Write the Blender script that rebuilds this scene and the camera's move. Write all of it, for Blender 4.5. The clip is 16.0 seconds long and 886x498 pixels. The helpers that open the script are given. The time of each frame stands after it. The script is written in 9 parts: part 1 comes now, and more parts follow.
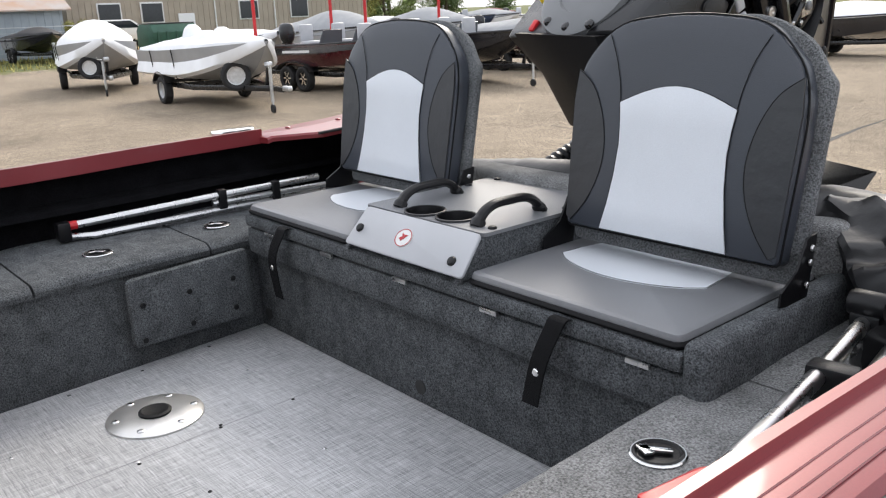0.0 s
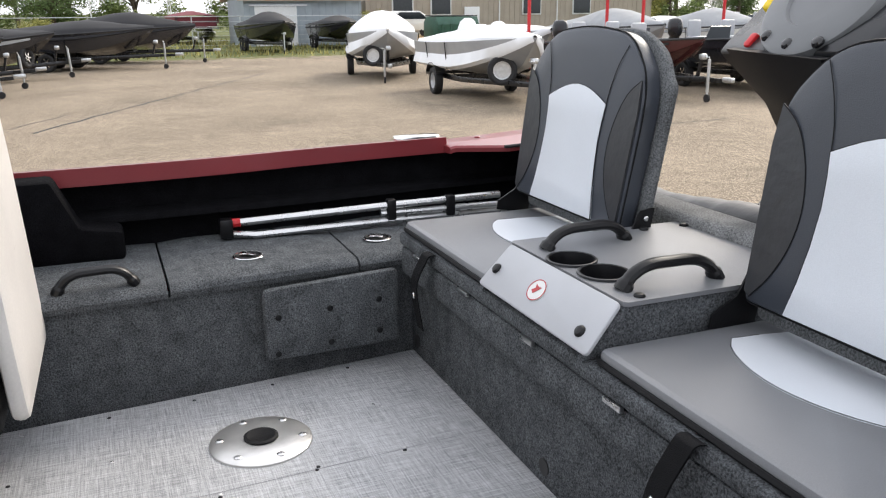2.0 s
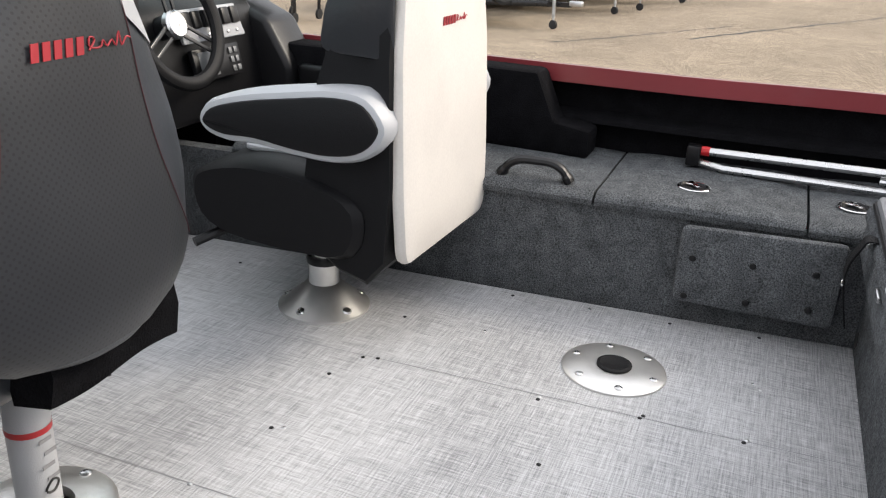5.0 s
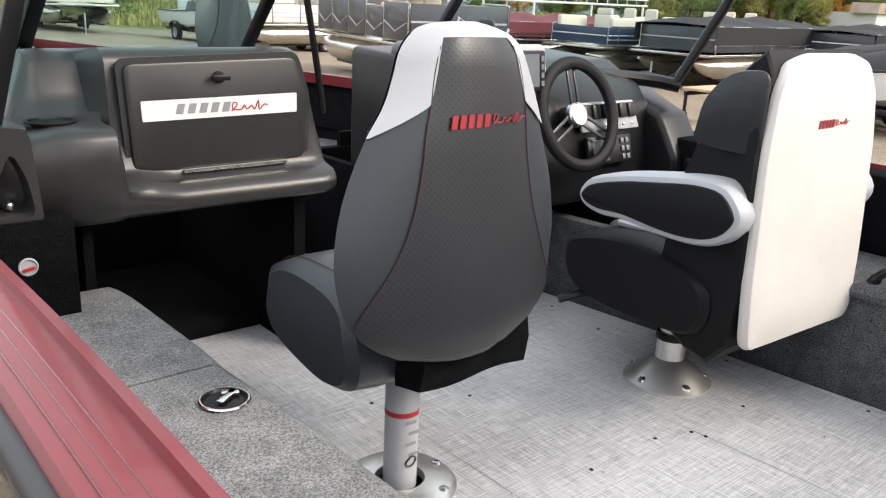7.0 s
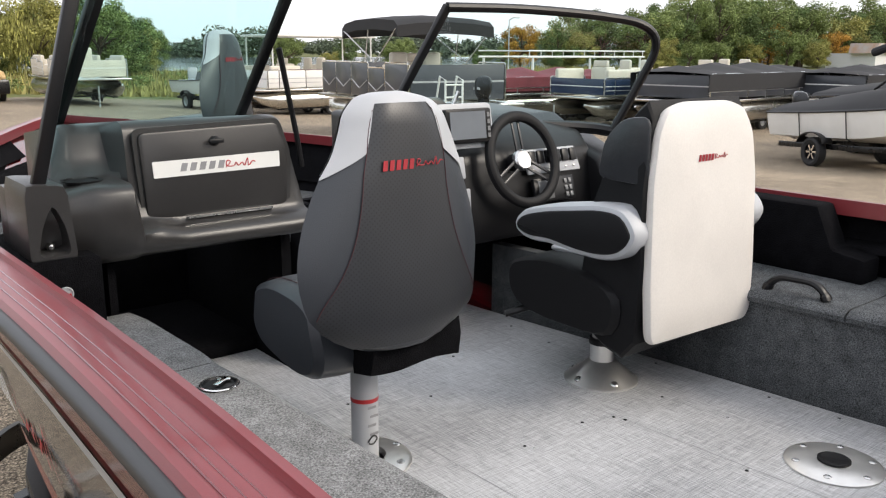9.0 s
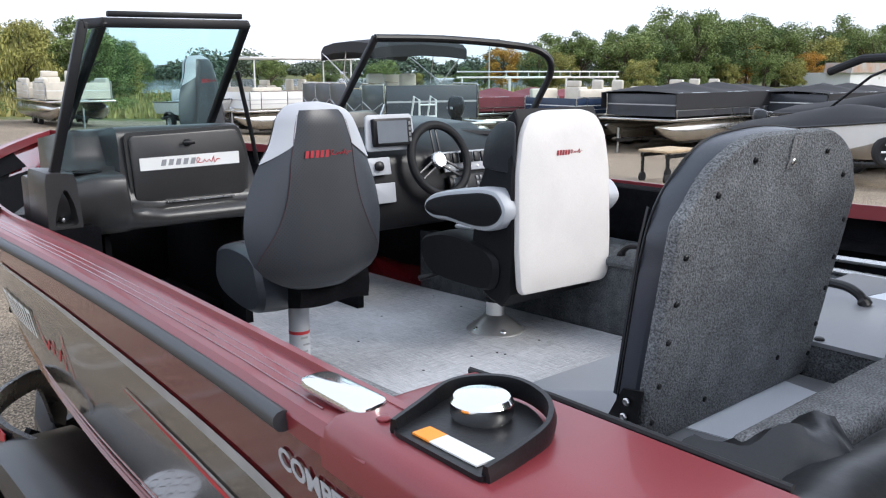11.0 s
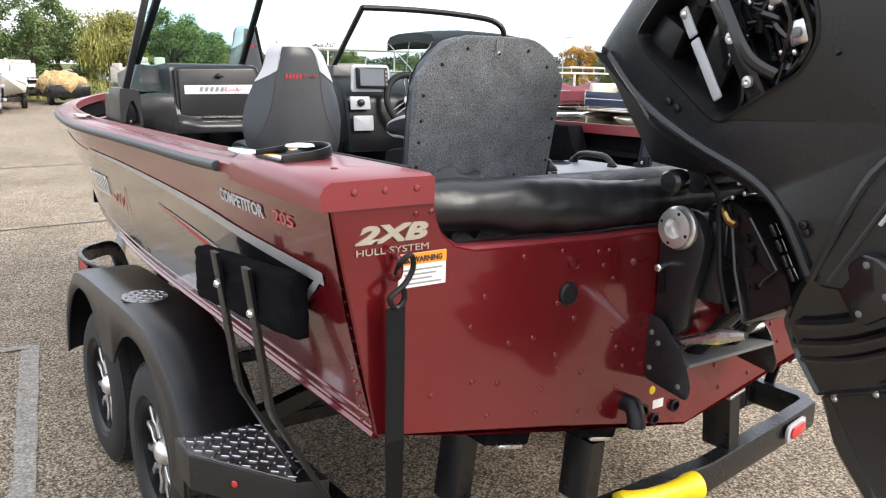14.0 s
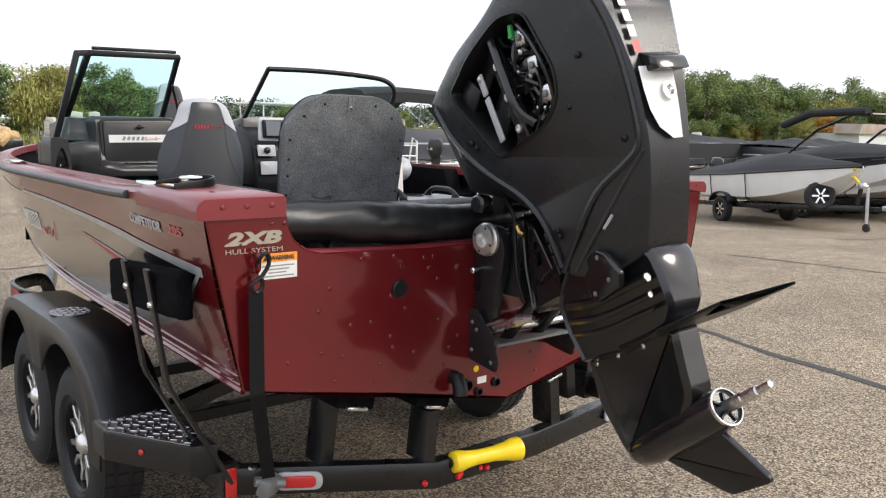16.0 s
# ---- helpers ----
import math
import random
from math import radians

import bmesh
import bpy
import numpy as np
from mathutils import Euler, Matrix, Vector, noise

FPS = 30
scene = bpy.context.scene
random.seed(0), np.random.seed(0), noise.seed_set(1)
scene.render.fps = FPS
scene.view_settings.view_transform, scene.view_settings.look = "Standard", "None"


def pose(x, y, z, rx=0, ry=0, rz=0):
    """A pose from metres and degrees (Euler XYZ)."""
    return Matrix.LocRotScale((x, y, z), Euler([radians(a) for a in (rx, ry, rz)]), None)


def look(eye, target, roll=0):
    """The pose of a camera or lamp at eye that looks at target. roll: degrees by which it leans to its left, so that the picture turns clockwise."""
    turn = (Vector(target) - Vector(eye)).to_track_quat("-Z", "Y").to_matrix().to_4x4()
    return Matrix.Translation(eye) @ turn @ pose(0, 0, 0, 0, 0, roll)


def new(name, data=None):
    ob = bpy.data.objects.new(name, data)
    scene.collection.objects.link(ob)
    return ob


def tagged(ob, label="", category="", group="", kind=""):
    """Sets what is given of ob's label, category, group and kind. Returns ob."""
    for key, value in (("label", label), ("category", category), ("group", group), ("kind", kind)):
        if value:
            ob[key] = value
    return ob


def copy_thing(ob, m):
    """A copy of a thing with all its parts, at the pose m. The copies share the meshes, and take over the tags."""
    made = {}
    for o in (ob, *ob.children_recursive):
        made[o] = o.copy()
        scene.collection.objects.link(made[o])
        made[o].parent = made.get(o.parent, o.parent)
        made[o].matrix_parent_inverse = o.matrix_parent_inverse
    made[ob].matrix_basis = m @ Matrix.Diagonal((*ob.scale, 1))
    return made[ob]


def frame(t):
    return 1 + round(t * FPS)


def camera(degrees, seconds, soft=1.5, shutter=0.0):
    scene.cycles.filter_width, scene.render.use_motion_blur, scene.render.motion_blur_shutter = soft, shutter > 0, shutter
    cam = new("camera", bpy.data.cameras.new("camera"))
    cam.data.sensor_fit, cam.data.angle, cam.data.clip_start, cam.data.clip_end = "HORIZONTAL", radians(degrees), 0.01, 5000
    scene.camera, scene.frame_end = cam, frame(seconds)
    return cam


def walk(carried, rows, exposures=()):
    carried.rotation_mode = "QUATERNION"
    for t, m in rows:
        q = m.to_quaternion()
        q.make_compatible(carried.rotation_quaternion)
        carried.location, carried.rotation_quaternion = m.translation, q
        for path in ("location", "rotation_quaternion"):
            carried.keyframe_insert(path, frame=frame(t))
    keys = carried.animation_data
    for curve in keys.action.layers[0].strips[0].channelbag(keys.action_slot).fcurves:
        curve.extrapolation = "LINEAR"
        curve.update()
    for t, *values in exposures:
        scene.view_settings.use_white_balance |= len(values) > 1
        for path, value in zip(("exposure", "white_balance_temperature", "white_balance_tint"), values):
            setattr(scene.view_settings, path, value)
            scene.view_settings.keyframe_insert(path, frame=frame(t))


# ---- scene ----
cam = camera(56.2, 16.0, soft=1.2)
PATH = [
    (0, (-1.382, 1.812, 1.867), (0.08, 0.566, 1.309), -2.2),
    (0.5, (-1.378, 1.732, 1.869), (0.178, 0.605, 1.312), -1.1),
    (1, (-1.32, 1.637, 1.873), (0.325, 0.637, 1.333), -0.7),
    (1.5, (-1.271, 1.542, 1.875), (0.447, 0.667, 1.344), -0.6),
    (2, (-1.254, 1.439, 1.876), (0.526, 0.714, 1.325), -0.4),
    (2.5, (-1.278, 1.3, 1.873), (0.544, 0.709, 1.298), 1.5),
    (3, (-1.259, 1.207, 1.862), (0.597, 0.787, 1.248), 1.8),
    (3.5, (-1.192, 1.139, 1.861), (0.692, 0.941, 1.219), 1.9),
    (4, (-1.158, 1.097, 1.859), (0.721, 1.159, 1.178), 2.3),
    (4.5, (-1.152, 1.034, 1.85), (0.67, 1.427, 1.124), 2.5),
    (5, (-1.177, 0.992, 1.868), (0.548, 1.661, 1.108), 3.0),
    (5.2, (-1.196, 0.968, 1.865), (0.477, 1.752, 1.101), 3.1),
    (7.3, (-1.306, 0.783, 1.889), (-0.106, 2.283, 1.33), 2.6),
    (7.5, (-1.302, 0.76, 1.893), (-0.122, 2.281, 1.35), 2.4),
    (8, (-1.329, 0.686, 1.899), (-0.179, 2.239, 1.382), 1.6),
    (8.5, (-1.393, 0.568, 1.915), (-0.222, 2.113, 1.423), 0.6),
    (9, (-1.448, 0.41, 1.92), (-0.212, 1.913, 1.459), 0.2),
    (9.2, (-1.452, 0.339, 1.927), (-0.204, 1.835, 1.477), 0.4),
    (11.3, (-1.729, -0.389, 1.917), (-0.459, 1.1, 1.504), -0.1),
    (11.5, (-1.734, -0.49, 1.909), (-0.475, 1.006, 1.489), 0.1),
    (12, (-1.779, -0.693, 1.897), (-0.555, 0.825, 1.455), -0.7),
    (12.5, (-1.864, -0.896, 1.856), (-0.65, 0.624, 1.391), -1.4),
    (13, (-1.91, -1.107, 1.832), (-0.706, 0.415, 1.348), -0.4),
    (13.5, (-1.923, -1.333, 1.782), (-0.761, 0.229, 1.327), 1.1),
    (14, (-1.994, -1.515, 1.738), (-0.864, 0.081, 1.318), 1.2),
    (14.5, (-2.078, -1.685, 1.713), (-0.939, -0.093, 1.304), 1.2),
    (15, (-2.106, -1.86, 1.716), (-0.921, -0.292, 1.345), 1.4),
    (15.5, (-2.109, -2.075, 1.723), (-0.884, -0.529, 1.395), 1.8),
    (16, (-2.166, -2.244, 1.729), (-0.914, -0.712, 1.437), 1.2),
]
EXPOSURES = [(0.0, 0.47, 6600, 10), (3.0, 0.6, 6750, 10), (5.2, 0.65, 6850, 10), (7.5, 0.73, 6800, 10), (9.0, 0.40, 6750, 10), (11.3, 0.42, 5950, 10), (12.0, 0.56, 6050, 10), (13.0, 1.06, 6250, 10), (14.0, 0.86, 6450, 10), (15.0, 0.66, 6500, 10), (16.0, 0.35, 6500, 10)]
walk(cam, [(t, look(eye, target, roll)) for t, eye, target, roll in PATH], exposures=EXPOSURES)

# ---- world, sun, exposure ----
world = bpy.data.worlds.new("sky")
scene.world = world
world.use_nodes = True
SUN_TO = Vector((0.50, -0.70, 0.62)).normalized()
_n, _l = world.node_tree.nodes, world.node_tree.links
_sky = _n.new("ShaderNodeTexSky")
_sky.sky_type, _sky.sun_disc = "NISHITA", False
_sky.sun_elevation = math.asin(SUN_TO.z)
_sky.sun_rotation = math.atan2(SUN_TO.x, SUN_TO.y)
_sky.air_density, _sky.dust_density, _sky.ozone_density = 1.0, 4.0, 1.0
# a thin bright overcast over the blue
_hz = _n.new("ShaderNodeMixRGB")
_hz.inputs[0].default_value = 0.72
_hz.inputs[2].default_value = (9.2, 9.5, 10.25, 1)
_l.new(_sky.outputs[0], _hz.inputs[1])
_l.new(_hz.outputs[0], _n["Background"].inputs[0])
_n["Background"].inputs[1].default_value = 0.135
sun = new("sun", bpy.data.lights.new("sun", "SUN"))
sun.data.energy, sun.data.angle, sun.data.color = 1.5, radians(18), (1.0, 0.94, 0.85)
sun.matrix_world = look(SUN_TO * 50, (0, 0, 0))

# ---- materials ----
MATS = {}


def mat(name, color, rough=0.5, metal=0.0, vary=0.12, scale=8.0, fine=0.0, fine_scale=300.0, bump=0.0, bump_scale=200.0,
        coat=0.0, random_tone=0.0, spec=0.5, color2=None):
    """A surface: base colour with a slow and a fine variation, and a fine relief."""
    m = bpy.data.materials.new(name)
    m.use_nodes = True
    nt = m.node_tree
    n, l = nt.nodes, nt.links
    b = n["Principled BSDF"]
    b.inputs["Roughness"].default_value = rough
    b.inputs["Metallic"].default_value = metal
    b.inputs["Coat Weight"].default_value = coat
    b.inputs["Coat Roughness"].default_value = 0.06
    b.inputs["Specular IOR Level"].default_value = spec
    tc = n.new("ShaderNodeTexCoord")
    slow = n.new("ShaderNodeTexNoise")
    slow.inputs["Scale"].default_value = scale
    slow.inputs["Detail"].default_value = 6
    l.new(tc.outputs["Object"], slow.inputs["Vector"])
    ramp = n.new("ShaderNodeMixRGB")
    c1 = [max(0, c * (1 - vary)) for c in color]
    c2 = list(color2) if color2 else [min(1, c * (1 + vary)) for c in color]
    ramp.inputs[1].default_value = (*c1, 1)
    ramp.inputs[2].default_value = (*c2, 1)
    st = n.new("ShaderNodeMapRange")
    st.inputs[1].default_value, st.inputs[2].default_value = 0.3, 0.7
    l.new(slow.outputs[0], st.inputs[0])
    l.new(st.outputs[0], ramp.inputs[0])
    out = ramp.outputs[0]
    if fine > 0:
        fn = n.new("ShaderNodeTexNoise")
        fn.inputs["Scale"].default_value = fine_scale
        fn.inputs["Detail"].default_value = 3
        l.new(tc.outputs["Object"], fn.inputs["Vector"])
        mr = n.new("ShaderNodeMapRange")
        mr.inputs[1].default_value, mr.inputs[2].default_value = 0.32, 0.68
        mr.inputs[3].default_value, mr.inputs[4].default_value = 1 - fine, 1 + fine
        l.new(fn.outputs[0], mr.inputs[0])
        mx = n.new("ShaderNodeMixRGB")
        mx.blend_type, mx.inputs[0].default_value = "MULTIPLY", 1
        l.new(out, mx.inputs[1])
        l.new(mr.outputs[0], mx.inputs[2])
        out = mx.outputs[0]
    if random_tone > 0:
        oi = n.new("ShaderNodeObjectInfo")
        mr = n.new("ShaderNodeMapRange")
        mr.inputs[3].default_value, mr.inputs[4].default_value = 1 - random_tone, 1 + random_tone
        l.new(oi.outputs["Random"], mr.inputs[0])
        mx = n.new("ShaderNodeMixRGB")
        mx.blend_type, mx.inputs[0].default_value = "MULTIPLY", 1
        l.new(out, mx.inputs[1])
        l.new(mr.outputs[0], mx.inputs[2])
        out = mx.outputs[0]
    l.new(out, b.inputs["Base Color"])
    if bump > 0:
        bn = n.new("ShaderNodeTexNoise")
        bn.inputs["Scale"].default_value = bump_scale
        bn.inputs["Detail"].default_value = 4
        l.new(tc.outputs["Object"], bn.inputs["Vector"])
        bp = n.new("ShaderNodeBump")
        bp.inputs["Strength"].default_value = bump
        bp.inputs["Distance"].default_value = 0.004
        l.new(bn.outputs[0], bp.inputs["Height"])
        l.new(bp.outputs[0], b.inputs["Normal"])
    rr = n.new("ShaderNodeMapRange")
    rr.inputs[3].default_value, rr.inputs[4].default_value = max(0.02, rough - 0.06), min(1, rough + 0.06)
    l.new(slow.outputs[0], rr.inputs[0])
    l.new(rr.outputs[0], b.inputs["Roughness"])
    MATS[name] = m
    return m


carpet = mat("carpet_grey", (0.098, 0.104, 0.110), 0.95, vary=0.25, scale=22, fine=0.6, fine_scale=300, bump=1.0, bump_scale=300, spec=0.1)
# same grey carpet, with the light on port lids and rear rim put into colour
carpet_lit = mat("carpet_lit", (0.22, 0.222, 0.222), 0.95, vary=0.2, scale=18, fine=0.5, fine_scale=300, bump=1.0, bump_scale=300, spec=0.1)
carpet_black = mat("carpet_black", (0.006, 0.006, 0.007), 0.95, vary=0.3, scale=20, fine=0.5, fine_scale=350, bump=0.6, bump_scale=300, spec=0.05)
# charcoal vinyl of the level pads; the sky's sheen is lifted into its base colour
vinyl_sheen = mat("vinyl_charcoal_sheen", (0.19, 0.195, 0.205), 0.38, vary=0.08, scale=4, fine=0.06, fine_scale=500, bump=0.12, bump_scale=450)
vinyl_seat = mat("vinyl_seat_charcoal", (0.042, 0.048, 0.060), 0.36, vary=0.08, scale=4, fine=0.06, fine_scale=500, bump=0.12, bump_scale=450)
vinyl_seat_side = mat("vinyl_seat_side", (0.026, 0.028, 0.032), 0.36, vary=0.1, scale=5, fine=0.05, fine_scale=500, bump=0.5, bump_scale=26)
carpet_back = mat("carpet_speckled_grey", (0.15, 0.156, 0.16), 0.95, vary=0.2, scale=14, fine=0.5, fine_scale=300, bump=1.0, bump_scale=300, spec=0.1)
vinyl_black = mat("vinyl_black", (0.007, 0.007, 0.008), 0.55, spec=0.2, vary=0.1, scale=4, bump=0.15, bump_scale=300)
vinyl_light = mat("vinyl_light_grey", (0.66, 0.69, 0.73), 0.42, vary=0.04, scale=5, fine=0.03, fine_scale=500, bump=0.1, bump_scale=450)
vinyl_mid = mat("vinyl_silver", (0.42, 0.43, 0.45), 0.4, vary=0.06, scale=5, bump=0.1, bump_scale=400)
vinyl_white = mat("vinyl_white", (0.68, 0.645, 0.605), 0.5, vary=0.05, scale=6, fine=0.03, fine_scale=200, bump=0.35, bump_scale=14)
thread_red = mat("thread_red", (0.35, 0.02, 0.03), 0.6)
red_paint = mat("red_metallic_paint", (0.14, 0.008, 0.011), 0.18, metal=0.3, vary=0.12, scale=3, fine=0.1, fine_scale=900, coat=0.8)
red_satin = mat("red_satin_paint", (0.205, 0.026, 0.032), 0.36, metal=0.15, vary=0.08, scale=3, fine=0.05, fine_scale=500, coat=0.25)
charcoal_paint = mat("charcoal_metallic_paint", (0.27, 0.24, 0.21), 0.2, metal=0.9, vary=0.1, scale=2, fine=0.08, fine_scale=900, coat=1.0)
silver_decal = mat("silver_decal", (0.42, 0.42, 0.42), 0.35, metal=0.4, vary=0.1, scale=10)
cream_silver = mat("cream_silver", (0.40, 0.36, 0.29), 0.35, metal=0.35, vary=0.08, scale=10)
black_decal = mat("black_decal", (0.012, 0.012, 0.014), 0.18, vary=0.1, coat=0.6)
red_decal = mat("red_decal", (0.42, 0.02, 0.025), 0.4, vary=0.08)
pale_red = mat("pale_red_decal", (0.48, 0.085, 0.09), 0.4, vary=0.08)
white_decal = mat("white_decal", (0.72, 0.72, 0.70), 0.5, vary=0.05)
orange_decal = mat("orange_decal", (0.85, 0.28, 0.02), 0.5, vary=0.05)
ink = mat("ink_black", (0.02, 0.02, 0.02), 0.5)
grey_ink = mat("ink_grey", (0.25, 0.25, 0.26), 0.5)
plastic = mat("black_textured_plastic", (0.026, 0.025, 0.025), 0.30, vary=0.12, scale=5, fine=0.2, fine_scale=600, bump=0.10, bump_scale=650)
plastic_dark = mat("black_plastic", (0.006, 0.006, 0.007), 0.36, spec=0.32, vary=0.15, scale=6, bump=0.1, bump_scale=200)
rub_vinyl = mat("rub_rail_vinyl", (0.03, 0.031, 0.034), 0.42, vary=0.1, scale=5)
rubber = mat("tyre_rubber", (0.012, 0.012, 0.013), 0.7, vary=0.2, scale=12, fine=0.15, fine_scale=150, bump=0.3, bump_scale=120)
powder = mat("black_powder_coat", (0.008, 0.008, 0.009), 0.28, vary=0.12, scale=8, fine=0.1, fine_scale=600, bump=0.08, bump_scale=500)
fender_black = mat("fender_black", (0.010, 0.0105, 0.012), 0.30, vary=0.1, scale=6, bump=0.12, bump_scale=300)
chrome = mat("chrome", (0.78, 0.78, 0.77), 0.12, metal=1.0, vary=0.03)
brushed = mat("brushed_aluminium", (0.62, 0.62, 0.62), 0.28, metal=1.0, vary=0.06, scale=30, bump=0.05, bump_scale=100)
cast_alu = mat("cast_aluminium", (0.74, 0.73, 0.71), 0.32, metal=0.85, vary=0.08, scale=20, bump=0.1, bump_scale=150)
tread = mat("tread_plate", (0.52, 0.52, 0.53), 0.3, metal=1.0, vary=0.1, scale=40)
motor_black = mat("motor_satin_black", (0.013, 0.014, 0.016), 0.28, vary=0.1, scale=5, fine=0.05, fine_scale=600, bump=0.05, bump_scale=500)
motor_gloss = mat("motor_gloss_black", (0.010, 0.010, 0.011), 0.16, vary=0.1, scale=5, coat=0.3, spec=0.45)
motor_grey = mat("motor_grey", (0.16, 0.165, 0.17), 0.4, metal=0.2, vary=0.1, scale=8)
tarp_black = mat("tarp_black", (0.012, 0.0125, 0.014), 0.36, spec=0.5, vary=0.15, scale=6, fine=0.1, fine_scale=300, bump=0.35, bump_scale=28)
yellow = mat("yellow_rubber", (0.80, 0.58, 0.01), 0.45, vary=0.08, scale=20)
red_lens = mat("red_lens", (0.55, 0.02, 0.02), 0.15, vary=0.1, coat=0.5)
red_cap = mat("red_plastic", (0.55, 0.015, 0.02), 0.4, vary=0.08)
webbing = mat("webbing_black", (0.006, 0.006, 0.007), 0.8, spec=0.2, vary=0.2, scale=40, bump=0.5, bump_scale=500)
brass = mat("brass", (0.55, 0.36, 0.12), 0.3, metal=1.0)
green_clip = mat("green_plastic", (0.05, 0.45, 0.12), 0.4)
white_wrap = mat("white_shrink_wrap", (0.80, 0.81, 0.82), 0.45, vary=0.05, scale=2, bump=0.6, bump_scale=5)
bow_dark = mat("boat_dark", (0.016, 0.016, 0.019), 0.25, vary=0.2, scale=2, coat=0.4)
bow_silver = mat("boat_silver", (0.36, 0.37, 0.38), 0.35, metal=0.3, vary=0.1, scale=2)
bow_red = mat("boat_red", (0.055, 0.008, 0.010), 0.25, vary=0.1, scale=2, coat=0.5)
bow_white = mat("boat_white", (0.72, 0.71, 0.68), 0.35, vary=0.05, scale=2)
canvas_black = mat("canvas_black", (0.016, 0.016, 0.018), 0.8, vary=0.2, scale=3, bump=0.8, bump_scale=3)
canvas_red = mat("canvas_maroon", (0.17, 0.035, 0.045), 0.85, vary=0.15, scale=3, bump=0.8, bump_scale=3)
canvas_grey = mat("canvas_grey", (0.30, 0.31, 0.32), 0.8, vary=0.1, scale=3, bump=0.8, bump_scale=3)
navy = mat("boat_navy", (0.018, 0.035, 0.075), 0.3, vary=0.1, scale=3)
cream = mat("seat_cream", (0.60, 0.55, 0.46), 0.5, vary=0.08, scale=4)
tan_wall = mat("tan_siding", (0.36, 0.31, 0.25), 0.7, vary=0.08, scale=1.5, fine=0.08, fine_scale=20)
metal_roof = mat("rusty_metal_roof", (0.50, 0.50, 0.50), 0.5, vary=0.2, scale=0.6, color2=(0.42, 0.24, 0.14))
grey_wall = mat("blue_grey_siding", (0.30, 0.34, 0.37), 0.6, vary=0.08, scale=2)
dark_glass = mat("dark_window", (0.02, 0.025, 0.03), 0.08, vary=0.2)
door_white = mat("door_white", (0.70, 0.70, 0.70), 0.5, vary=0.05)
wood_pale = mat("pale_wood", (0.48, 0.36, 0.22), 0.7, vary=0.2, scale=9)
straw = mat("straw", (0.50, 0.34, 0.16), 0.9, vary=0.3, scale=8)
bark = mat("bark", (0.10, 0.075, 0.055), 0.9, vary=0.3, scale=10)
screen_mat = mat("display_glass", (0.10, 0.115, 0.135), 0.12, vary=0.1)


def leafy(name, color):
    m = mat(name, color, 0.7, vary=0.35, scale=0.6, spec=0.2)
    nt = m.node_tree
    n, l = nt.nodes, nt.links
    gi = n.new("ShaderNodeNewGeometry")
    mr = n.new("ShaderNodeMapRange")
    mr.inputs[3].default_value, mr.inputs[4].default_value = 0.55, 1.5
    l.new(gi.outputs["Random Per Island"], mr.inputs[0])
    mx = n.new("ShaderNodeMixRGB")
    mx.blend_type, mx.inputs[0].default_value = "MULTIPLY", 1
    src = n["Principled BSDF"].inputs["Base Color"].links[0].from_socket
    l.new(src, mx.inputs[1])
    l.new(mr.outputs[0], mx.inputs[2])
    l.new(mx.outputs[0], n["Principled BSDF"].inputs["Base Color"])
    return m


leaf_green = leafy("leaves_green", (0.17, 0.215, 0.075))
leaf_dark = leafy("leaves_dark_green", (0.12, 0.17, 0.065))
leaf_yellow = leafy("leaves_yellow_green", (0.28, 0.27, 0.085))
leaf_autumn = leafy("leaves_autumn", (0.42, 0.24, 0.05))
leaf_far = leafy("leaves_far", (0.13, 0.16, 0.11))
reed = leafy("reeds", (0.30, 0.27, 0.10))


def glass_mat(name, tint, strength=0.9):
    m = bpy.data.materials.new(name)
    m.use_nodes = True
    n, l = m.node_tree.nodes, m.node_tree.links
    n.remove(n["Principled BSDF"])
    tr, gl, mx, fr = (n.new("ShaderNodeBsdfTransparent"), n.new("ShaderNodeBsdfGlossy"), n.new("ShaderNodeMixShader"), n.new("ShaderNodeLayerWeight"))
    tr.inputs[0].default_value = (*tint, 1)
    gl.inputs[0].default_value = (1, 1, 1, 1)
    gl.inputs["Roughness"].default_value = 0.02
    fr.inputs[0].default_value = 0.5
    pw, gain = n.new("ShaderNodeMath"), n.new("ShaderNodeMapRange")
    pw.operation, pw.inputs[1].default_value = "POWER", 4.0
    gain.inputs[3].default_value, gain.inputs[4].default_value = 0.025, 0.6
    l.new(fr.outputs["Facing"], pw.inputs[0])
    l.new(pw.outputs[0], gain.inputs[0])
    l.new(gain.outputs[0], mx.inputs[0])
    l.new(tr.outputs[0], mx.inputs[1])
    l.new(gl.outputs[0], mx.inputs[2])
    l.new(mx.outputs[0], n["Material Output"].inputs[0])
    return m


glass = glass_mat("tinted_glass", (0.80, 0.93, 0.925))


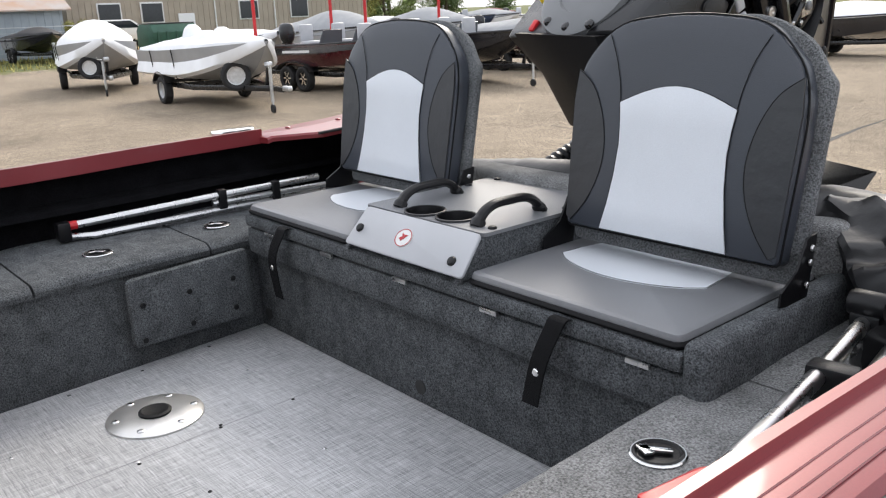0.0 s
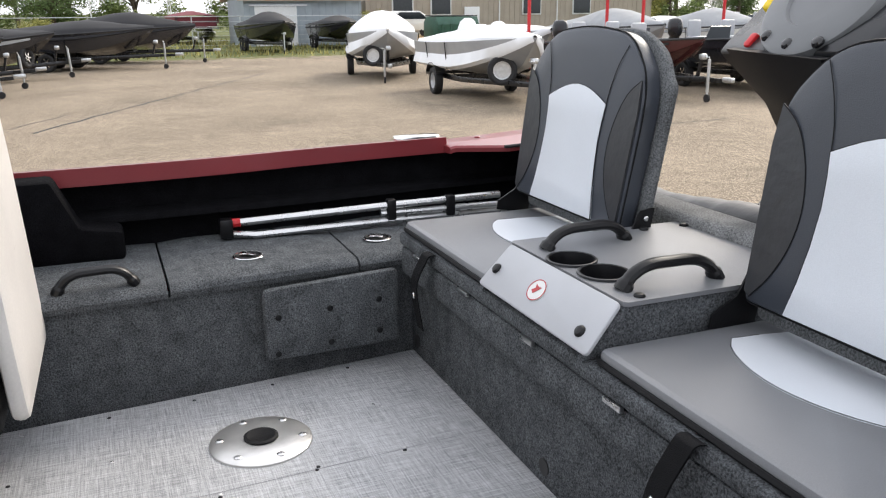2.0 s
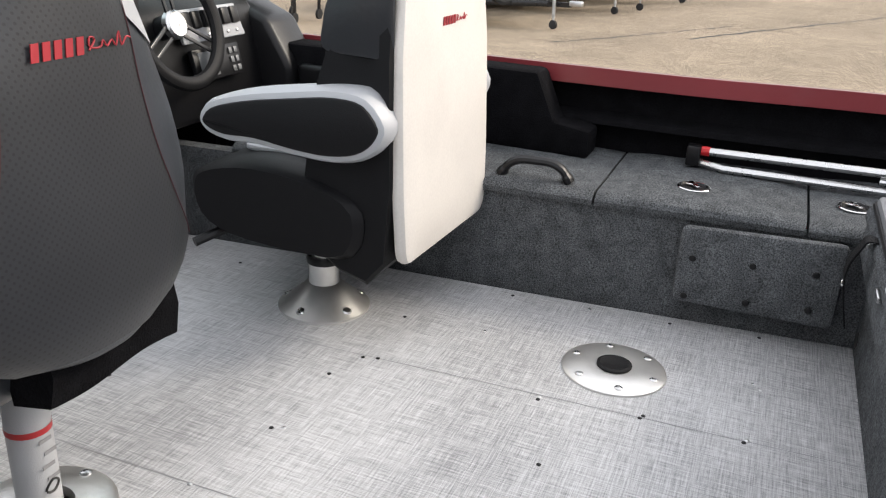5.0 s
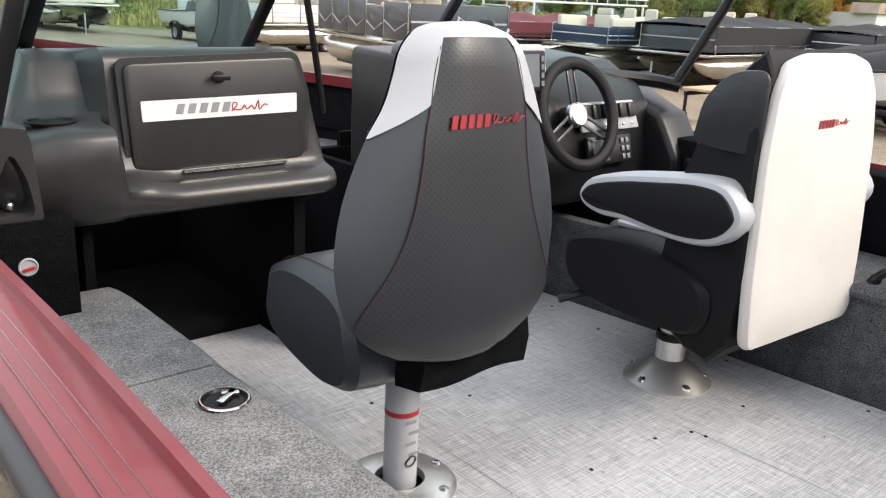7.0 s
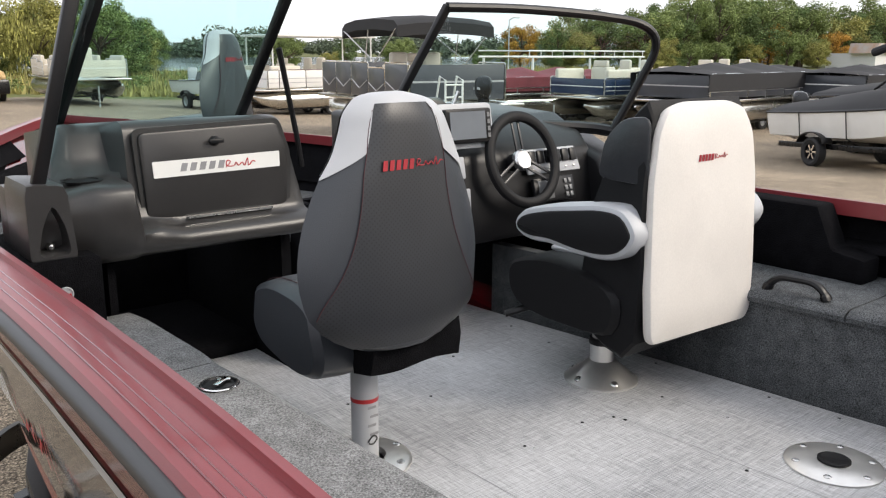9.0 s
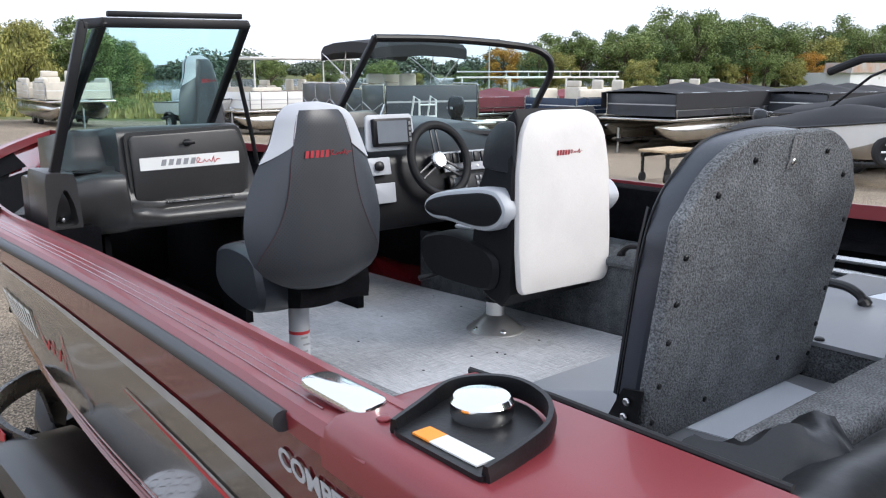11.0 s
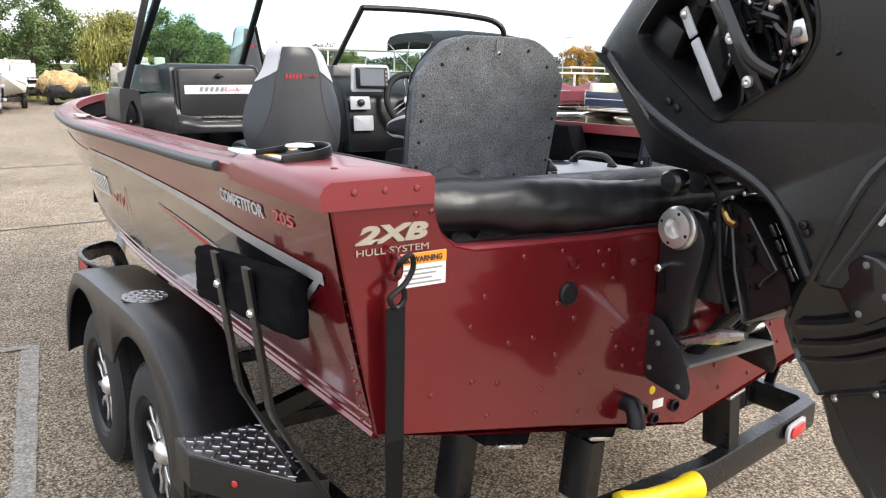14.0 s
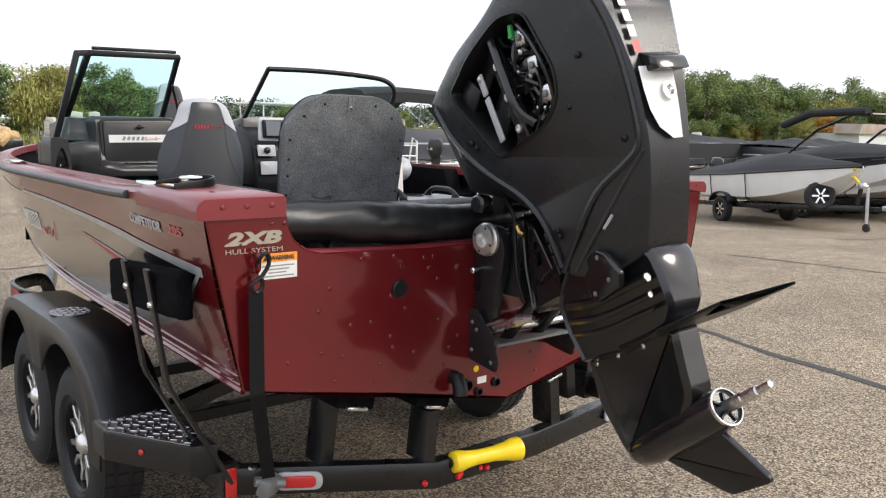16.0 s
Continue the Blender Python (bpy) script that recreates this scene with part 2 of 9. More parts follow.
def floor_vinyl():
    """Woven vinyl: fine crossing threads of light and dark grey."""
    m = bpy.data.materials.new("woven_vinyl_floor")
    m.use_nodes = True
    n, l = m.node_tree.nodes, m.node_tree.links
    b = n["Principled BSDF"]
    b.inputs["Roughness"].default_value = 0.6
    tc = n.new("ShaderNodeTexCoord")
    outs = []
    for stretch in ((30, 640, 1), (640, 30, 1), (9, 300, 1), (300, 9, 1)):
        mp = n.new("ShaderNodeMapping")
        mp.inputs["Scale"].default_value = stretch
        nz = n.new("ShaderNodeTexNoise")
        nz.inputs["Scale"].default_value = 1.0
        nz.inputs["Detail"].default_value = 2
        l.new(tc.outputs["Object"], mp.inputs[0])
        l.new(mp.outputs[0], nz.inputs["Vector"])
        outs.append(nz.outputs[0])
    big = n.new("ShaderNodeTexNoise")
    big.inputs["Scale"].default_value = 2
    l.new(tc.outputs["Object"], big.inputs["Vector"])
    acc = outs[0]
    for o in outs[1:] + [big.outputs[0]]:
        ad = n.new("ShaderNodeMath")
        ad.operation = "ADD"
        l.new(acc, ad.inputs[0])
        l.new(o, ad.inputs[1])
        acc = ad.outputs[0]
    mr = n.new("ShaderNodeMapRange")
    mr.inputs[1].default_value, mr.inputs[2].default_value = 2.08, 2.92
    l.new(acc, mr.inputs[0])
    rp = n.new("ShaderNodeMixRGB")
    rp.inputs[1].default_value = (0.225, 0.228, 0.235, 1)
    rp.inputs[2].default_value = (0.605, 0.61, 0.62, 1)
    l.new(mr.outputs[0], rp.inputs[0])
    l.new(rp.outputs[0], b.inputs["Base Color"])
    bp = n.new("ShaderNodeBump")
    bp.inputs["Strength"].default_value, bp.inputs["Distance"].default_value = 0.3, 0.002
    l.new(acc, bp.inputs["Height"])
    l.new(bp.outputs[0], b.inputs["Normal"])
    return m


woven = floor_vinyl()


def ground_mat():
    """Worn asphalt of tan and grey stones on the lot, grass outside it."""
    m = bpy.data.materials.new("asphalt_and_grass")
    m.use_nodes = True
    n, l = m.node_tree.nodes, m.node_tree.links
    b = n["Principled BSDF"]
    b.inputs["Roughness"].default_value = 0.9
    b.inputs["Specular IOR Level"].default_value = 0.25
    tc = n.new("ShaderNodeTexCoord")

    def tex(kind, scale, detail=3.0):
        t = n.new(kind)
        t.inputs["Scale"].default_value = scale
        if kind == "ShaderNodeTexNoise":
            t.inputs["Detail"].default_value = detail
        l.new(tc.outputs["Object"], t.inputs["Vector"])
        return t

    def mix(a, b_, f, kind="MIX"):
        x = n.new("ShaderNodeMixRGB")
        x.blend_type = kind
        for s, i in ((f, 0), (a, 1), (b_, 2)):
            if isinstance(s, (tuple, list)):
                x.inputs[i].default_value = (*s, 1)
            elif isinstance(s, (int, float)):
                x.inputs[i].default_value = s
            else:
                l.new(s, x.inputs[i])
        return x.outputs[0]

    def rng(s, a, b_, c=0.0, d=1.0):
        x = n.new("ShaderNodeMapRange")
        for i, v in enumerate((a, b_, c, d)):
            x.inputs[i + 1].default_value = v
        l.new(s, x.inputs[0])
        return x.outputs[0]

    stones = tex("ShaderNodeTexVoronoi", 95)
    tone = rng(stones.outputs["Color"], 0.1, 0.9)
    speck = mix((0.10, 0.079, 0.056), (0.71, 0.575, 0.42), tone)
    gaps = rng(stones.outputs["Distance"], 0.25, 0.75, 1.0, 0.36)
    speck = mix(speck, gaps, 1.0, "MULTIPLY")
    slow = tex("ShaderNodeTexNoise", 0.35, 6)
    speck = mix(speck, rng(slow.outputs[0], 0.3, 0.7, 0.78, 1.18), 1.0, "MULTIPLY")
    mid = tex("ShaderNodeTexNoise", 3.0, 6)
    speck = mix(speck, rng(mid.outputs[0], 0.3, 0.7, 0.86, 1.12), 1.0, "MULTIPLY")
    gn = tex("ShaderNodeTexNoise", 1.2, 8)
    grass = mix((0.055, 0.085, 0.022), (0.17, 0.165, 0.055), rng(gn.outputs[0], 0.3, 0.7))
    # lot edge: a box, a little ragged
    sep = n.new("ShaderNodeSeparateXYZ")
    l.new(tc.outputs["Object"], sep.inputs[0])

    def math_(op, a, b_):
        x = n.new("ShaderNodeMath")
        x.operation = op
        for s, i in ((a, 0), (b_, 1)):
            if isinstance(s, (int, float)):
                x.inputs[i].default_value = s
            else:
                l.new(s, x.inputs[i])
        return x.outputs[0]

    rag = rng(gn.outputs[0], 0.3, 0.7, -1.2, 1.2)
    dx = math_("SUBTRACT", math_("ABSOLUTE", math_("SUBTRACT", sep.outputs[0], 2.0), 0), 33.5)
    dy = math_("SUBTRACT", math_("ABSOLUTE", math_("SUBTRACT", sep.outputs[1], -6.0), 0), 46.0)
    d = math_("ADD", math_("MAXIMUM", dx, dy), rag)
    edge = rng(d, -0.4, 0.4)
    l.new(mix(speck, grass, edge), b.inputs["Base Color"])
    bp = n.new("ShaderNodeBump")
    bp.inputs["Strength"].default_value, bp.inputs["Distance"].default_value = 0.6, 0.006
    l.new(stones.outputs["Distance"], bp.inputs["Height"])
    l.new(bp.outputs[0], b.inputs["Normal"])
    return m


asphalt = ground_mat()
tar = mat("crack_tar", (0.045, 0.042, 0.038), 0.8, vary=0.3, scale=10)
line_paint = mat("worn_white_paint", (0.50, 0.47, 0.42), 0.8, vary=0.3, scale=14, color2=(0.27, 0.235, 0.19), fine=0.5, fine_scale=70)
water_mat = mat("lake_water", (0.10, 0.13, 0.15), 0.08, vary=0.1, scale=0.2)

# ---- geometry helpers ----
WORLD_OF = {}


def thing(name, loc, label, category, group="", kind=""):
    e = new(name)
    e.empty_display_size = 0.1
    e.location = loc
    WORLD_OF[e] = Matrix.Translation(loc)
    return tagged(e, label, category, group, kind)


def part(name, bm, material, parent=None, label="", sharp=32):
    """Links a bmesh, given in world coordinates, as one mesh under a thing or a part."""
    me = bpy.data.meshes.new(name)
    bmesh.ops.recalc_face_normals(bm, faces=bm.faces)
    bm.to_mesh(me)
    bm.free()
    for m in (material if isinstance(material, (list, tuple)) else [material]):
        me.materials.append(m)
    if sharp:
        me.polygons.foreach_set("use_smooth", [True] * len(me.polygons))
        me.set_sharp_from_angle(angle=radians(sharp))
    ob = new(name, me)
    if parent:
        ob.parent = parent
        ob.matrix_parent_inverse = WORLD_OF[parent].inverted()
    WORLD_OF[ob] = Matrix.Identity(4)
    if label:
        ob["label"] = label
    return ob


def box(x0, x1, y0, y1, z0, z1, bev=0.0, seg=2):
    bm = bmesh.new()
    bmesh.ops.create_cube(bm, size=1, matrix=Matrix.Translation(((x0 + x1) / 2, (y0 + y1) / 2, (z0 + z1) / 2)) @ Matrix.Diagonal((abs(x1 - x0), abs(y1 - y0), abs(z1 - z0), 1)))
    if bev:
        bmesh.ops.bevel(bm, geom=bm.edges[:], offset=bev, segments=seg, affect="EDGES", profile=0.5)
    return bm


def obox(m, sx, sy, sz, bev=0.0, seg=2):
    """A box of that size, centred, at the pose m."""
    bm = box(-sx / 2, sx / 2, -sy / 2, sy / 2, -sz / 2, sz / 2, bev, seg)
    bmesh.ops.transform(bm, matrix=m, verts=bm.verts)
    return bm


def merged(*bms):
    out = bmesh.new()
    for b in bms:
        me = bpy.data.meshes.new("tmp")
        b.to_mesh(me)
        b.free()
        out.from_mesh(me)
        bpy.data.meshes.remove(me)
    return out


def moved(bm, m):
    bmesh.ops.transform(bm, matrix=m, verts=bm.verts)
    return bm


def loft(rings, closed=True, caps=True):
    bm = bmesh.new()
    vs = [[bm.verts.new(p) for p in r] for r in rings]
    n = len(rings[0])
    for a, b in zip(vs, vs[1:]):
        for i in range(n if closed else n - 1):
            j = (i + 1) % n
            bm.faces.new((a[i], a[j], b[j], b[i]))
    if caps and closed:
        bm.faces.new(list(reversed(vs[0])))
        bm.faces.new(vs[-1])
    return bm


def tube(pts, r, seg=10, rs=None, flat=1.0):
    """A round bar along the points; rs gives a radius for each one."""
    pts = [Vector(p) for p in pts]
    rings, side = [], None
    for i, p in enumerate(pts):
        d = (pts[min(i + 1, len(pts) - 1)] - pts[max(i - 1, 0)]).normalized()
        if side is None:
            side = d.cross(Vector((0, 0, 1)))
            if side.length < 0.1:
                side = d.cross(Vector((1, 0, 0)))
        side = (side - d * side.dot(d)).normalized()
        up = side.cross(d)
        rad = rs[i] if rs else r
        rings.append([p + (side * math.cos(a) + up * math.sin(a) * flat) * rad for a in [2 * math.pi * k / seg for k in range(seg)]])
    return loft(rings)


def curve(pts, steps=6, closed=False):
    """A smooth line (Catmull-Rom) through the points."""
    p = [Vector(q) for q in pts]
    out = []
    n = len(p)
    for i in range(n if closed else n - 1):
        if closed:
            a, b, c, d = p[i - 1], p[i], p[(i + 1) % n], p[(i + 2) % n]
        else:
            a, b, c, d = p[max(i - 1, 0)], p[i], p[i + 1], p[min(i + 2, n - 1)]
        for k in range(steps):
            t = k / steps
            out.append(0.5 * ((2 * b) + (c - a) * t + (2 * a - 5 * b + 4 * c - d) * t * t + (3 * b - a - 3 * c + d) * t ** 3))
    if not closed:
        out.append(p[-1])
    return out


def lathe(profile, m, seg=24, caps=True):
    """Turns (radius, height) pairs about the local z of m."""
    rings = [[m @ Vector((r * math.cos(a), r * math.sin(a), h)) for a in [2 * math.pi * k / seg for k in range(seg)]] for r, h in profile]
    return loft(rings, caps=caps)


def prism(poly, m, depth, bev=0.0, seg=2):
    """A plate: the 2D outline in the local xy of m, thickened by depth along local z."""
    bm = bmesh.new()
    vs = [bm.verts.new((p[0], p[1], 0)) for p in poly]
    f = bm.faces.new(vs)
    r = bmesh.ops.extrude_face_region(bm, geom=[f])
    bmesh.ops.translate(bm, vec=(0, 0, depth), verts=[v for v in r["geom"] if isinstance(v, bmesh.types.BMVert)])
    bmesh.ops.recalc_face_normals(bm, faces=bm.faces)
    if bev:
        es = [e for e in bm.edges if e.is_boundary is False and e.calc_face_angle(0) > 0.5]
        bmesh.ops.bevel(bm, geom=es, offset=bev, segments=seg, affect="EDGES", profile=0.5)
    bmesh.ops.transform(bm, matrix=m, verts=bm.verts)
    return bm


def rounded(poly, r, steps=4):
    """Rounds the corners of a 2D outline by r (one number, or one for each corner)."""
    out = []
    n = len(poly)
    for i in range(n):
        a, b, c = (Vector(poly[k % n]).to_2d() for k in (i - 1, i, i + 1))
        rr = r[i] if isinstance(r, (list, tuple)) else r
        u, v = (a - b), (c - b)
        rr = min(rr, u.length * 0.49, v.length * 0.49)
        if rr < 1e-4:
            out.append(b)
            continue
        p, q = b + u.normalized() * rr, b + v.normalized() * rr
        for k in range(steps + 1):
            t = k / steps
            out.append((1 - t) ** 2 * p + 2 * t * (1 - t) * b + t * t * q)
    return out


def inset(poly, d):
    """The 2D outline drawn in by d (for convex or gently curved outlines)."""
    n = len(poly)
    area = sum(poly[i][0] * poly[(i + 1) % n][1] - poly[(i + 1) % n][0] * poly[i][1] for i in range(n))
    s = 1 if area > 0 else -1
    out = []
    for i in range(n):
        a, b, c = poly[i - 1], poly[i], poly[(i + 1) % n]
        t = Vector((c[0] - a[0], c[1] - a[1]))
        if t.length < 1e-9:
            out.append(Vector((b[0], b[1])))
            continue
        t.normalize()
        out.append(Vector((b[0] - s * t.y * d, b[1] + s * t.x * d)))
    return out


def cushion(poly, m, depth, r, dome=0.0, back_round=True):
    """A padded slab: outline in local xy of m, thickness along local z from 0 to depth, edges rounded by r, top domed."""
    rings = []

    def ring(d, z):
        rings.append([m @ Vector((p[0], p[1], z)) for p in inset(poly, d)])

    if back_round:
        ring(r, 0)
        ring(r * 0.3, r * 0.3)
    ring(0, r if back_round else 0)
    ring(0, depth - r)
    ring(r * 0.3, depth - r * 0.3)
    ring(r, depth)
    if dome:
        edge = inset(poly, r)
        c = sum(edge, Vector((0, 0))) / len(edge)
        for f in (0.25, 0.55, 0.8):
            rings.append([m @ Vector((*(p.lerp(c, f)), depth + dome * (1 - (1 - f) ** 2))) for p in edge])
    return loft(rings)


def frame_m(origin, ux, uy):
    """A pose whose local x and y run along the given directions."""
    x = Vector(ux).normalized()
    y = Vector(uy)
    y = (y - x * y.dot(x)).normalized()
    z = x.cross(y)
    m = Matrix((x, y, z)).transposed().to_4x4()
    m.translation = Vector(origin)
    return m


def text_bm(body, m, size, width=None, extrude=0.001, shear=0.0, bold=0.0):
    """Letters of the built-in font, left-aligned at the origin of m, in its xy; scaled to a width if one is given."""
    cu = bpy.data.curves.new("lettering", "FONT")
    cu.body, cu.size, cu.extrude, cu.shear, cu.offset = body, size, extrude, shear, bold
    cu.resolution_u = 3
    ob = bpy.data.objects.new("lettering", cu)
    scene.collection.objects.link(ob)
    dg = bpy.context.evaluated_depsgraph_get()
    me = bpy.data.meshes.new_from_object(ob.evaluated_get(dg))
    bm = bmesh.new()
    bm.from_mesh(me)
    bpy.data.objects.remove(ob)
    bpy.data.curves.remove(cu)
    bpy.data.meshes.remove(me)
    if width:
        xs = [v.co.x for v in bm.verts]
        k = width / (max(xs) - min(xs))
        bmesh.ops.transform(bm, matrix=Matrix.Translation((-min(xs) * k, 0, 0)) @ Matrix.Diagonal((k, 1, 1, 1)), verts=bm.verts)
    bmesh.ops.transform(bm, matrix=m, verts=bm.verts)
    return bm


def dot(p, normal, r=0.006, h=0.004, seg=10):
    """A low domed head (screw, rivet, bolt) on a surface."""
    q = Vector(normal).to_track_quat("Z", "Y").to_matrix().to_4x4()
    q.translation = Vector(p)
    return lathe([(r, -0.001), (r, h * 0.4), (r * 0.75, h * 0.85), (r * 0.3, h)], q, seg)


def lerp_table(table, y):
    for (a, va), (b, vb) in zip(table, table[1:]):
        if y <= b:
            t = max(0.0, (y - a) / (b - a))
            return va + (vb - va) * t
    return table[-1][1]


def smooth_table(table, y):
    """Catmull-Rom through (y, value) pairs."""
    n = len(table)
    y = max(table[0][0], min(table[-1][0], y))
    for i in range(n - 1):
        if y <= table[i + 1][0]:
            break
    (y0, v0), (y1, v1) = table[i], table[i + 1]
    m0 = (v1 - table[max(i - 1, 0)][1]) / (y1 - table[max(i - 1, 0)][0])
    m1 = (table[min(i + 2, n - 1)][1] - v0) / (table[min(i + 2, n - 1)][0] - y0)
    h = y1 - y0
    t = (y - y0) / h
    return ((2 * t ** 3 - 3 * t * t + 1) * v0 + (t ** 3 - 2 * t * t + t) * h * m0 + (-2 * t ** 3 + 3 * t * t) * v1 + (t ** 3 - t * t) * h * m1)

# ---- ground ----
g = bmesh.new()


def smooth01(u):
    u = max(0.0, min(1.0, u))
    return u * u * (3 - 2 * u)


def G(x, y):
    """Height of the lot: level round the boat, falling a little to the forward starboard side."""
    return -0.40 * smooth01((x - 6) / 11) * smooth01((y - 1) / 8)


gx = [-2500, -100, 0, 6] + [6 + 11 * k / 16 for k in range(1, 17)] + [60, 300, 2500]
gy = [-2500, -100, -10, 1] + [1 + 8 * k / 12 for k in range(1, 13)] + [60, 300, 2500]
grid = [[g.verts.new((x, y, G(x, y))) for y in gy] for x in gx]
for ca, cb in zip(grid, grid[1:]):
    for k in range(len(gy) - 1):
        g.faces.new((ca[k], cb[k], cb[k + 1], ca[k + 1]))
ground = tagged(part("ground", g, asphalt), "worn tan asphalt lot with grass round its edge", "ground", kind="structure")
lake = bmesh.new()
for v in curve([(60, 90, -0.36), (180, 105, -0.36), (420, 160, -0.36), (520, 300, -0.36), (330, 330, -0.36), (120, 330, -0.36), (30, 260, -0.36), (24, 140, -0.36)], 5, True):
    lake.verts.new(v)
lake.faces.new(lake.verts[:])
tagged(part("water", lake, water_mat), "calm pale lake beyond the reeds", "lake", kind="structure")


def ribbon(pts, w, z, jitter=0.3, seed=1):
    rnd = random.Random(seed)
    bm = bmesh.new()
    prev = None
    pts = [Vector((*p, 0)) for p in pts]
    for i, p in enumerate(pts):
        d = (pts[min(i + 1, len(pts) - 1)] - pts[max(i - 1, 0)]).normalized()
        s = Vector((-d.y, d.x, 0))
        ww = w * rnd.uniform(1 - jitter, 1 + jitter)
        a, b = bm.verts.new(p + s * ww / 2 + Vector((0, 0, z + G(p.x, p.y)))), bm.verts.new(p - s * ww / 2 + Vector((0, 0, z + G(p.x, p.y))))
        if prev:
            bm.faces.new((prev[0], a, b, prev[1]))
        prev = (a, b)
    return bm


def wiggle(a, b, n, amp, seed):
    rnd = random.Random(seed)
    return [(a[0] + (b[0] - a[0]) * i / n + rnd.uniform(-amp, amp), a[1] + (b[1] - a[1]) * i / n + rnd.uniform(-amp, amp)) for i in range(n + 1)]


for i, (a, b, w) in enumerate([((5.2, 6.5), (3.1, -2.5), 0.07), ((8.5, 4.5), (10.6, -9.0), 0.05), ((3.1, -2.5), (3.9, -14), 0.06), ((2.2, -7.0), (7.5, -8.2), 0.035),
                               ((6.5, -12), (1.0, -13.5), 0.04), ((14, 2.5), (26, -3.5), 0.06), ((-12, 7.2), (9, 9.0), 0.05), ((-9, 13), (5, 14.5), 0.05), ((12.5, 4.6), (16.5, 2.0), 0.05)]):
    tagged(part("crack", ribbon(wiggle(a, b, 26, 0.05, i), w, 0.004, 0.5, i), tar, ground), "", "")
# parking marks beside the trailer
mark = merged(ribbon(wiggle((-1.73, 1.2), (-1.24, 4.0), 14, 0.006, 3), 0.10, 0.004, 0.1, 3), ribbon(wiggle((-1.24, 3.98), (-3.2, 4.1), 8, 0.006, 4), 0.09, 0.008, 0.1, 4),
              ribbon(wiggle((-1.55, 3.0), (-2.6, 3.05), 6, 0.006, 4), 0.09, 0.008, 0.1, 4))
part("painted_line", mark, line_paint, ground, "worn white parking line")
part("painted_line", ribbon([(-1.9 + 0.33 * math.sin(a), 5.0 + 0.24 * math.cos(a)) for a in [0.3 * k for k in range(14)]], 0.09, 0.004, 0.1, 5), line_paint, ground, "worn white painted figure")

# ---- the boat ----
SHEER = [(0, 1.222), (0.55, 1.198), (0.9, 1.163), (1.3, 1.144), (1.8, 1.140), (2.2, 1.147), (2.6, 1.150), (3.0, 1.115), (3.6, 1.035), (4.2, 0.905), (4.8, 0.70), (5.4, 0.41), (6.1, 0.03)]
SHEER_Z = [(0, 1.505), (0.5, 1.500), (0.9, 1.481), (1.3, 1.474), (2.5, 1.472), (4.2, 1.475), (6.1, 1.52)]
CHINE = [(0, 1.10), (1.0, 1.08), (2.0, 1.065), (3.0, 0.98), (3.8, 0.81), (4.6, 0.56), (5.4, 0.24), (6.0, 0.02)]
CHINE_Z = [(0, 0.925), (1.5, 0.94), (3.0, 1.00), (4.5, 1.14), (5.4, 1.32), (6.0, 1.52)]
KEEL_Z = [(0, 0.69), (3.5, 0.69), (4.6, 0.76), (5.4, 1.0), (6.0, 1.45)]
FLOOR = 0.985


def W(y):
    return smooth_table(SHEER, y)


def ZS(y):
    return smooth_table(SHEER_Z, y)


def drop(y, s):
    """The starboard gunwale lies a little lower at the stern."""
    return 0.02 * (1 - smooth01((y - 0.45) / 0.5)) if s > 0 else 0.0


def side_pt(y, z, off=0.0, s=-1):
    """A place on the hull's side at y and height z, off metres outside it; s: -1 port, 1 starboard."""
    c, w, zc, zs = smooth_table(CHINE, y), W(y), smooth_table(CHINE_Z, y), ZS(y)
    u = (z - zc) / (zs - zc)
    return Vector((s * (c + (w - c) * u + 0.012 * math.sin(math.pi * min(max(u, 0), 1)) + off), y, z))


def side_patch(lo, hi, y0, y1, n=24, rows=3, off=0.002, s=-1):
    """A patch of the side between two heights given as functions of y."""
    rings = []
    for i in range(n + 1):
        y = y0 + (y1 - y0) * i / n
        a, b = lo(y), hi(y)
        rings.append([side_pt(y, a + (b - a) * k / rows, off, s) for k in range(rows + 1)])
    return loft(rings, closed=False)


boat = thing("fishing_boat", (0, 2.0, 0.7), "maroon and charcoal fishing boat with grey carpeted cockpit, on its trailer", "boat")
YS = [6.0 * i / 40 for i in range(41)]
for s, nm in ((-1, "port"), (1, "starboard")):
    rings = [[side_pt(y, smooth_table(CHINE_Z, y) + (ZS(y) - drop(y, s) - smooth_table(CHINE_Z, y)) * k / 6, 0, s) for k in range(7)] for y in [0.05 * i for i in range(121)]]
    part("hull_side", loft(rings, closed=False), red_paint, boat, "glossy maroon hull side")
rings = []
for y in YS:
    c, zc, zk = smooth_table(CHINE, y), smooth_table(CHINE_Z, y), smooth_table(KEEL_Z, y)
    rings.append([Vector((x * c, y, zc + (zk - zc) * (1 - abs(x)) ** 0.9)) for x in (-1, -0.75, -0.5, -0.25, 0, 0.25, 0.5, 0.75, 1)])
part("hull_bottom", loft(rings, closed=False), red_paint, boat)

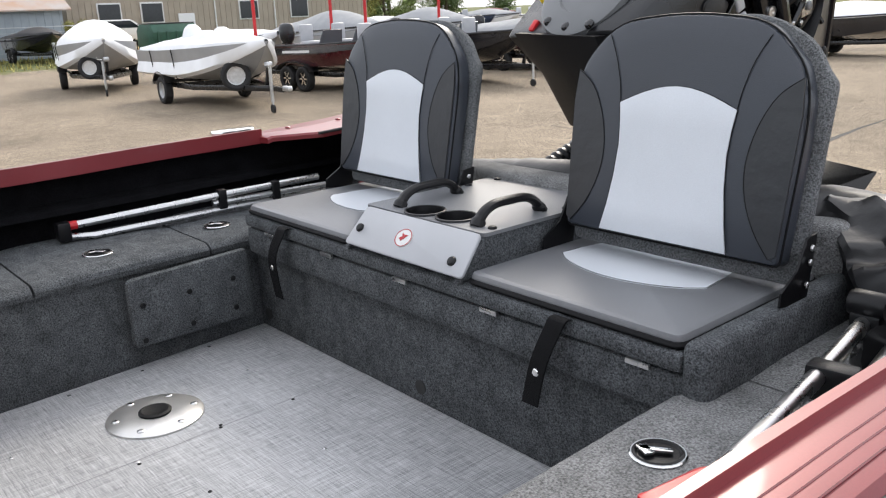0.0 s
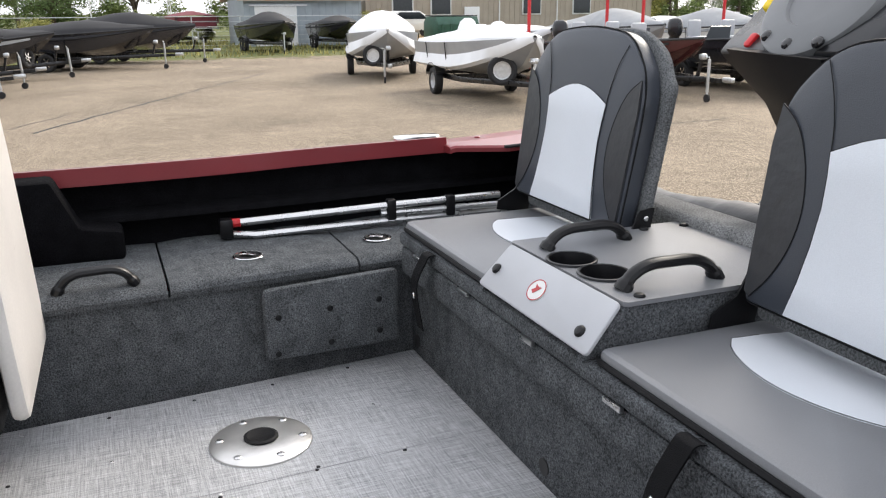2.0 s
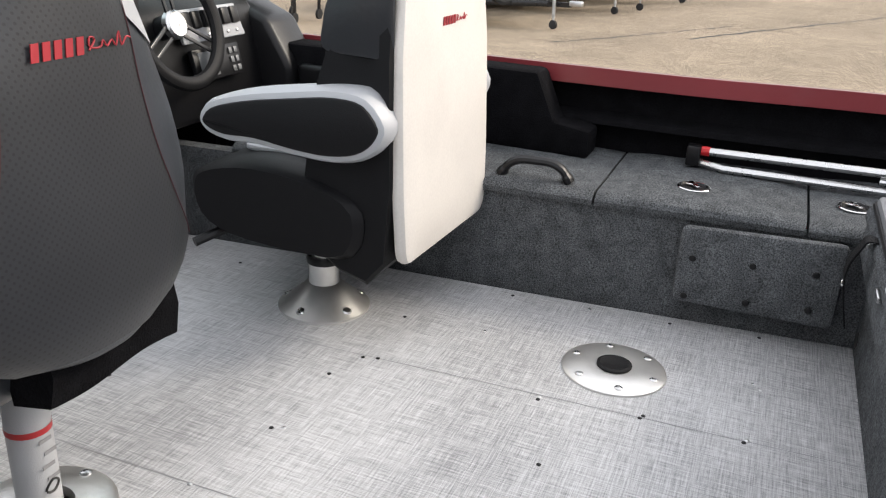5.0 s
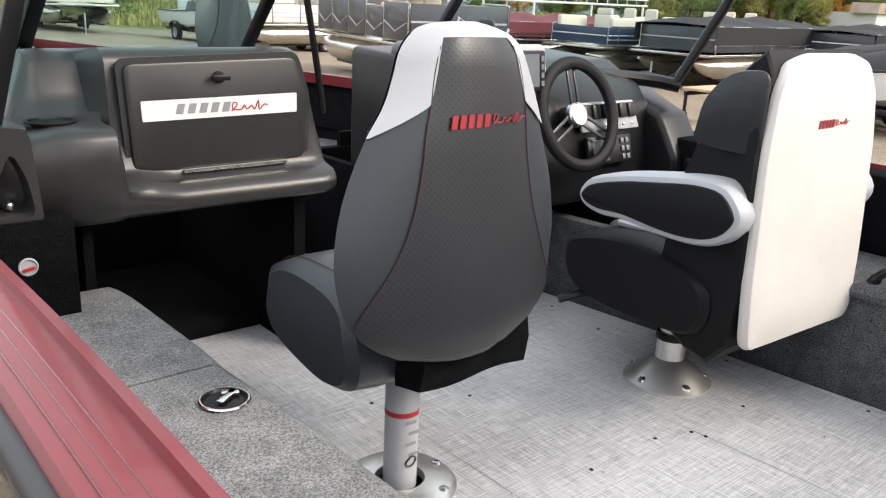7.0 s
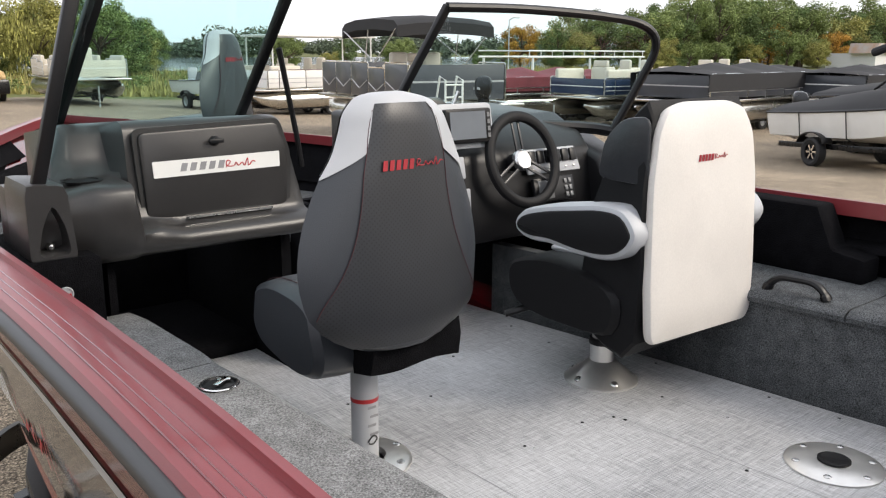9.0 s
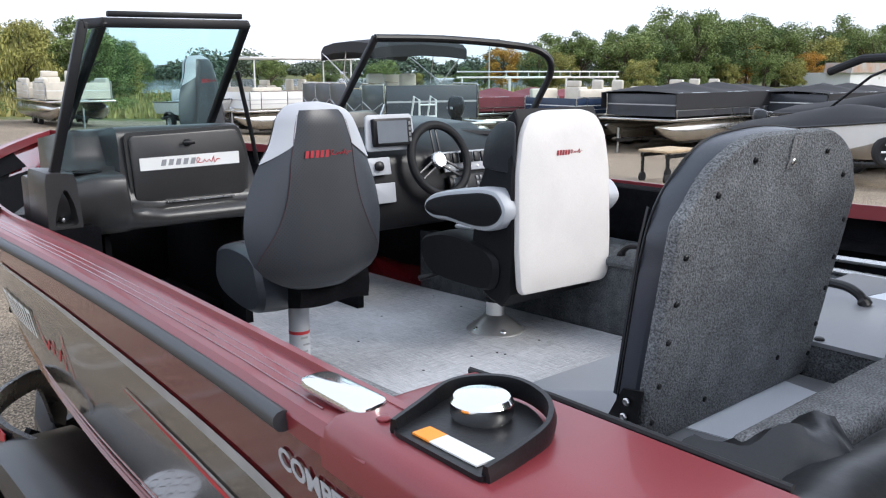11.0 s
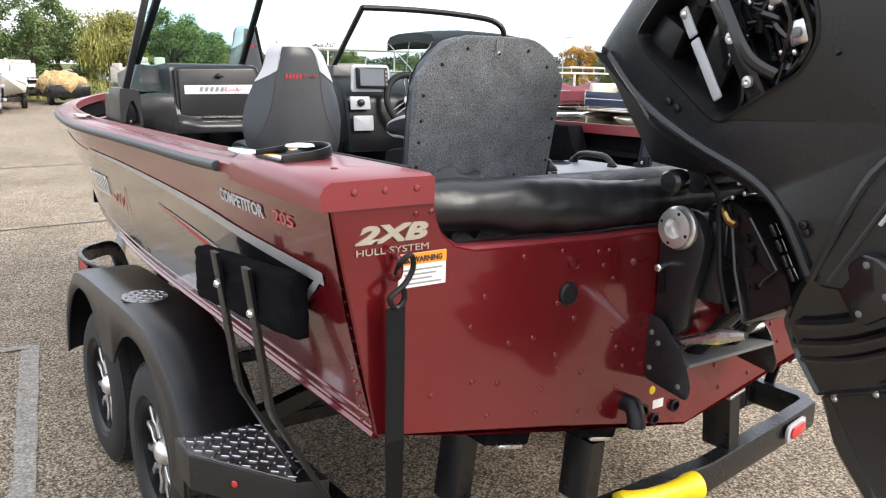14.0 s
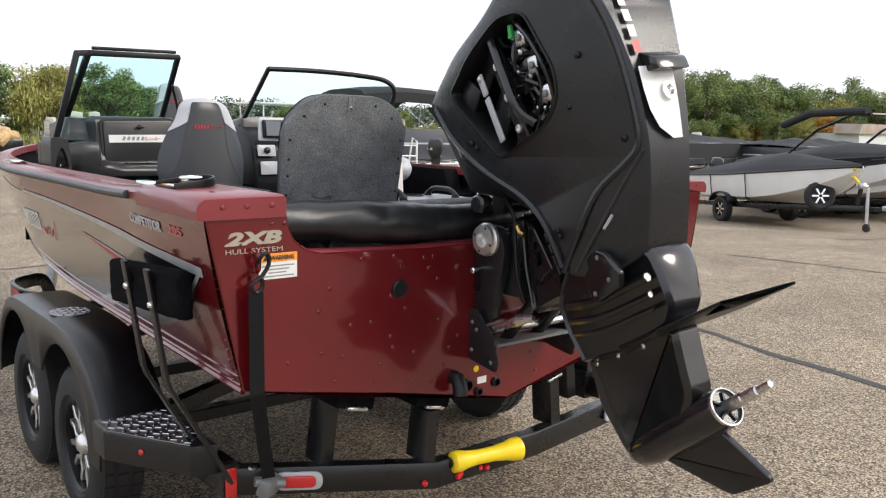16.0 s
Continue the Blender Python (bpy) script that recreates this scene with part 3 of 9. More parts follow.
# paint scheme and decals, alike on both sides
for s in (-1, 1):
    stripe_hi = [(0.06, 1.300), (0.7, 1.315), (2.0, 1.355), (4.2, 1.39), (5.6, 1.42)]
    hi = lambda y: lerp_table(stripe_hi, y)
    lowc = lambda y: max(smooth_table(CHINE_Z, y) + 0.035, lerp_table([(0.07, 1.29), (0.235, 1.18), (0.26, 1.12), (0.55, 1.02), (0.9, 0.975), (6, 0.5)], y))
    part("paint_panel", side_patch(lowc, lambda y: hi(y) - 0.012, 0.08, 5.85, 60, 4, 0.002, s), charcoal_paint, boat, "charcoal metallic panel")
    part("stripe", side_patch(lambda y: hi(y) - lerp_table([(0, 0.032), (1.0, 0.026), (2.2, 0.012), (5, 0.005)], y), hi, 0.075, 2.5, 30, 1, 0.004, s), silver_decal, boat, "silver stripe")
    part("stripe", side_patch(lambda y: lerp_table([(0.07, 1.290), (0.235, 1.172)], y), lambda y: lerp_table([(0.07, 1.296), (0.09, 1.294), (0.235, 1.200)], y), 0.07, 0.235, 8, 1, 0.006, s), silver_decal, boat, "silver arrow tip")
    part("decal", side_patch(lambda y: lerp_table([(0.14, 1.255), (0.24, 1.19), (0.75, 1.075), (1.0, 1.16)], y), lambda y: lerp_table([(0.14, 1.268), (0.7, 1.285), (1.0, 1.17)], y), 0.15, 1.0, 16, 2, 0.004, s), black_decal, boat, "black graphic")
    part("stripe", side_patch(lambda y: lerp_table([(0.62, 1.15), (1.5, 1.248)], y), lambda y: lerp_table([(0.62, 1.162), (0.9, 1.20), (1.5, 1.25)], y), 0.62, 1.5, 14, 1, 0.006, s), red_decal, boat, "thin red accent")
    part("stripe", side_patch(lambda y: lerp_table([(0.70, 1.175), (1.5, 1.252)], y), lambda y: lerp_table([(0.70, 1.20), (0.9, 1.212), (1.5, 1.253)], y), 0.70, 1.5, 14, 1, 0.005, s), silver_decal, boat, "thin silver accent")
    # pressed strakes along the chine
    for dz in (0.02, 0.05):
        part("strake", tube([side_pt(y, smooth_table(CHINE_Z, y) + dz, 0.0, s) for y in YS[:34]], 0.0045, 6), red_paint, boat)
    part("spray_rail", tube([side_pt(y, smooth_table(CHINE_Z, y), 0.0, s) for y in YS[:37]], 0.010, 6), red_paint, boat)

# maker's mark on the side, as plain shapes
for s in (-1, 1):
    for k in range(5):
        y = 2.60 - k * 0.072
        for dy in (0, 0.036):
            part("hull_mark", side_patch(lambda yy: 1.170, lambda yy: 1.258, y - dy - 0.015, y - dy, 2, 2, 0.006, s), white_decal, boat)
        part("hull_mark", side_patch(lambda yy: 1.245, lambda yy: 1.258, y - 0.05, y, 2, 2, 0.007, s), white_decal, boat)
    pts = [(2.22, 1.25), (2.20, 1.19), (2.16, 1.165), (2.12, 1.20), (2.10, 1.165), (2.07, 1.21), (2.05, 1.16), (2.01, 1.20), (1.99, 1.15), (1.96, 1.25), (1.93, 1.14)]
    for p_, q_ in zip(pts, pts[1:]):
        (yb, zb), (ya, za) = sorted((p_, q_))
        mid = lambda yy: zb + (za - zb) * (yy - yb) / (ya - yb)
        part("hull_mark", side_patch(lambda yy: mid(yy) - 0.008, lambda yy: mid(yy) + 0.008, yb, ya, 3, 1, 0.004, s), red_decal, boat, "thin red scroll stroke")


def side_text(body, y, z, size, width, bold):
    """Letters laid on the port side, reading from bow to stern."""
    bm = text_bm(body, Matrix.Identity(4), size, width, 0.0006, 0.0, bold)
    for v in bm.verts:
        v.co = side_pt(y - v.co.x, z + v.co.y, 0.0035 + v.co.z)
    return bm


part("model_lettering", side_text("COMPETITOR", 0.738, 1.374, 0.045, 0.355, 0.0012), vinyl_mid, boat, "silver lettering")
for k, ch_ in enumerate("205"):
    part("number_digit", side_text(ch_, 0.315 - 0.041 * k, 1.379, 0.040, 0.036, 0.0004), pale_red, boat, "red number")

# ---- transom ----
CUT = [(-0.955, 1.475), (-0.945, 1.42), (-0.925, 1.372), (-0.885, 1.342), (-0.83, 1.328), (-0.4, 1.312), (0.4, 1.312), (0.83, 1.328), (0.885, 1.342), (0.925, 1.372), (0.945, 1.42), (0.955, 1.475)]
tpoly = [(-1.222, 1.505), (-0.965, 1.505)] + CUT + [(0.965, 1.505), (1.222, 1.505), (1.10, 0.925), (0.55, 0.815), (0.0, 0.695), (-0.55, 0.815), (-1.10, 0.925)]
part("transom", prism(tpoly, frame_m((0, 0.05, 0), (1, 0, 0), (0, 0, 1)), 0.055, 0.004, 1), red_paint, boat, "glossy maroon riveted transom")
part("transom_cap", tube([Vector((p.x, 0.03, p.y)) for p in curve([(a, b, 0) for a, b in CUT], 4)], 0.03, 8, flat=0.35), red_satin, boat, "satin maroon cap strip")
RIV = [(-0.80, 1.21), (-0.84, 1.14), (-0.95, 0.99), (-0.83, 1.0), (-0.75, 0.98), (-0.72, 1.08), (-0.64, 1.08), (-0.60, 0.93), (-0.56, 1.02), (-0.55, 0.98), (-0.50, 1.11), (-0.46, 0.95),
       (-0.42, 1.28), (-0.40, 1.24), (-0.38, 1.28), (-0.36, 1.2), (-0.35, 1.05), (-0.33, 1.0), (-0.30, 0.94), (-0.26, 0.98), (-0.56, 1.16), (-1.00, 1.43), (-0.96, 1.43), (-0.78, 0.90), (-0.62, 0.87), (-0.46, 0.84), (-0.38, 0.83),
       (-0.32, 0.88), (-0.28, 0.84), (0.12, 0.86), (0.2, 0.92), (0.3, 0.86), (0.4, 0.95), (0.5, 1.1), (0.45, 0.88), (0.62, 0.98), (0.75, 1.0), (0.8, 1.2), (0.15, 0.78), (0.3, 0.80), (-0.68, 1.295), (-0.55, 1.295), (0.55, 1.295), (0.68, 1.295)]
for x, z in RIV:
    part("rivet", dot((x, -0.005, z), (0, -1, 0), 0.0075, 0.005), red_paint, boat)
for i in range(17):
    z = 0.96 + i * 0.031
    for s in (-1, 1):
        x = 1.105 + (1.214 - 1.105) * (z - 0.925) / 0.58
        part("rivet", dot((s * (x + 0.006), 0.028, z), (s, 0, 0.2), 0.006, 0.004, 6), red_paint, boat)
part("system_mark", text_bm("2XB", frame_m((-1.155, -0.008, 1.374), (1, 0, 0), (0, 0, 1)) @ Matrix.Diagonal((1, 0.84, 1, 1)), 0.060, 0.185, 0.002, 0.25, 0.003), cream_silver, boat, "silver raised mark")
part("system_lettering", text_bm("HULL SYSTEM", frame_m((-1.152, -0.008, 1.347), (1, 0, 0), (0, 0, 1)), 0.021, 0.185, 0.001), cream_silver, boat)
sticker = part("warning_sticker", box(-1.046, -0.918, -0.0075, -0.005, 1.262, 1.340), white_decal, boat, "white warning sticker with an orange band")
part("band", box(-1.046, -0.918, -0.0095, -0.0075, 1.315, 1.340), orange_decal, sticker)
part("lettering", text_bm("WARNING", frame_m((-1.010, -0.0105, 1.3205), (1, 0, 0), (0, 0, 1)), 0.018, 0.08, 0.0004, 0, 0.0006), ink, sticker)
part("warning_triangle", prism([(-1.034, 1.319), (-1.016, 1.319), (-1.025, 1.336)], frame_m((0, -0.0095, 0), (1, 0, 0), (0, 0, 1)), 0.001), ink, sticker)
for k, (a, b) in enumerate([(-1.036, -0.928), (-1.03, -0.945), (-1.015, -0.955), (-1.038, -0.93)]):
    part("text_bar", box(a, b, -0.0085, -0.0075, 1.300 - k * 0.0105, 1.304 - k * 0.0105), grey_ink, sticker)
part("drain_cover", lathe([(0.032, 0), (0.032, 0.006), (0.026, 0.011), (0.012, 0.009), (0.0, 0.012)], frame_m((-0.525, -0.005, 1.18), (1, 0, 0), (0, 0, 1)), 20), plastic_dark, boat, "round black fitting")
part("hose_fitting", lathe([(0.018, 0), (0.018, 0.012), (0.011, 0.013), (0.010, 0.004)], frame_m((-0.515, -0.005, 1.262), (1, 0, 0), (0, 0, 1)), 14), red_paint, boat)
for x, z, r in ((-0.153, 0.748, 0.018), (-0.207, 0.782, 0.024), (-0.065, 0.770, 0.020)):
    part("thru_hull", lathe([(r, 0), (r, 0.010), (r * 0.7, 0.012), (r * 0.65, -0.01)], frame_m((x, -0.005, z), (1, 0, 0), (0, 0, 1)), 14), plastic_dark, boat)
part("bilge_outlet", tube([(-0.275, -0.0, 0.825), (-0.278, -0.035, 0.825), (-0.284, -0.055, 0.80), (-0.286, -0.06, 0.77)], 0.027, 12), plastic_dark, boat, "black plastic drain elbow")
part("label_plate", box(-0.158, -0.114, -0.0075, -0.005, 0.777, 0.803), white_decal, boat, "small white label")
part("yellow_sticker", dot((-0.164, -0.005, 0.837), (0, -1, 0), 0.013, 0.002, 16), yellow, boat, "round yellow sticker")
part("tow_eye", tube(curve([(-1.062, -0.004, 1.345), (-1.062, -0.035, 1.34), (-1.062, -0.04, 1.315), (-1.062, -0.03, 1.295), (-1.062, -0.004, 1.29)], 5), 0.007, 8), red_paint, boat, "maroon eye bolt")

# ---- gunwales ----
for s in (-1, 1):
    rings = []
    for y in [0.46 + 5.54 * i / 44 for i in range(45)]:
        w, z = W(y), ZS(y) - drop(y, s)
        inner = max(w - 0.088, 0.0)
        rings.append([Vector((s * x, y, zz)) for x, zz in ((w + 0.012, z - 0.035), (w + 0.014, z - 0.008), (w + 0.004, z + 0.006), (w - 0.02, z + 0.009), (inner + 0.016, z + 0.009), (inner + 0.013, z + 0.020), (inner, z + 0.020), (inner - 0.002, z - 0.027))])
    part("gunwale", loft(rings), red_satin, boat, "satin maroon gunwale")
    for k in range(3):
        part("groove", tube([Vector((s * (W(y) - 0.012 - 0.016 * k), y, ZS(y) - drop(y, s) + 0.0085)) for y in [0.6 + 5.2 * i / 40 for i in range(41)]], 0.0016, 5), red_paint, boat)
    part("rub_rail", tube([Vector((s * (W(y) + 0.018), y, ZS(y) - drop(y, s) - 0.018)) for y in [0.66 + 5.31 * i / 44 for i in range(45)]], 0.015, 12), rub_vinyl, boat, "dark vinyl rub rail")
    # stern corner deck
    rings = []
    for y in [q * (1.0 if s < 0 else 0.84) for q in (0.0, 0.012, 0.2, 0.4, 0.56, 0.575)]:
        w, e = W(y), (0.006 if y < 0.001 or y > (0.57 if s < 0 else 0.48) else 0.0)
        zt = (1.512 if s < 0 else lerp_table([(0, 1.504), (0.2, 1.489), (0.483, 1.476)], y)) - e
        zi = 1.45 if s < 0 else zt - 0.012
        xi = lerp_table([(0, 0.957), (0.25, 0.955), (0.575, 0.955)] if s < 0 else [(0, 0.957), (0.34, 0.955), (0.483, 1.06)], y)
        rings.append([Vector((s * x, y - 0.014, zz)) for x, zz in ((w + 0.014, 1.45), (w + 0.016, zt - 0.022), (w + 0.008, zt - 0.006), (w - 0.008, zt + 0.004), (w - 0.12, zt + 0.006), (xi + 0.008, zt + 0.006), (xi, zt), (xi, zi))])
    part("corner_deck", loft(rings), red_satin, boat, "satin maroon stern corner cap")
    part("edge_gasket", tube([Vector((s * (0.951 if y < 0.45 else 0.955 + 0.1 * (y - 0.45)), y, (1.516 if s < 0 else lerp_table([(0, 1.508), (0.2, 1.493), (0.483, 1.480)], y)))) for y in [0.10 + (0.46 if s < 0 else 0.24) * k / 10 for k in range(11)]], 0.005, 8), rubber, boat, "black edge gasket")
    for x in (1.16, 1.085, 1.005):
        part("rivet", dot((s * x, -0.014, 1.487), (0, -1, 0), 0.008, 0.005), red_satin, boat)
    for x, y in ((1.12, 0.15), (1.15, 0.34), (1.16, 0.5)):
        part("rivet", dot((s * x, y, 1.518 if s < 0 else lerp_table([(0, 1.510), (0.2, 1.495), (0.483, 1.482)], y)), (0, 0, 1), 0.009, 0.004), red_satin, boat)
    # cleat
    for yc in (0.605 if s < 0 else 0.545, 2.78):
        w = W(yc)
        part("cleat", cushion(rounded([(-0.028, -0.075), (0.028, -0.075), (0.028, 0.075), (-0.028, 0.075)], 0.026), Matrix.Translation((s * (w - 0.045), yc, ZS(yc) - drop(yc, s) + 0.012)), 0.016, 0.007), chrome, boat, "flush chrome cleat")
    # black liner under the gunwale
    yy = [0.05 + 5.2 * i / 26 for i in range(27)]
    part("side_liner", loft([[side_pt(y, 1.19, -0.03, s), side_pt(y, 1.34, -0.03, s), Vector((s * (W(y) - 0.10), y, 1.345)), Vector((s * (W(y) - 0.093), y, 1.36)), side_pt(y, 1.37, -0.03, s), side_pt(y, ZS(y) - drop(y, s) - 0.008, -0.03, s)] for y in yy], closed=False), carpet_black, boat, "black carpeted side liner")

# fuel filler on the port corner deck
cup = part("filler_tray", merged(prism(rounded([(-1.180, 0.306), (-1.045, 0.330), (-0.998, 0.425), (-1.045, 0.500), (-1.178, 0.462)], [0.012, 0.05, 0.06, 0.05, 0.012]), Matrix.Translation((0, 0, 1.517)), 0.006),
           tube(curve([(-1.174, 0.308, 1.521), (-1.12, 0.314, 1.525), (-1.06, 0.328, 1.531), (-1.018, 0.366, 1.536), (-1.003, 0.425, 1.538), (-1.022, 0.470, 1.536), (-1.060, 0.494, 1.531), (-1.12, 0.478, 1.525), (-1.174, 0.461, 1.521)], 6), 0.006, 6, flat=2.6)), plastic_dark, boat, "black plastic filler tray")
part("fuel_cap", lathe([(0.034, 0), (0.038, 0.008), (0.038, 0.022), (0.034, 0.028), (0.012, 0.031)], Matrix.Translation((-1.075, 0.420, 1.522)), 24), chrome, cup, "chrome fuel cap")
part("label_plate", box(-1.168, -1.142, 0.328, 0.405, 1.5235, 1.5255), white_decal, cup, "white filler label")
part("band", box(-1.168, -1.142, 0.405, 0.435, 1.5235, 1.5258), orange_decal, cup)

# ---- cockpit ----
floor_poly = [(-0.80, 0.70), (0.735, 0.70), (0.675, 1.33), (0.625, 1.97), (0.56, 2.6), (0.52, 3.4), (-0.80, 3.4)]
fl = part("cockpit_floor", prism(floor_poly, Matrix.Translation((0, 0, FLOOR - 0.03)), 0.03), woven, boat, "grey woven vinyl floor")
for a, b in (((0.185, 1.97), (0.245, 0.73)), ((-0.31, 2.6), (-0.285, 0.74))):
    part("floor_seam", ribbon([a, b], 0.0022, FLOOR + 0.0006, 0.0), grey_ink, fl)
for x, y in [(0.66, 1.12), (0.645, 1.31), (0.63, 1.5), (0.61, 1.68), (0.60, 1.86), (0.685, 0.92), (0.46, 0.92), (0.44, 0.905), (0.42, 1.5), (0.40, 1.69), (0.19, 1.69), (0.2, 1.66), (0.49, 0.72), (0.2, 1.31), (0.235, 1.11), (0.225, 1.115),
             (0.24, 0.92), (0.23, 0.925), (0.21, 1.31), (-0.1, 1.7), (-0.11, 1.72), (0.1, 1.72), (-0.3, 1.45), (-0.3, 1.75), (-0.45, 1.3), (-0.1, 2.1), (0.15, 2.3), (0.5, 2.4), (0.48, 2.2), (-0.31, 2.2), (0.0, 1.25), (-0.02, 1.0)]:
    part("floor_screw", dot((x, y, FLOOR), (0, 0, 1), 0.0046, 0.002, 8), plastic_dark if (x * 37 + y * 11) % 1 > 0.3 else brushed, fl)


def side_box(s, xin, name):
    """Carpeted storage box along the cockpit's side: wall and lids."""
    wall = loft([[Vector((s * (x + 0.015), y, FLOOR - 0.02)), Vector((s * (x + 0.015), y, 1.235)), Vector((s * (x + 0.06), y, 1.235)), Vector((s * (x + 0.06), y, FLOOR - 0.02))] for y, x in xin])
    b = part("side_box", wall, carpet, boat, "grey carpeted side box")
    cuts = {-1: [0.05, 0.64, 2.03, 2.50], 1: [0.05, 0.87, 1.34, 2.3]}[s]
    for a, c in zip(cuts, cuts[1:]):
        rings = []
        for k in range(7):
            y = a + 0.003 + (c - a - 0.006) * k / 6
            x = lerp_table(xin, y)
            e = 0.006 if k in (0, 6) else 0
            o = W(y) - 0.052
            rings.append([Vector((s * xx, y, zz)) for xx, zz in ((x, 1.236), (x - 0.004, 1.25), (x + 0.002, 1.262 - e), (x + 0.02, 1.272 - e), (o, 1.272 - e), (o, 1.236))])
        # port lids take the paler copy: their stronger light is in the colour
        part("box_lid", loft(rings), carpet_lit if s < 0 else carpet, b, "grey carpeted lid")
    return b


pbox = side_box(-1, [(0.05, 0.69), (0.65, 0.695), (1.28, 0.715), (2.0, 0.742), (2.75, 0.765)], "port")
sbox = side_box(1, [(0.05, 0.74), (0.71, 0.725), (1.33, 0.68), (2.0, 0.63), (2.6, 0.575)], "starboard")
# raised access panel on the starboard box
pn = part("access_panel", cushion(rounded([(0.78, 1.045), (1.13, 1.045), (1.13, 1.232), (0.78, 1.245)], 0.02), frame_m((0.718, 0, 0), (-0.03, 1, 0), (0, 0, 1)) @ Matrix.Diagonal((1, 1, -1, 1)), 0.028, 0.012), carpet, sbox, "carpeted access panel")
for y, z in ((1.10, 1.065), (0.965, 1.075), (0.835, 1.085), (1.095, 1.16), (0.965, 1.165), (0.835, 1.17)):
    part("snap", dot((0.6895 - 0.03 * y, y, z), (-1, 0, 0), 0.008, 0.004, 10), plastic_dark, pn)


def latch(x, y, z, parent):
    m = Matrix.Translation((x, y, z))
    b = part("flush_latch", lathe([(0.036, -0.002), (0.036, 0.003), (0.032, 0.005), (0.029, 0.001), (0.0, 0.0015)], m, 24), plastic_dark, parent, "round flush latch")
    part("latch_ring", lathe([(0.0375, -0.001), (0.040, 0.002), (0.038, 0.004), (0.036, 0.004), (0.036, 0.0)], m, 24), chrome, b)
    part("latch_lever", merged(obox(m @ pose(0.004, 0, 0.006, 0, 0, 35), 0.046, 0.013, 0.005, 0.002), obox(m @ pose(0.014, 0.010, 0.006, 0, 0, -25), 0.028, 0.016, 0.005, 0.002)), chrome, b)


latch(-0.807, 1.892, 1.272, pbox)
latch(-0.80, 0.945, 1.272, pbox)
latch(0.835, 1.13, 1.272, sbox)
latch(0.87, 0.77, 1.272, sbox)


def grab(p, q, h, parent, r=0.014, label="black grab handle"):
    """A moulded grab handle between two feet."""
    p, q = Vector(p), Vector(q)
    up = Vector((0, 0, 1))
    d = q - p
    pts = curve([p, p + d * 0.10 + up * h * 0.62, p + d * 0.26 + up * h * 0.97, p + d * 0.5 + up * h * 1.02, p + d * 0.74 + up * h * 0.97, p + d * 0.90 + up * h * 0.62, q], 6)
    bm = tube(pts, r, 10, [r * (1.35 if i < 4 or i > len(pts) - 5 else 1.0) for i in range(len(pts))], flat=0.75)
    return part("grab_handle", bm, plastic_dark, parent, label)


grab((0.718, 1.41, 1.27), (0.702, 1.578, 1.27), 0.043, sbox)

# starboard side pod under the gunwale, forward
part("side_pod", merged(prism([(1.42, 1.268), (3.0, 1.268), (3.0, 1.482), (1.575, 1.482), (1.52, 1.358), (1.42, 1.343)], frame_m((0.945, 0, 0), (0, 1, 0), (0, 0, 1)), 0.106, 0.012)), carpet_black, boat, "black carpeted side pod")
part("side_pod", loft([[Vector((-0.87, y, 1.268)), Vector((-0.87, y, 1.452)), Vector((-0.882, y, 1.46)), side_pt(y, 1.46, -0.045), side_pt(y, 1.268, -0.045)] for y in (2.37, 2.75)]), carpet_black, boat, "black carpeted side panel")
part("ribbed_liner", merged(*[tube([side_pt(2.50 + 0.016 * k, 1.40, -0.04), side_pt(2.50 + 0.016 * k, 1.47, -0.04)], 0.005, 5) for k in range(16)]), carpet_black, boat, "black ribbed side liner")
part("emblem", lathe([(0.017, 0), (0.017, 0.003), (0.0145, 0.004), (0.0135, 0.002), (0.0135, 0.001)], frame_m((-0.955, 2.369, 1.378), (1, 0, 0), (0, 0, 1)), 24), vinyl_mid, boat, "round silver emblem")
part("emblem_bar", obox(frame_m((-0.955, 2.3655, 1.374), (1, 0, 0.2), (0, 0, 1)), 0.022, 0.006, 0.003, 0.001), red_decal, boat)
lac = part("bungee_hook", merged(tube(curve([(-0.99, 2.394, 1.385), (-0.965, 2.388, 1.40), (-0.945, 2.394, 1.38), (-0.95, 2.386, 1.34), (-0.975, 2.382, 1.32), (-1.0, 2.388, 1.35)], 4, True), 0.0028, 6)), white_decal, boat, "thin white cord loop")
part("cord", tube([(-0.965, 2.385, 1.36), (-0.975, 2.380, 1.33)], 0.0025, 5), red_decal, lac)

# ---- stern box with jump seats ----
sb = thing("stern_seat_box", (0, 0.5, FLOOR), "grey carpeted stern box carrying two folding jump seats", "seat box")
part("box_front", box(-0.70, 0.735, 0.69, 0.722, FLOOR, 1.225, 0.006), carpet, sb)
part("box_band", box(-0.72, 0.70, 0.10, 0.762, 1.222, 1.298, 0.012), carpet, sb)
lid = part("box_lid", box(-0.715, 0.695, 0.30, 0.768, 1.301, 1.335, 0.010), carpet, sb)
part("box_rim", box(-0.762, -0.712, 0.26, 0.768, 1.225, 1.360, 0.018, 3), carpet, sb, "raised carpeted rim")
part("box_rim", box(-0.745, 0.72, 0.195, 0.295, 1.25, 1.450, 0.022, 3), carpet_lit, sb, "raised carpeted rear rim")
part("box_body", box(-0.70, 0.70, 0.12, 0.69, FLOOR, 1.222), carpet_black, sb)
for x in (-0.635, -0.285, -0.005, 0.285, 0.56):
    part("hinge", box(x - 0.024, x + 0.024, 0.762, 0.771, 1.293, 1.303, 0.002), brushed, sb, "small bright hinge")
for x, z in ((-0.005, 1.027), (0.69, 1.027)):
    part("drain_hole", lathe([(0.018, 0.0), (0.018, 0.002), (0.0, 0.0015)], frame_m((x, 0.722, z), (-1, 0, 0), (0, 0, 1)), 16), ink, sb)


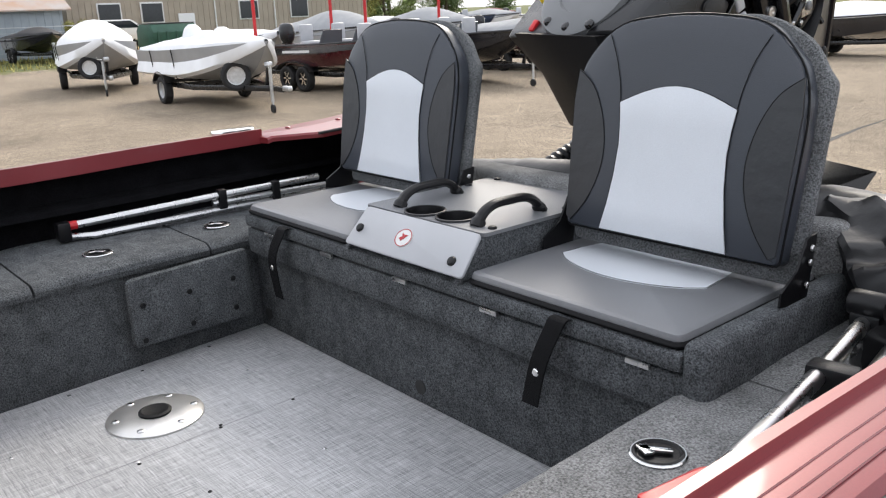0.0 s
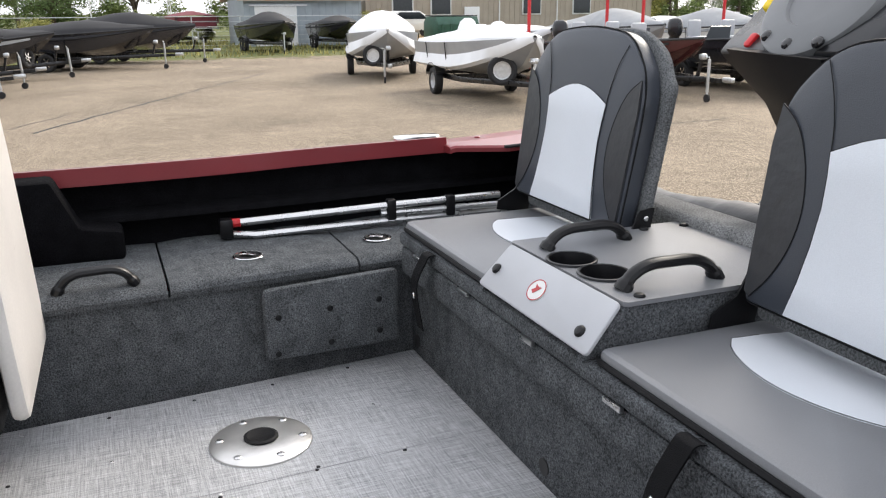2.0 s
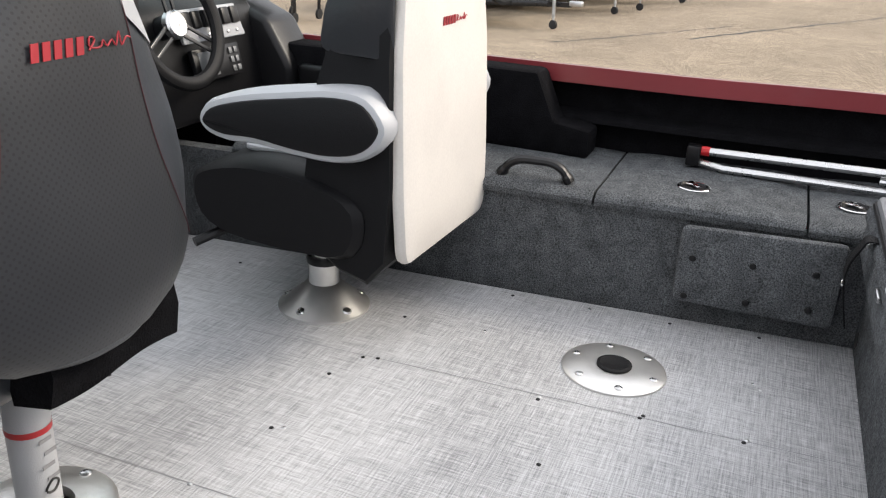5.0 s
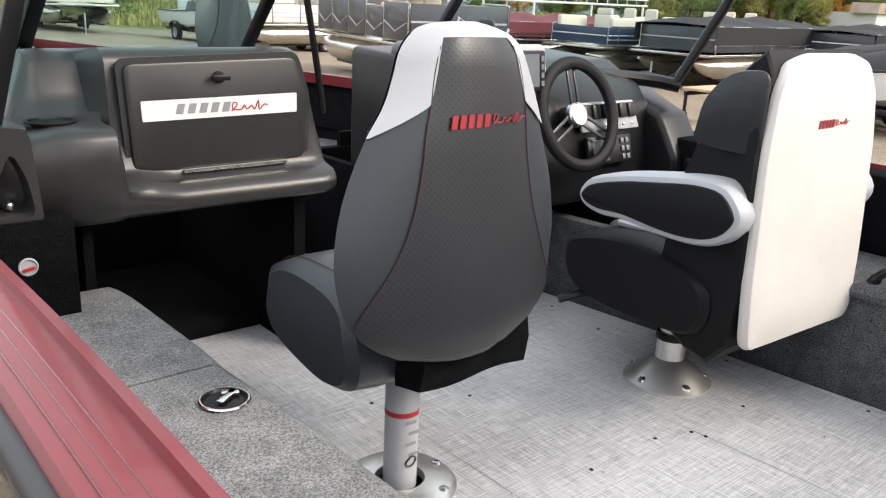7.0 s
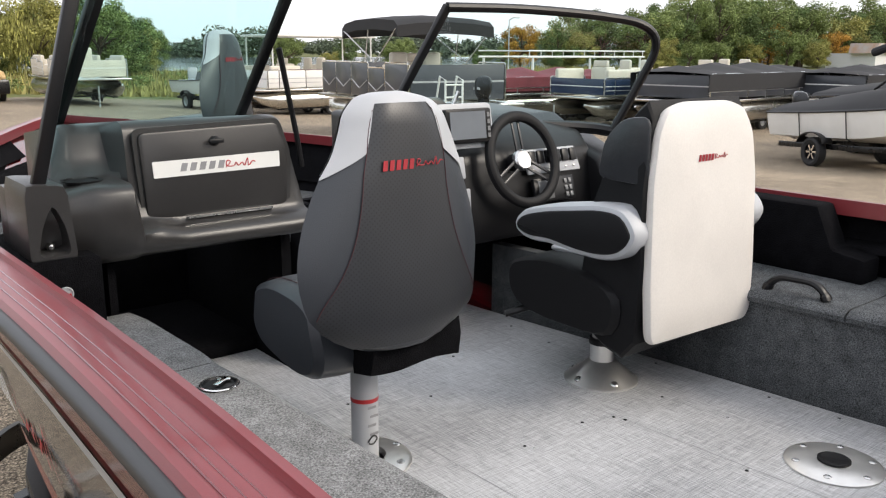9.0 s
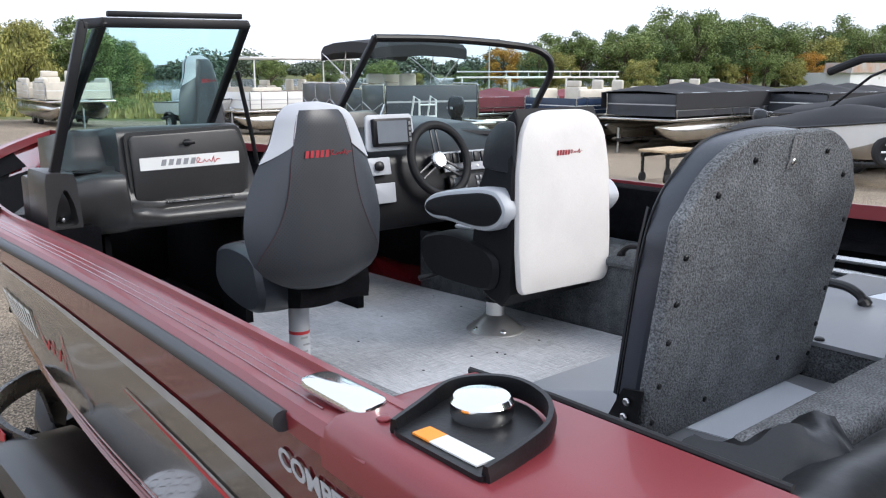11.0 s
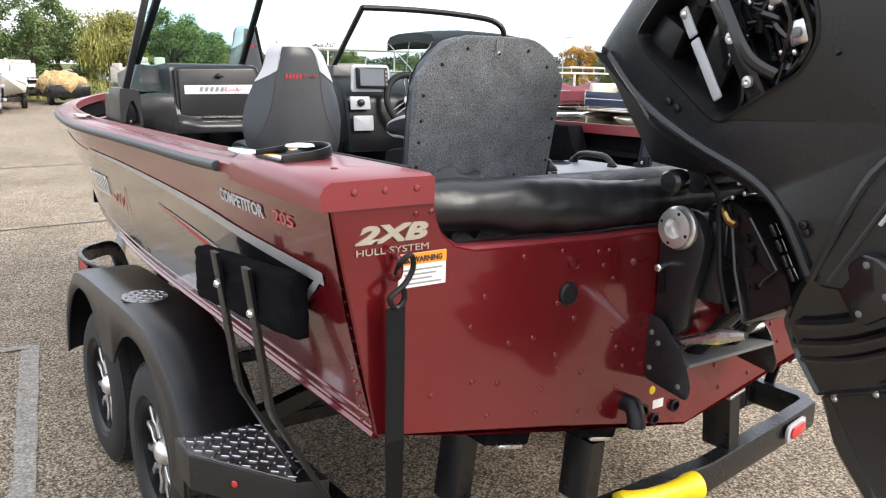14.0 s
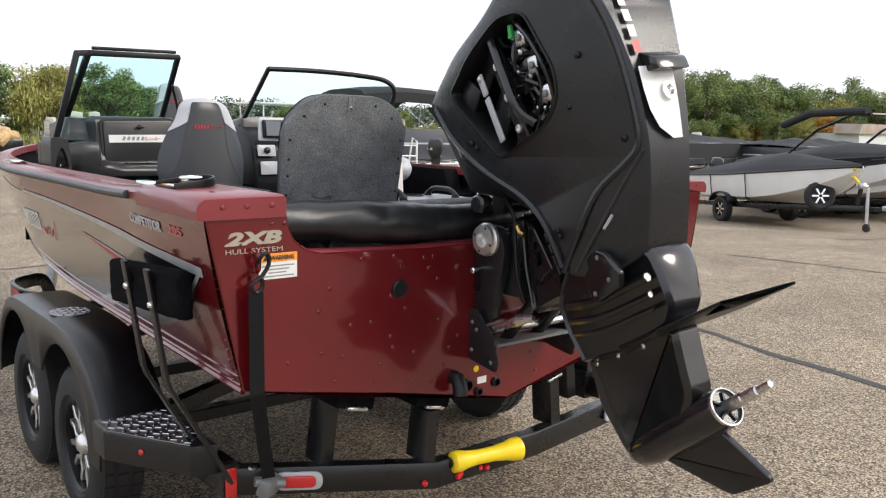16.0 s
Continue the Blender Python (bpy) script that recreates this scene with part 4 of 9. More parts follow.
def cushion_pad(x0, x1, name, white_side):
    pad = part("seat_pad", cushion(rounded([(x0, 0.30), (x1, 0.30), (x1, 0.755), (x0, 0.755)], 0.022), Matrix.Translation((0, 0, 1.336)), 0.026, 0.011), vinyl_sheen, sb, "charcoal vinyl seat pad")
    part("piping", tube([Vector((p[0], p[1], 1.343)) for p in rounded([(x0, 0.30), (x1, 0.30), (x1, 0.756), (x0, 0.756)], 0.022)] + [Vector((x0, 0.32, 1.343))], 0.006, 6), vinyl_black, pad)
    c = (x0 + x1) / 2
    c += 0.018 * (1 if c < 0 else -1)
    arc = [(c - 0.135, 0.315), (c + 0.135, 0.315), (c + 0.165, 0.485), (c + 0.170, 0.536)] + [(c + 0.170 - 0.340 * k / 12, 0.536 + 0.066 * math.sin(math.pi * k / 12) ** 0.7) for k in range(1, 12)] + [(c - 0.170, 0.536), (c - 0.165, 0.485)]
    part("seat_panel", prism(arc, Matrix.Translation((0, 0, 1.3605)), 0.0035), vinyl_light, pad, "light grey vinyl panel")
    part("seam", tube([Vector((p[0], p[1], 1.3642)) for p in arc[2:]], 0.0006, 5), vinyl_black, pad)
    return pad


cushion_pad(-0.705, -0.215, "port", 1)
cushion_pad(0.20, 0.69, "starboard", -1)

# centre console between the pads
con = thing("seat_console", (0, 0.5, 1.336), "grey console with two cup holders between the jump seats", "console")
cprof = [(0.28, 1.336), (0.775, 1.336), (0.70, 1.418), (0.28, 1.418)]
for x in (-0.205, 0.177):
    part("console_side", prism(cprof, frame_m((x, 0, 0), (0, 1, 0), (0, 0, 1)), 0.018, 0.004), carpet, con, "carpeted side")
part("console_back", box(-0.187, 0.177, 0.28, 0.30, 1.336, 1.418), carpet, con)
top_bm = bmesh.new()
loops = [[Vector((p[0], p[1], 1.4185)) for p in rounded([(-0.208, 0.25), (0.198, 0.25), (0.198, 0.70), (-0.208, 0.70)], 0.012)]]
loops += [[Vector((x - 0.02 + 0.046 * math.cos(a), y + 0.002 + 0.046 * math.sin(a), 1.4185)) for a in [2 * math.pi * k / 24 for k in range(24)]] for x, y in ((-0.045, 0.645), (0.05, 0.655))]
top_edges = []
for lp_ in loops:
    tv = [top_bm.verts.new(p) for p in lp_]
    top_edges += [top_bm.edges.new((a, b)) for a, b in zip(tv, tv[1:] + tv[:1])]
bmesh.ops.triangle_fill(top_bm, use_beauty=True, edges=top_edges)
ext = bmesh.ops.extrude_face_region(top_bm, geom=top_bm.faces[:])
bmesh.ops.translate(top_bm, vec=(0, 0, 0.008), verts=[v for v in ext["geom"] if isinstance(v, bmesh.types.BMVert)])
# same lifted charcoal as the pads, with the sheen in the colour
part("console_top", top_bm, vinyl_sheen, con, "charcoal vinyl top")
fm = frame_m((0, 0.702, 1.424), (1, 0, 0), (0, 0.08, -0.088))
part("console_front", cushion(rounded([(-0.208, 0.002), (0.178, 0.002), (0.186, 0.104), (-0.219, 0.104)], 0.012), fm, 0.008, 0.003), vinyl_mid, con, "silver vinyl sloping front")
badge = part("badge", lathe([(0.026, 0), (0.026, 0.0015), (0, 0.0015)], fm @ Matrix.Translation((0.0, 0.055, 0.0082)) @ Matrix.Diagonal((1.0, 0.85, 1, 1)), 26), white_decal, con, "round red and white badge")
part("badge_ring", loft([[fm @ Vector((r * math.cos(a), 0.055 + 0.85 * r * math.sin(a), 0.0102)) for a in [2 * math.pi * k / 26 for k in range(26)]] for r in (0.026, 0.0235)], caps=False), red_decal, badge)
part("badge_mark", prism([(-0.014, 0.045), (0.004, 0.066), (0.016, 0.060), (0.006, 0.052), (0.012, 0.042), (0.0, 0.046)], fm @ Matrix.Translation((0, 0.011, 0.0100)) @ Matrix.Diagonal((0.8, 0.8, 1, 1)), 0.0008), red_decal, badge)
for x in (-0.172, 0.158):
    part("stud", dot(fm @ Vector((x, 0.075 if x < 0 else 0.06, 0.0082)), fm.to_3x3() @ Vector((0, 0, 1)), 0.011, 0.007, 12), plastic_dark, con)
for x, y in ((-0.045, 0.645), (0.05, 0.655)):
    part("cup_holder", lathe([(0.048, 0.001), (0.048, 0.004), (0.043, 0.004), (0.041, -0.01), (0.038, -0.075), (0.0, -0.076)], Matrix.Translation((x - 0.02, y + 0.002, 1.427)), 24, caps=False), plastic_dark, con, "black cup holder")
    part("cup_rim", lathe([(0.0485, 0.0), (0.0485, 0.0035), (0.046, 0.0045), (0.0455, 0.001)], Matrix.Translation((x - 0.02, y + 0.002, 1.4275)), 24, caps=False), rub_vinyl, con)
grab((0.115, 0.665, 1.425), (0.122, 0.475, 1.425), 0.037, con, 0.0135)
grab((-0.150, 0.668, 1.425), (-0.155, 0.475, 1.425), 0.040, con, 0.0135)
for x, y in ((0.165, 0.40), (0.16, 0.30), (-0.19, 0.30), (-0.19, 0.43), (-0.19, 0.66)):
    part("stud", dot((x, y, 1.4265), (0, 0, 1), 0.010, 0.006, 12), plastic_dark, con)


def jump_seat(xc, yc):
    """A folded-up backrest leaning aft: carpeted board behind, padded vinyl in front. yc: the front's foot."""
    js = thing("jump_seat_back", (xc, 0.37, 1.35), "folding seat back in charcoal and light grey vinyl on carpeted board", "seat back", "jump seats")
    m = Matrix.Translation((xc, yc - 0.052, 1.408)) @ pose(0, 0, 0, 90 - 9, 0, 180)
    hw, h, dp = 0.266, 0.435, 0.052
    cw_ = 0.249
    out = [(-cw_ + 0.012, 0), (cw_ - 0.012, 0), (cw_, 0.26), (cw_ - 0.012, 0.335), (cw_ - 0.085, h - 0.018), (0, h), (-cw_ + 0.085, h - 0.018), (-cw_ + 0.012, 0.335), (-cw_, 0.26)]
    sh = rounded(out, [0.014, 0.014, 0.05, 0.06, 0.09, 0.22, 0.09, 0.06, 0.05], 5)
    pad_ = cushion(sh, m, dp, 0.013, 0.004)
    for v in pad_.verts:
        q = m.inverted() @ v.co
        if 0.004 < q.z < dp - 0.004:
            v.co += m.to_3x3() @ Vector((0.0022 * math.sin(q.y * 95) * (1 if q.x > 0 else -1), 0, 0))
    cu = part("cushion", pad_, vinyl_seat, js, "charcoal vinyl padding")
    part("piping", tube([m @ Vector((p[0], p[1], dp - 0.010)) for p in inset(sh, -0.0005)] + [m @ Vector((sh[0][0], sh[0][1], dp - 0.010))], 0.0020, 5), vinyl_black, cu)
    brd = [(-hw + 0.012, -0.035), (hw - 0.012, -0.035), (hw, h - 0.115), (hw - 0.018, h - 0.096), (hw - 0.048, h - 0.047), (hw - 0.132, h), (-hw + 0.132, h), (-hw + 0.048, h - 0.047), (-hw + 0.018, h - 0.096), (-hw, h - 0.115)]
    bd = part("back_board", cushion(rounded(brd, [0.02, 0.02, 0.012, 0.02, 0.05, 0.10, 0.10, 0.05, 0.02, 0.012], 4), m @ Matrix.Translation((0, 0, -0.024)), 0.023, 0.007), carpet_back, js, "grey carpeted back board")
    pan = [(-0.142, 0.006), (0.142, 0.006), (0.131, 0.06), (0.122, 0.12), (0.118, 0.18), (0.121, 0.225), (0.126, 0.262)] + [(0.126 - 0.252 * k / 10, 0.262 + 0.036 * math.sin(math.pi * k / 10)) for k in range(1, 10)] + [(-0.126, 0.262), (-0.121, 0.225), (-0.118, 0.18), (-0.122, 0.12), (-0.131, 0.06)]
    part("light_panel", cushion(pan, m @ Matrix.Translation((0, 0, dp + 0.0005)), 0.006, 0.002), vinyl_light, cu, "light grey vinyl panel")
    part("seam", tube([m @ Vector((p[0] * 1.01, p[1], dp + 0.0045)) for p in pan] + [m @ Vector((pan[0][0] * 1.01, pan[0][1], dp + 0.0045))], 0.0009, 5), vinyl_black, cu)
    for s in (-1, 1):
        arc = curve([(0.222, 0.012, 0), (0.188, 0.055, 0), (0.163, 0.11, 0), (0.155, 0.17, 0), (0.168, 0.235, 0), (0.197, 0.29, 0), (0.238, 0.322, 0)], 4)
        side = [(s * p.x, p.y) for p in arc] + [(s * 0.243, 0.26), (s * 0.234, 0.02)]
        part("side_panel", prism(side if s < 0 else side[::-1], m @ Matrix.Translation((0, 0, dp - 0.001)), 0.004), vinyl_seat_side, cu, "dark charcoal vinyl side panel")
        part("seam", tube([m @ Vector((s * p.x, p.y, dp + 0.003)) for p in arc], 0.0009, 5), vinyl_black, cu)
        part("seam", tube(curve([m @ Vector((s * a, b, dp + c)) for a, b, c in ((0.126, 0.262, 0.0045), (0.132, 0.30, 0.004), (0.148, 0.35, 0.004), (0.17, 0.392, 0.001))], 4), 0.0009, 5), vinyl_black, cu)
        br = [(-0.01, -0.06), (0.085, -0.06), (0.085, -0.035), (0.040, 0.0), (0.022, 0.055), (-0.012, 0.065)]
        part("hinge_bracket", prism(br, m @ frame_m((s * (hw + 0.002), 0, -0.005), (0, 0, 1), (0, 1, 0)), 0.004 * s, 0.0), plastic_dark, js, "black steel hinge bracket")
        for b in (0.015, 0.040, -0.025):
            part("bolt", dot(m @ Vector((s * (hw + 0.0065), b, 0.004)), m.to_3x3() @ Vector((s, 0, 0)), 0.006, 0.004, 8), brushed, js)
        for b in (0.01, 0.07, 0.14, 0.20, 0.27):
            part("screw", dot(m @ Vector((s * (hw - 0.026), b, -0.025)), m.to_3x3() @ Vector((0, 0, -1)), 0.005, 0.003, 8), plastic_dark, bd)
    for a, b in ((-0.19, 0.355), (-0.11, 0.40), (0.11, 0.40), (0.19, 0.355), (-0.12, 0.03), (0.1, 0.01)):
        part("screw", dot(m @ Vector((a, b, -0.025)), m.to_3x3() @ Vector((0, 0, -1)), 0.005, 0.003, 8), plastic_dark, bd)
    part("back_tab", obox(m @ Matrix.Translation((0.0, h - 0.03, -0.0255)), 0.026, 0.05, 0.002), carpet_lit, bd)
    part("bolt", dot(m @ Vector((0.0, h - 0.045, -0.027)), m.to_3x3() @ Vector((0, 0, -1)), 0.006, 0.003, 8), brushed, bd)
    return js


jump_seat(-0.485, 0.502)
jump_seat(0.445, 0.445)

# webbing straps on the box front
for x0, tip, lean in ((-0.47, (-0.425, 0.80, 1.16), 0), (0.47, (0.52, 0.775, 1.13), 0)):
    st = thing("strap", (x0, 0.77, 1.15), "black webbing strap with a snap hanging over the seat box", "strap", "box straps")
    line = curve([(x0 - 0.005, 0.762, 1.334), (x0 - 0.003, 0.776, 1.334), (x0, 0.785, 1.32), ((x0 + tip[0]) / 2, 0.80, 1.25), tip], 5)
    rings = [[Vector((p.x - 0.019, p.y, p.z)), Vector((p.x + 0.019, p.y, p.z)), Vector((p.x + 0.019, p.y + 0.003, p.z + 0.002)), Vector((p.x - 0.019, p.y + 0.003, p.z + 0.002))] for p in line]
    part("webbing", loft(rings), webbing, st)
    q = line[int(len(line) * 0.80)]
    part("snap", dot((q.x, q.y + 0.003, q.z), (0, 1, 0), 0.008, 0.004, 10), chrome, st, "bright snap")

# rolled black cover behind the seats
cov = thing("rolled_cover", (0, 0.13, 1.30), "black vinyl boat cover rolled up along the stern", "boat cover")
pts, rs = [], []
rnd = random.Random(4)
for i in range(91):
    x = -0.955 + 1.86 * i / 90
    pts.append((x, 0.105 + 0.012 * math.sin(x * 5) - 0.04 * (i / 90), 1.378 + 0.006 * math.sin(x * 7 + 1) - 0.042 * x))
    rs.append((0.075 + 0.006 * math.sin(x * 9) + rnd.uniform(-0.0015, 0.0015)) * (0.7 if i in (0, 90) else 1))
bm = tube(pts, 0.085, 28, rs, flat=0.92)
for v in bm.verts:
    nz = noise.noise(Vector((v.co.x * 6, v.co.y * 16, v.co.z * 16)))
    v.co += Vector((0, v.co.y - 0.105, v.co.z - 1.39)) * (0.07 * nz + 0.05 * noise.noise(Vector((v.co.x * 19, v.co.y * 9, v.co.z * 30))))
part("roll", bm, tarp_black, cov)
fold = tube(curve([(-0.69, 0.17, 1.40), (-0.76, 0.20, 1.405), (-0.82, 0.26, 1.385), (-0.865, 0.33, 1.335), (-0.90, 0.39, 1.30), (-0.945, 0.44, 1.285)], 9), 0.075, 26, flat=0.95)
for v in fold.verts:
    q = v.co
    v.co += Vector((1, 0.7, 1)) * (0.028 * noise.noise(q * 11) + 0.016 * noise.noise(q * 27)) + Vector((0.3, 0.3, -0.5)) * 0.014 * math.sin(q.x * 60 + q.y * 35)
part("fold", fold, tarp_black, cov, "crumpled end of the cover")

# cover bows (tubes) lying on the side boxes
bw = thing("cover_bow", (1.0, 0.75, 1.30), "folded aluminium cover bows lying on the starboard box", "cover bow", "cover bows")
part("tube", tube([(1.02, 1.145, 1.318), (0.985, 0.68, 1.335), (0.965, 0.35, 1.342)], 0.011, 10), brushed, bw)
part("tube", tube([(1.02, 1.14, 1.288), (1.0, 1.08, 1.283), (0.985, 0.68, 1.290), (0.96, 0.33, 1.295)], 0.010, 10), brushed, bw)
part("tube", tube([(0.99, 0.72, 1.312), (0.955, 0.33, 1.314)], 0.010, 10), brushed, bw)
part("end_cap", box(1.0, 1.036, 1.14, 1.175, 1.279, 1.332, 0.004), plastic_dark, bw, "black hinge end")
part("collar", tube([(1.021, 1.142, 1.318), (1.019, 1.118, 1.319)], 0.0125, 10), red_cap, bw, "red plastic collar")
for y in (0.69, 0.51):
    part("clamp", obox(Matrix.Translation((0.985 - (0.69 - y) * 0.08, y, 1.322)), 0.026, 0.028, 0.062, 0.005), plastic_dark, bw, "black clamp")
bw = thing("cover_bow", (-0.95, 0.8, 1.30), "bright aluminium cover bows lying on the port box", "cover bow", "cover bows")
part("tube", tube([(-0.942, 1.06, 1.333), (-0.898, 0.71, 1.338), (-0.858, 0.42, 1.350)], 0.0135, 12), brushed, bw)
part("tube", tube([(-0.985, 0.97, 1.30), (-0.945, 0.70, 1.308), (-0.905, 0.42, 1.318)], 0.0125, 12), brushed, bw)
part("clamp", obox(Matrix.Translation((-0.912, 0.685, 1.328)) @ pose(0, 0, 0, 0, 0, 8), 0.07, 0.04, 0.055, 0.006), plastic_dark, bw, "black clamp")
part("clamp", merged(lathe([(0.02, -0.03), (0.024, -0.02), (0.024, 0.02), (0.02, 0.03)], frame_m((-0.865, 0.46, 1.375), (0, 1, 0), (0, 0, 1)), 12), obox(Matrix.Translation((-0.868, 0.46, 1.345)), 0.05, 0.05, 0.04, 0.006)), plastic_dark, bw, "black hinge knuckle")
cl = cushion(rounded([(-0.035, -0.06), (0.035, -0.06), (0.035, 0.06), (-0.035, 0.06)], 0.02), Matrix.Translation((-0.945, 1.10, 1.31)), 0.05, 0.018)
for v in cl.verts:
    v.co += Vector((1, 1, 1)) * 0.012 * noise.noise(v.co * 30)
part("red_wrap", cl, red_cap, bw, "red plastic wrap on the tube's end")

# ---- port console ----
pc = thing("port_console", (-0.6, 2.7, FLOOR), "black moulded passenger console with a closed glove box", "boat console")
XZ = lambda y: frame_m((0, y, 0), (1, 0, 0), (0, 0, 1))   # outlines in x and z; thickness runs to -y
# one moulded shell: profiles in y and z from the lower lip over the face to the top, by x
SHELF = [(2.60, 1.405), (2.455, 1.415), (2.425, 1.45), (2.405, 1.50), (2.402, 1.545), (2.405, 1.588), (2.416, 1.604), (2.44, 1.610), (2.545, 1.612), (2.575, 1.622), (2.60, 1.66), (2.625, 1.712), (2.645, 1.732), (2.68, 1.738), (3.0, 1.695), (3.0, 1.405)]
GLOVE = [(2.60, 1.412), (2.462, 1.418), (2.446, 1.432), (2.446, 1.452), (2.462, 1.468), (2.495, 1.476), (2.508, 1.482), (2.515, 1.50), (2.522, 1.56), (2.526, 1.62), (2.530, 1.68), (2.535, 1.722), (2.545, 1.740), (2.57, 1.748), (3.0, 1.695), (3.0, 1.412)]
NOTCH = [(2.60, 1.412), (2.462, 1.418), (2.440, 1.435), (2.428, 1.455), (2.430, 1.478), (2.450, 1.492), (2.50, 1.497), (2.512, 1.51), (2.522, 1.56), (2.526, 1.62), (2.530, 1.68), (2.535, 1.722), (2.545, 1.740), (2.57, 1.748), (3.0, 1.695), (3.0, 1.412)]
OUTER = [(2.60, 1.41), (2.47, 1.42), (2.445, 1.45), (2.425, 1.50), (2.42, 1.54), (2.423, 1.575), (2.432, 1.59), (2.46, 1.597), (2.55, 1.600), (2.565, 1.601), (2.58, 1.602), (2.60, 1.603), (2.62, 1.604), (2.64, 1.604), (2.66, 1.595), (2.66, 1.41)]
SHELL = [(-1.012, OUTER, 0.96), (-1.0, OUTER, 1.0), (-0.915, OUTER, 1.0), (-0.865, SHELF, 0.985), (-0.845, SHELF, 1.0), (-0.80, SHELF, 1.0), (-0.768, SHELF, 1.0), (-0.752, SHELF, 0.5), (-0.742, NOTCH, 1.0), (-0.70, NOTCH, 1.0), (-0.665, NOTCH, 0.6), (-0.62, GLOVE, 1.0), (-0.40, GLOVE, 1.0), (-0.30, GLOVE, 1.0), (-0.275, GLOVE, 1.0), (-0.252, GLOVE, 0.985), (-0.243, GLOVE, 0.96)]
rings = []
for x, prof_, k in SHELL:
    if x == -0.752:
        prof_ = [((a + c) / 2, (b + d) / 2) for (a, b), (c, d) in zip(SHELF, NOTCH)]
        k = 1.0
    elif x == -0.665:
        prof_ = [(a * 0.6 + c * 0.4, b * 0.6 + d * 0.4) for (a, b), (c, d) in zip(NOTCH, GLOVE)]
        k = 1.0
    # the inboard side leans outboard towards the top
    rings.append([Vector((x - (0.055 * max(0, (b - 1.5) / 0.25) if x > -0.31 else 0.0), 2.75 + (a - 2.75) * k, 1.57 + (b - 1.57) * k)) for a, b in prof_])
part("console_body", loft(rings), plastic, pc, "black moulded shell", 50)


def cast(poly, c, n):
    """n points of an outline, at even angles round c."""
    out = []
    for k in range(n):
        d = Vector((math.cos(2 * math.pi * k / n), math.sin(2 * math.pi * k / n)))
        best = 0.0
        for a, b in zip(poly, poly[1:] + poly[:1]):
            a, e = Vector((a[0], a[1])) - Vector(c), Vector((b[0] - a[0], b[1] - a[1]))
            den = d.x * e.y - d.y * e.x
            if abs(den) > 1e-9:
                tt, u = (a.x * e.y - a.y * e.x) / den, (a.x * d.y - a.y * d.x) / den
                if tt > 0 and -1e-6 <= u <= 1 + 1e-6:
                    best = max(best, tt)
        out.append((c[0] + d.x * best, c[1] + d.y * best))
    return out


PO = cast(rounded([(-0.915, 1.452), (-0.928, 1.628), (-1.018, 1.636), (-1.020, 1.455)], 0.014), (-0.964, 1.515), 48)
PI = cast(rounded([(-0.930, 1.468), (-0.940, 1.535), (-0.962, 1.586), (-0.986, 1.535), (-1.000, 1.468)], 0.018), (-0.964, 1.515), 48)
at = lambda ring, y, k=1.0: [Vector((-0.964 + (a - -0.964) * k, y, 1.515 + (b - 1.515) * k)) for a, b in ring]
part("console_post", loft([at(PO, 2.56), at(PO, 2.385), at(PO, 2.378, 0.97), at(PI, 2.378, 1.05), at(PI, 2.383), at(PI, 2.44, 0.86)]), plastic, pc, "moulded post with an arched storage pocket")
part("bolt", dot((-0.965, 2.425, 1.482), (0, -1, 0), 0.009, 0.02), brushed, pc)
part("cup_recess", lathe([(0.048, 0.0), (0.048, 0.002), (0.040, 0.002), (0.037, -0.03), (0, -0.031)], Matrix.Translation((-0.855, 2.52, 1.613)), 22), plastic_dark, pc, "cup recess")
gb = part("glove_door_gap", prism(rounded([(-0.714, 1.484), (-0.728, 1.731), (-0.315, 1.742), (-0.281, 1.64), (-0.289, 1.486)], 0.024), XZ(2.522), 0.006), ink, pc)
door = part("glove_door", cushion(rounded([(-0.703, 1.496), (-0.715, 1.72), (-0.324, 1.730), (-0.294, 1.64), (-0.30, 1.498)], 0.020), XZ(2.524), 0.016, 0.006), plastic, pc, "black glove box door")
part("glove_door_hinge", box(-0.60, -0.35, 2.503, 2.510, 1.489, 1.4945), brushed, door)
plate = part("name_plate", prism(rounded([(-0.682, 1.603), (-0.684, 1.645), (-0.323, 1.650), (-0.323, 1.607)], 0.003), XZ(2.508), 0.003), white_decal, door, "white name plate with plain marks")
for k in range(5):
    part("mark", prism([(-0.612 + 0.026 * k, 1.616), (-0.606 + 0.026 * k, 1.637), (-0.590 + 0.026 * k, 1.637), (-0.596 + 0.026 * k, 1.616)], XZ(2.505), 0.001), grey_ink, plate)
SCROLL = [(0.0, 0.004), (0.012, 0.016), (0.004, 0.02), (0.002, 0.008), (0.02, 0.006), (0.026, 0.014), (0.032, 0.006), (0.042, 0.013), (0.048, 0.005), (0.056, 0.022), (0.058, 0.004), (0.068, 0.014), (0.076, 0.012)]


def scroll(m, k, r, name, mt, parent):
    """A plain scribbled flourish in the xy of m."""
    return part(name, tube(curve([m @ Vector((a * k, b * k, 0)) for a, b in SCROLL], 3), r, 5), mt, parent)


scroll(frame_m((-0.485, 2.5045, 1.612), (1, 0, 0), (0, 0, 1)), 1.15, 0.0016, "mark", red_decal, plate)
lk = part("glove_lock", lathe([(0.013, 0), (0.013, 0.010), (0.009, 0.014), (0.0, 0.015)], XZ(2.509) @ Matrix.Translation((-0.513, 1.690, 0)), 16), plastic_dark, door, "black twist lock")
part("lock_tab", obox(Matrix.Translation((-0.513, 2.492, 1.690)), 0.042, 0.008, 0.012, 0.003), plastic_dark, lk)
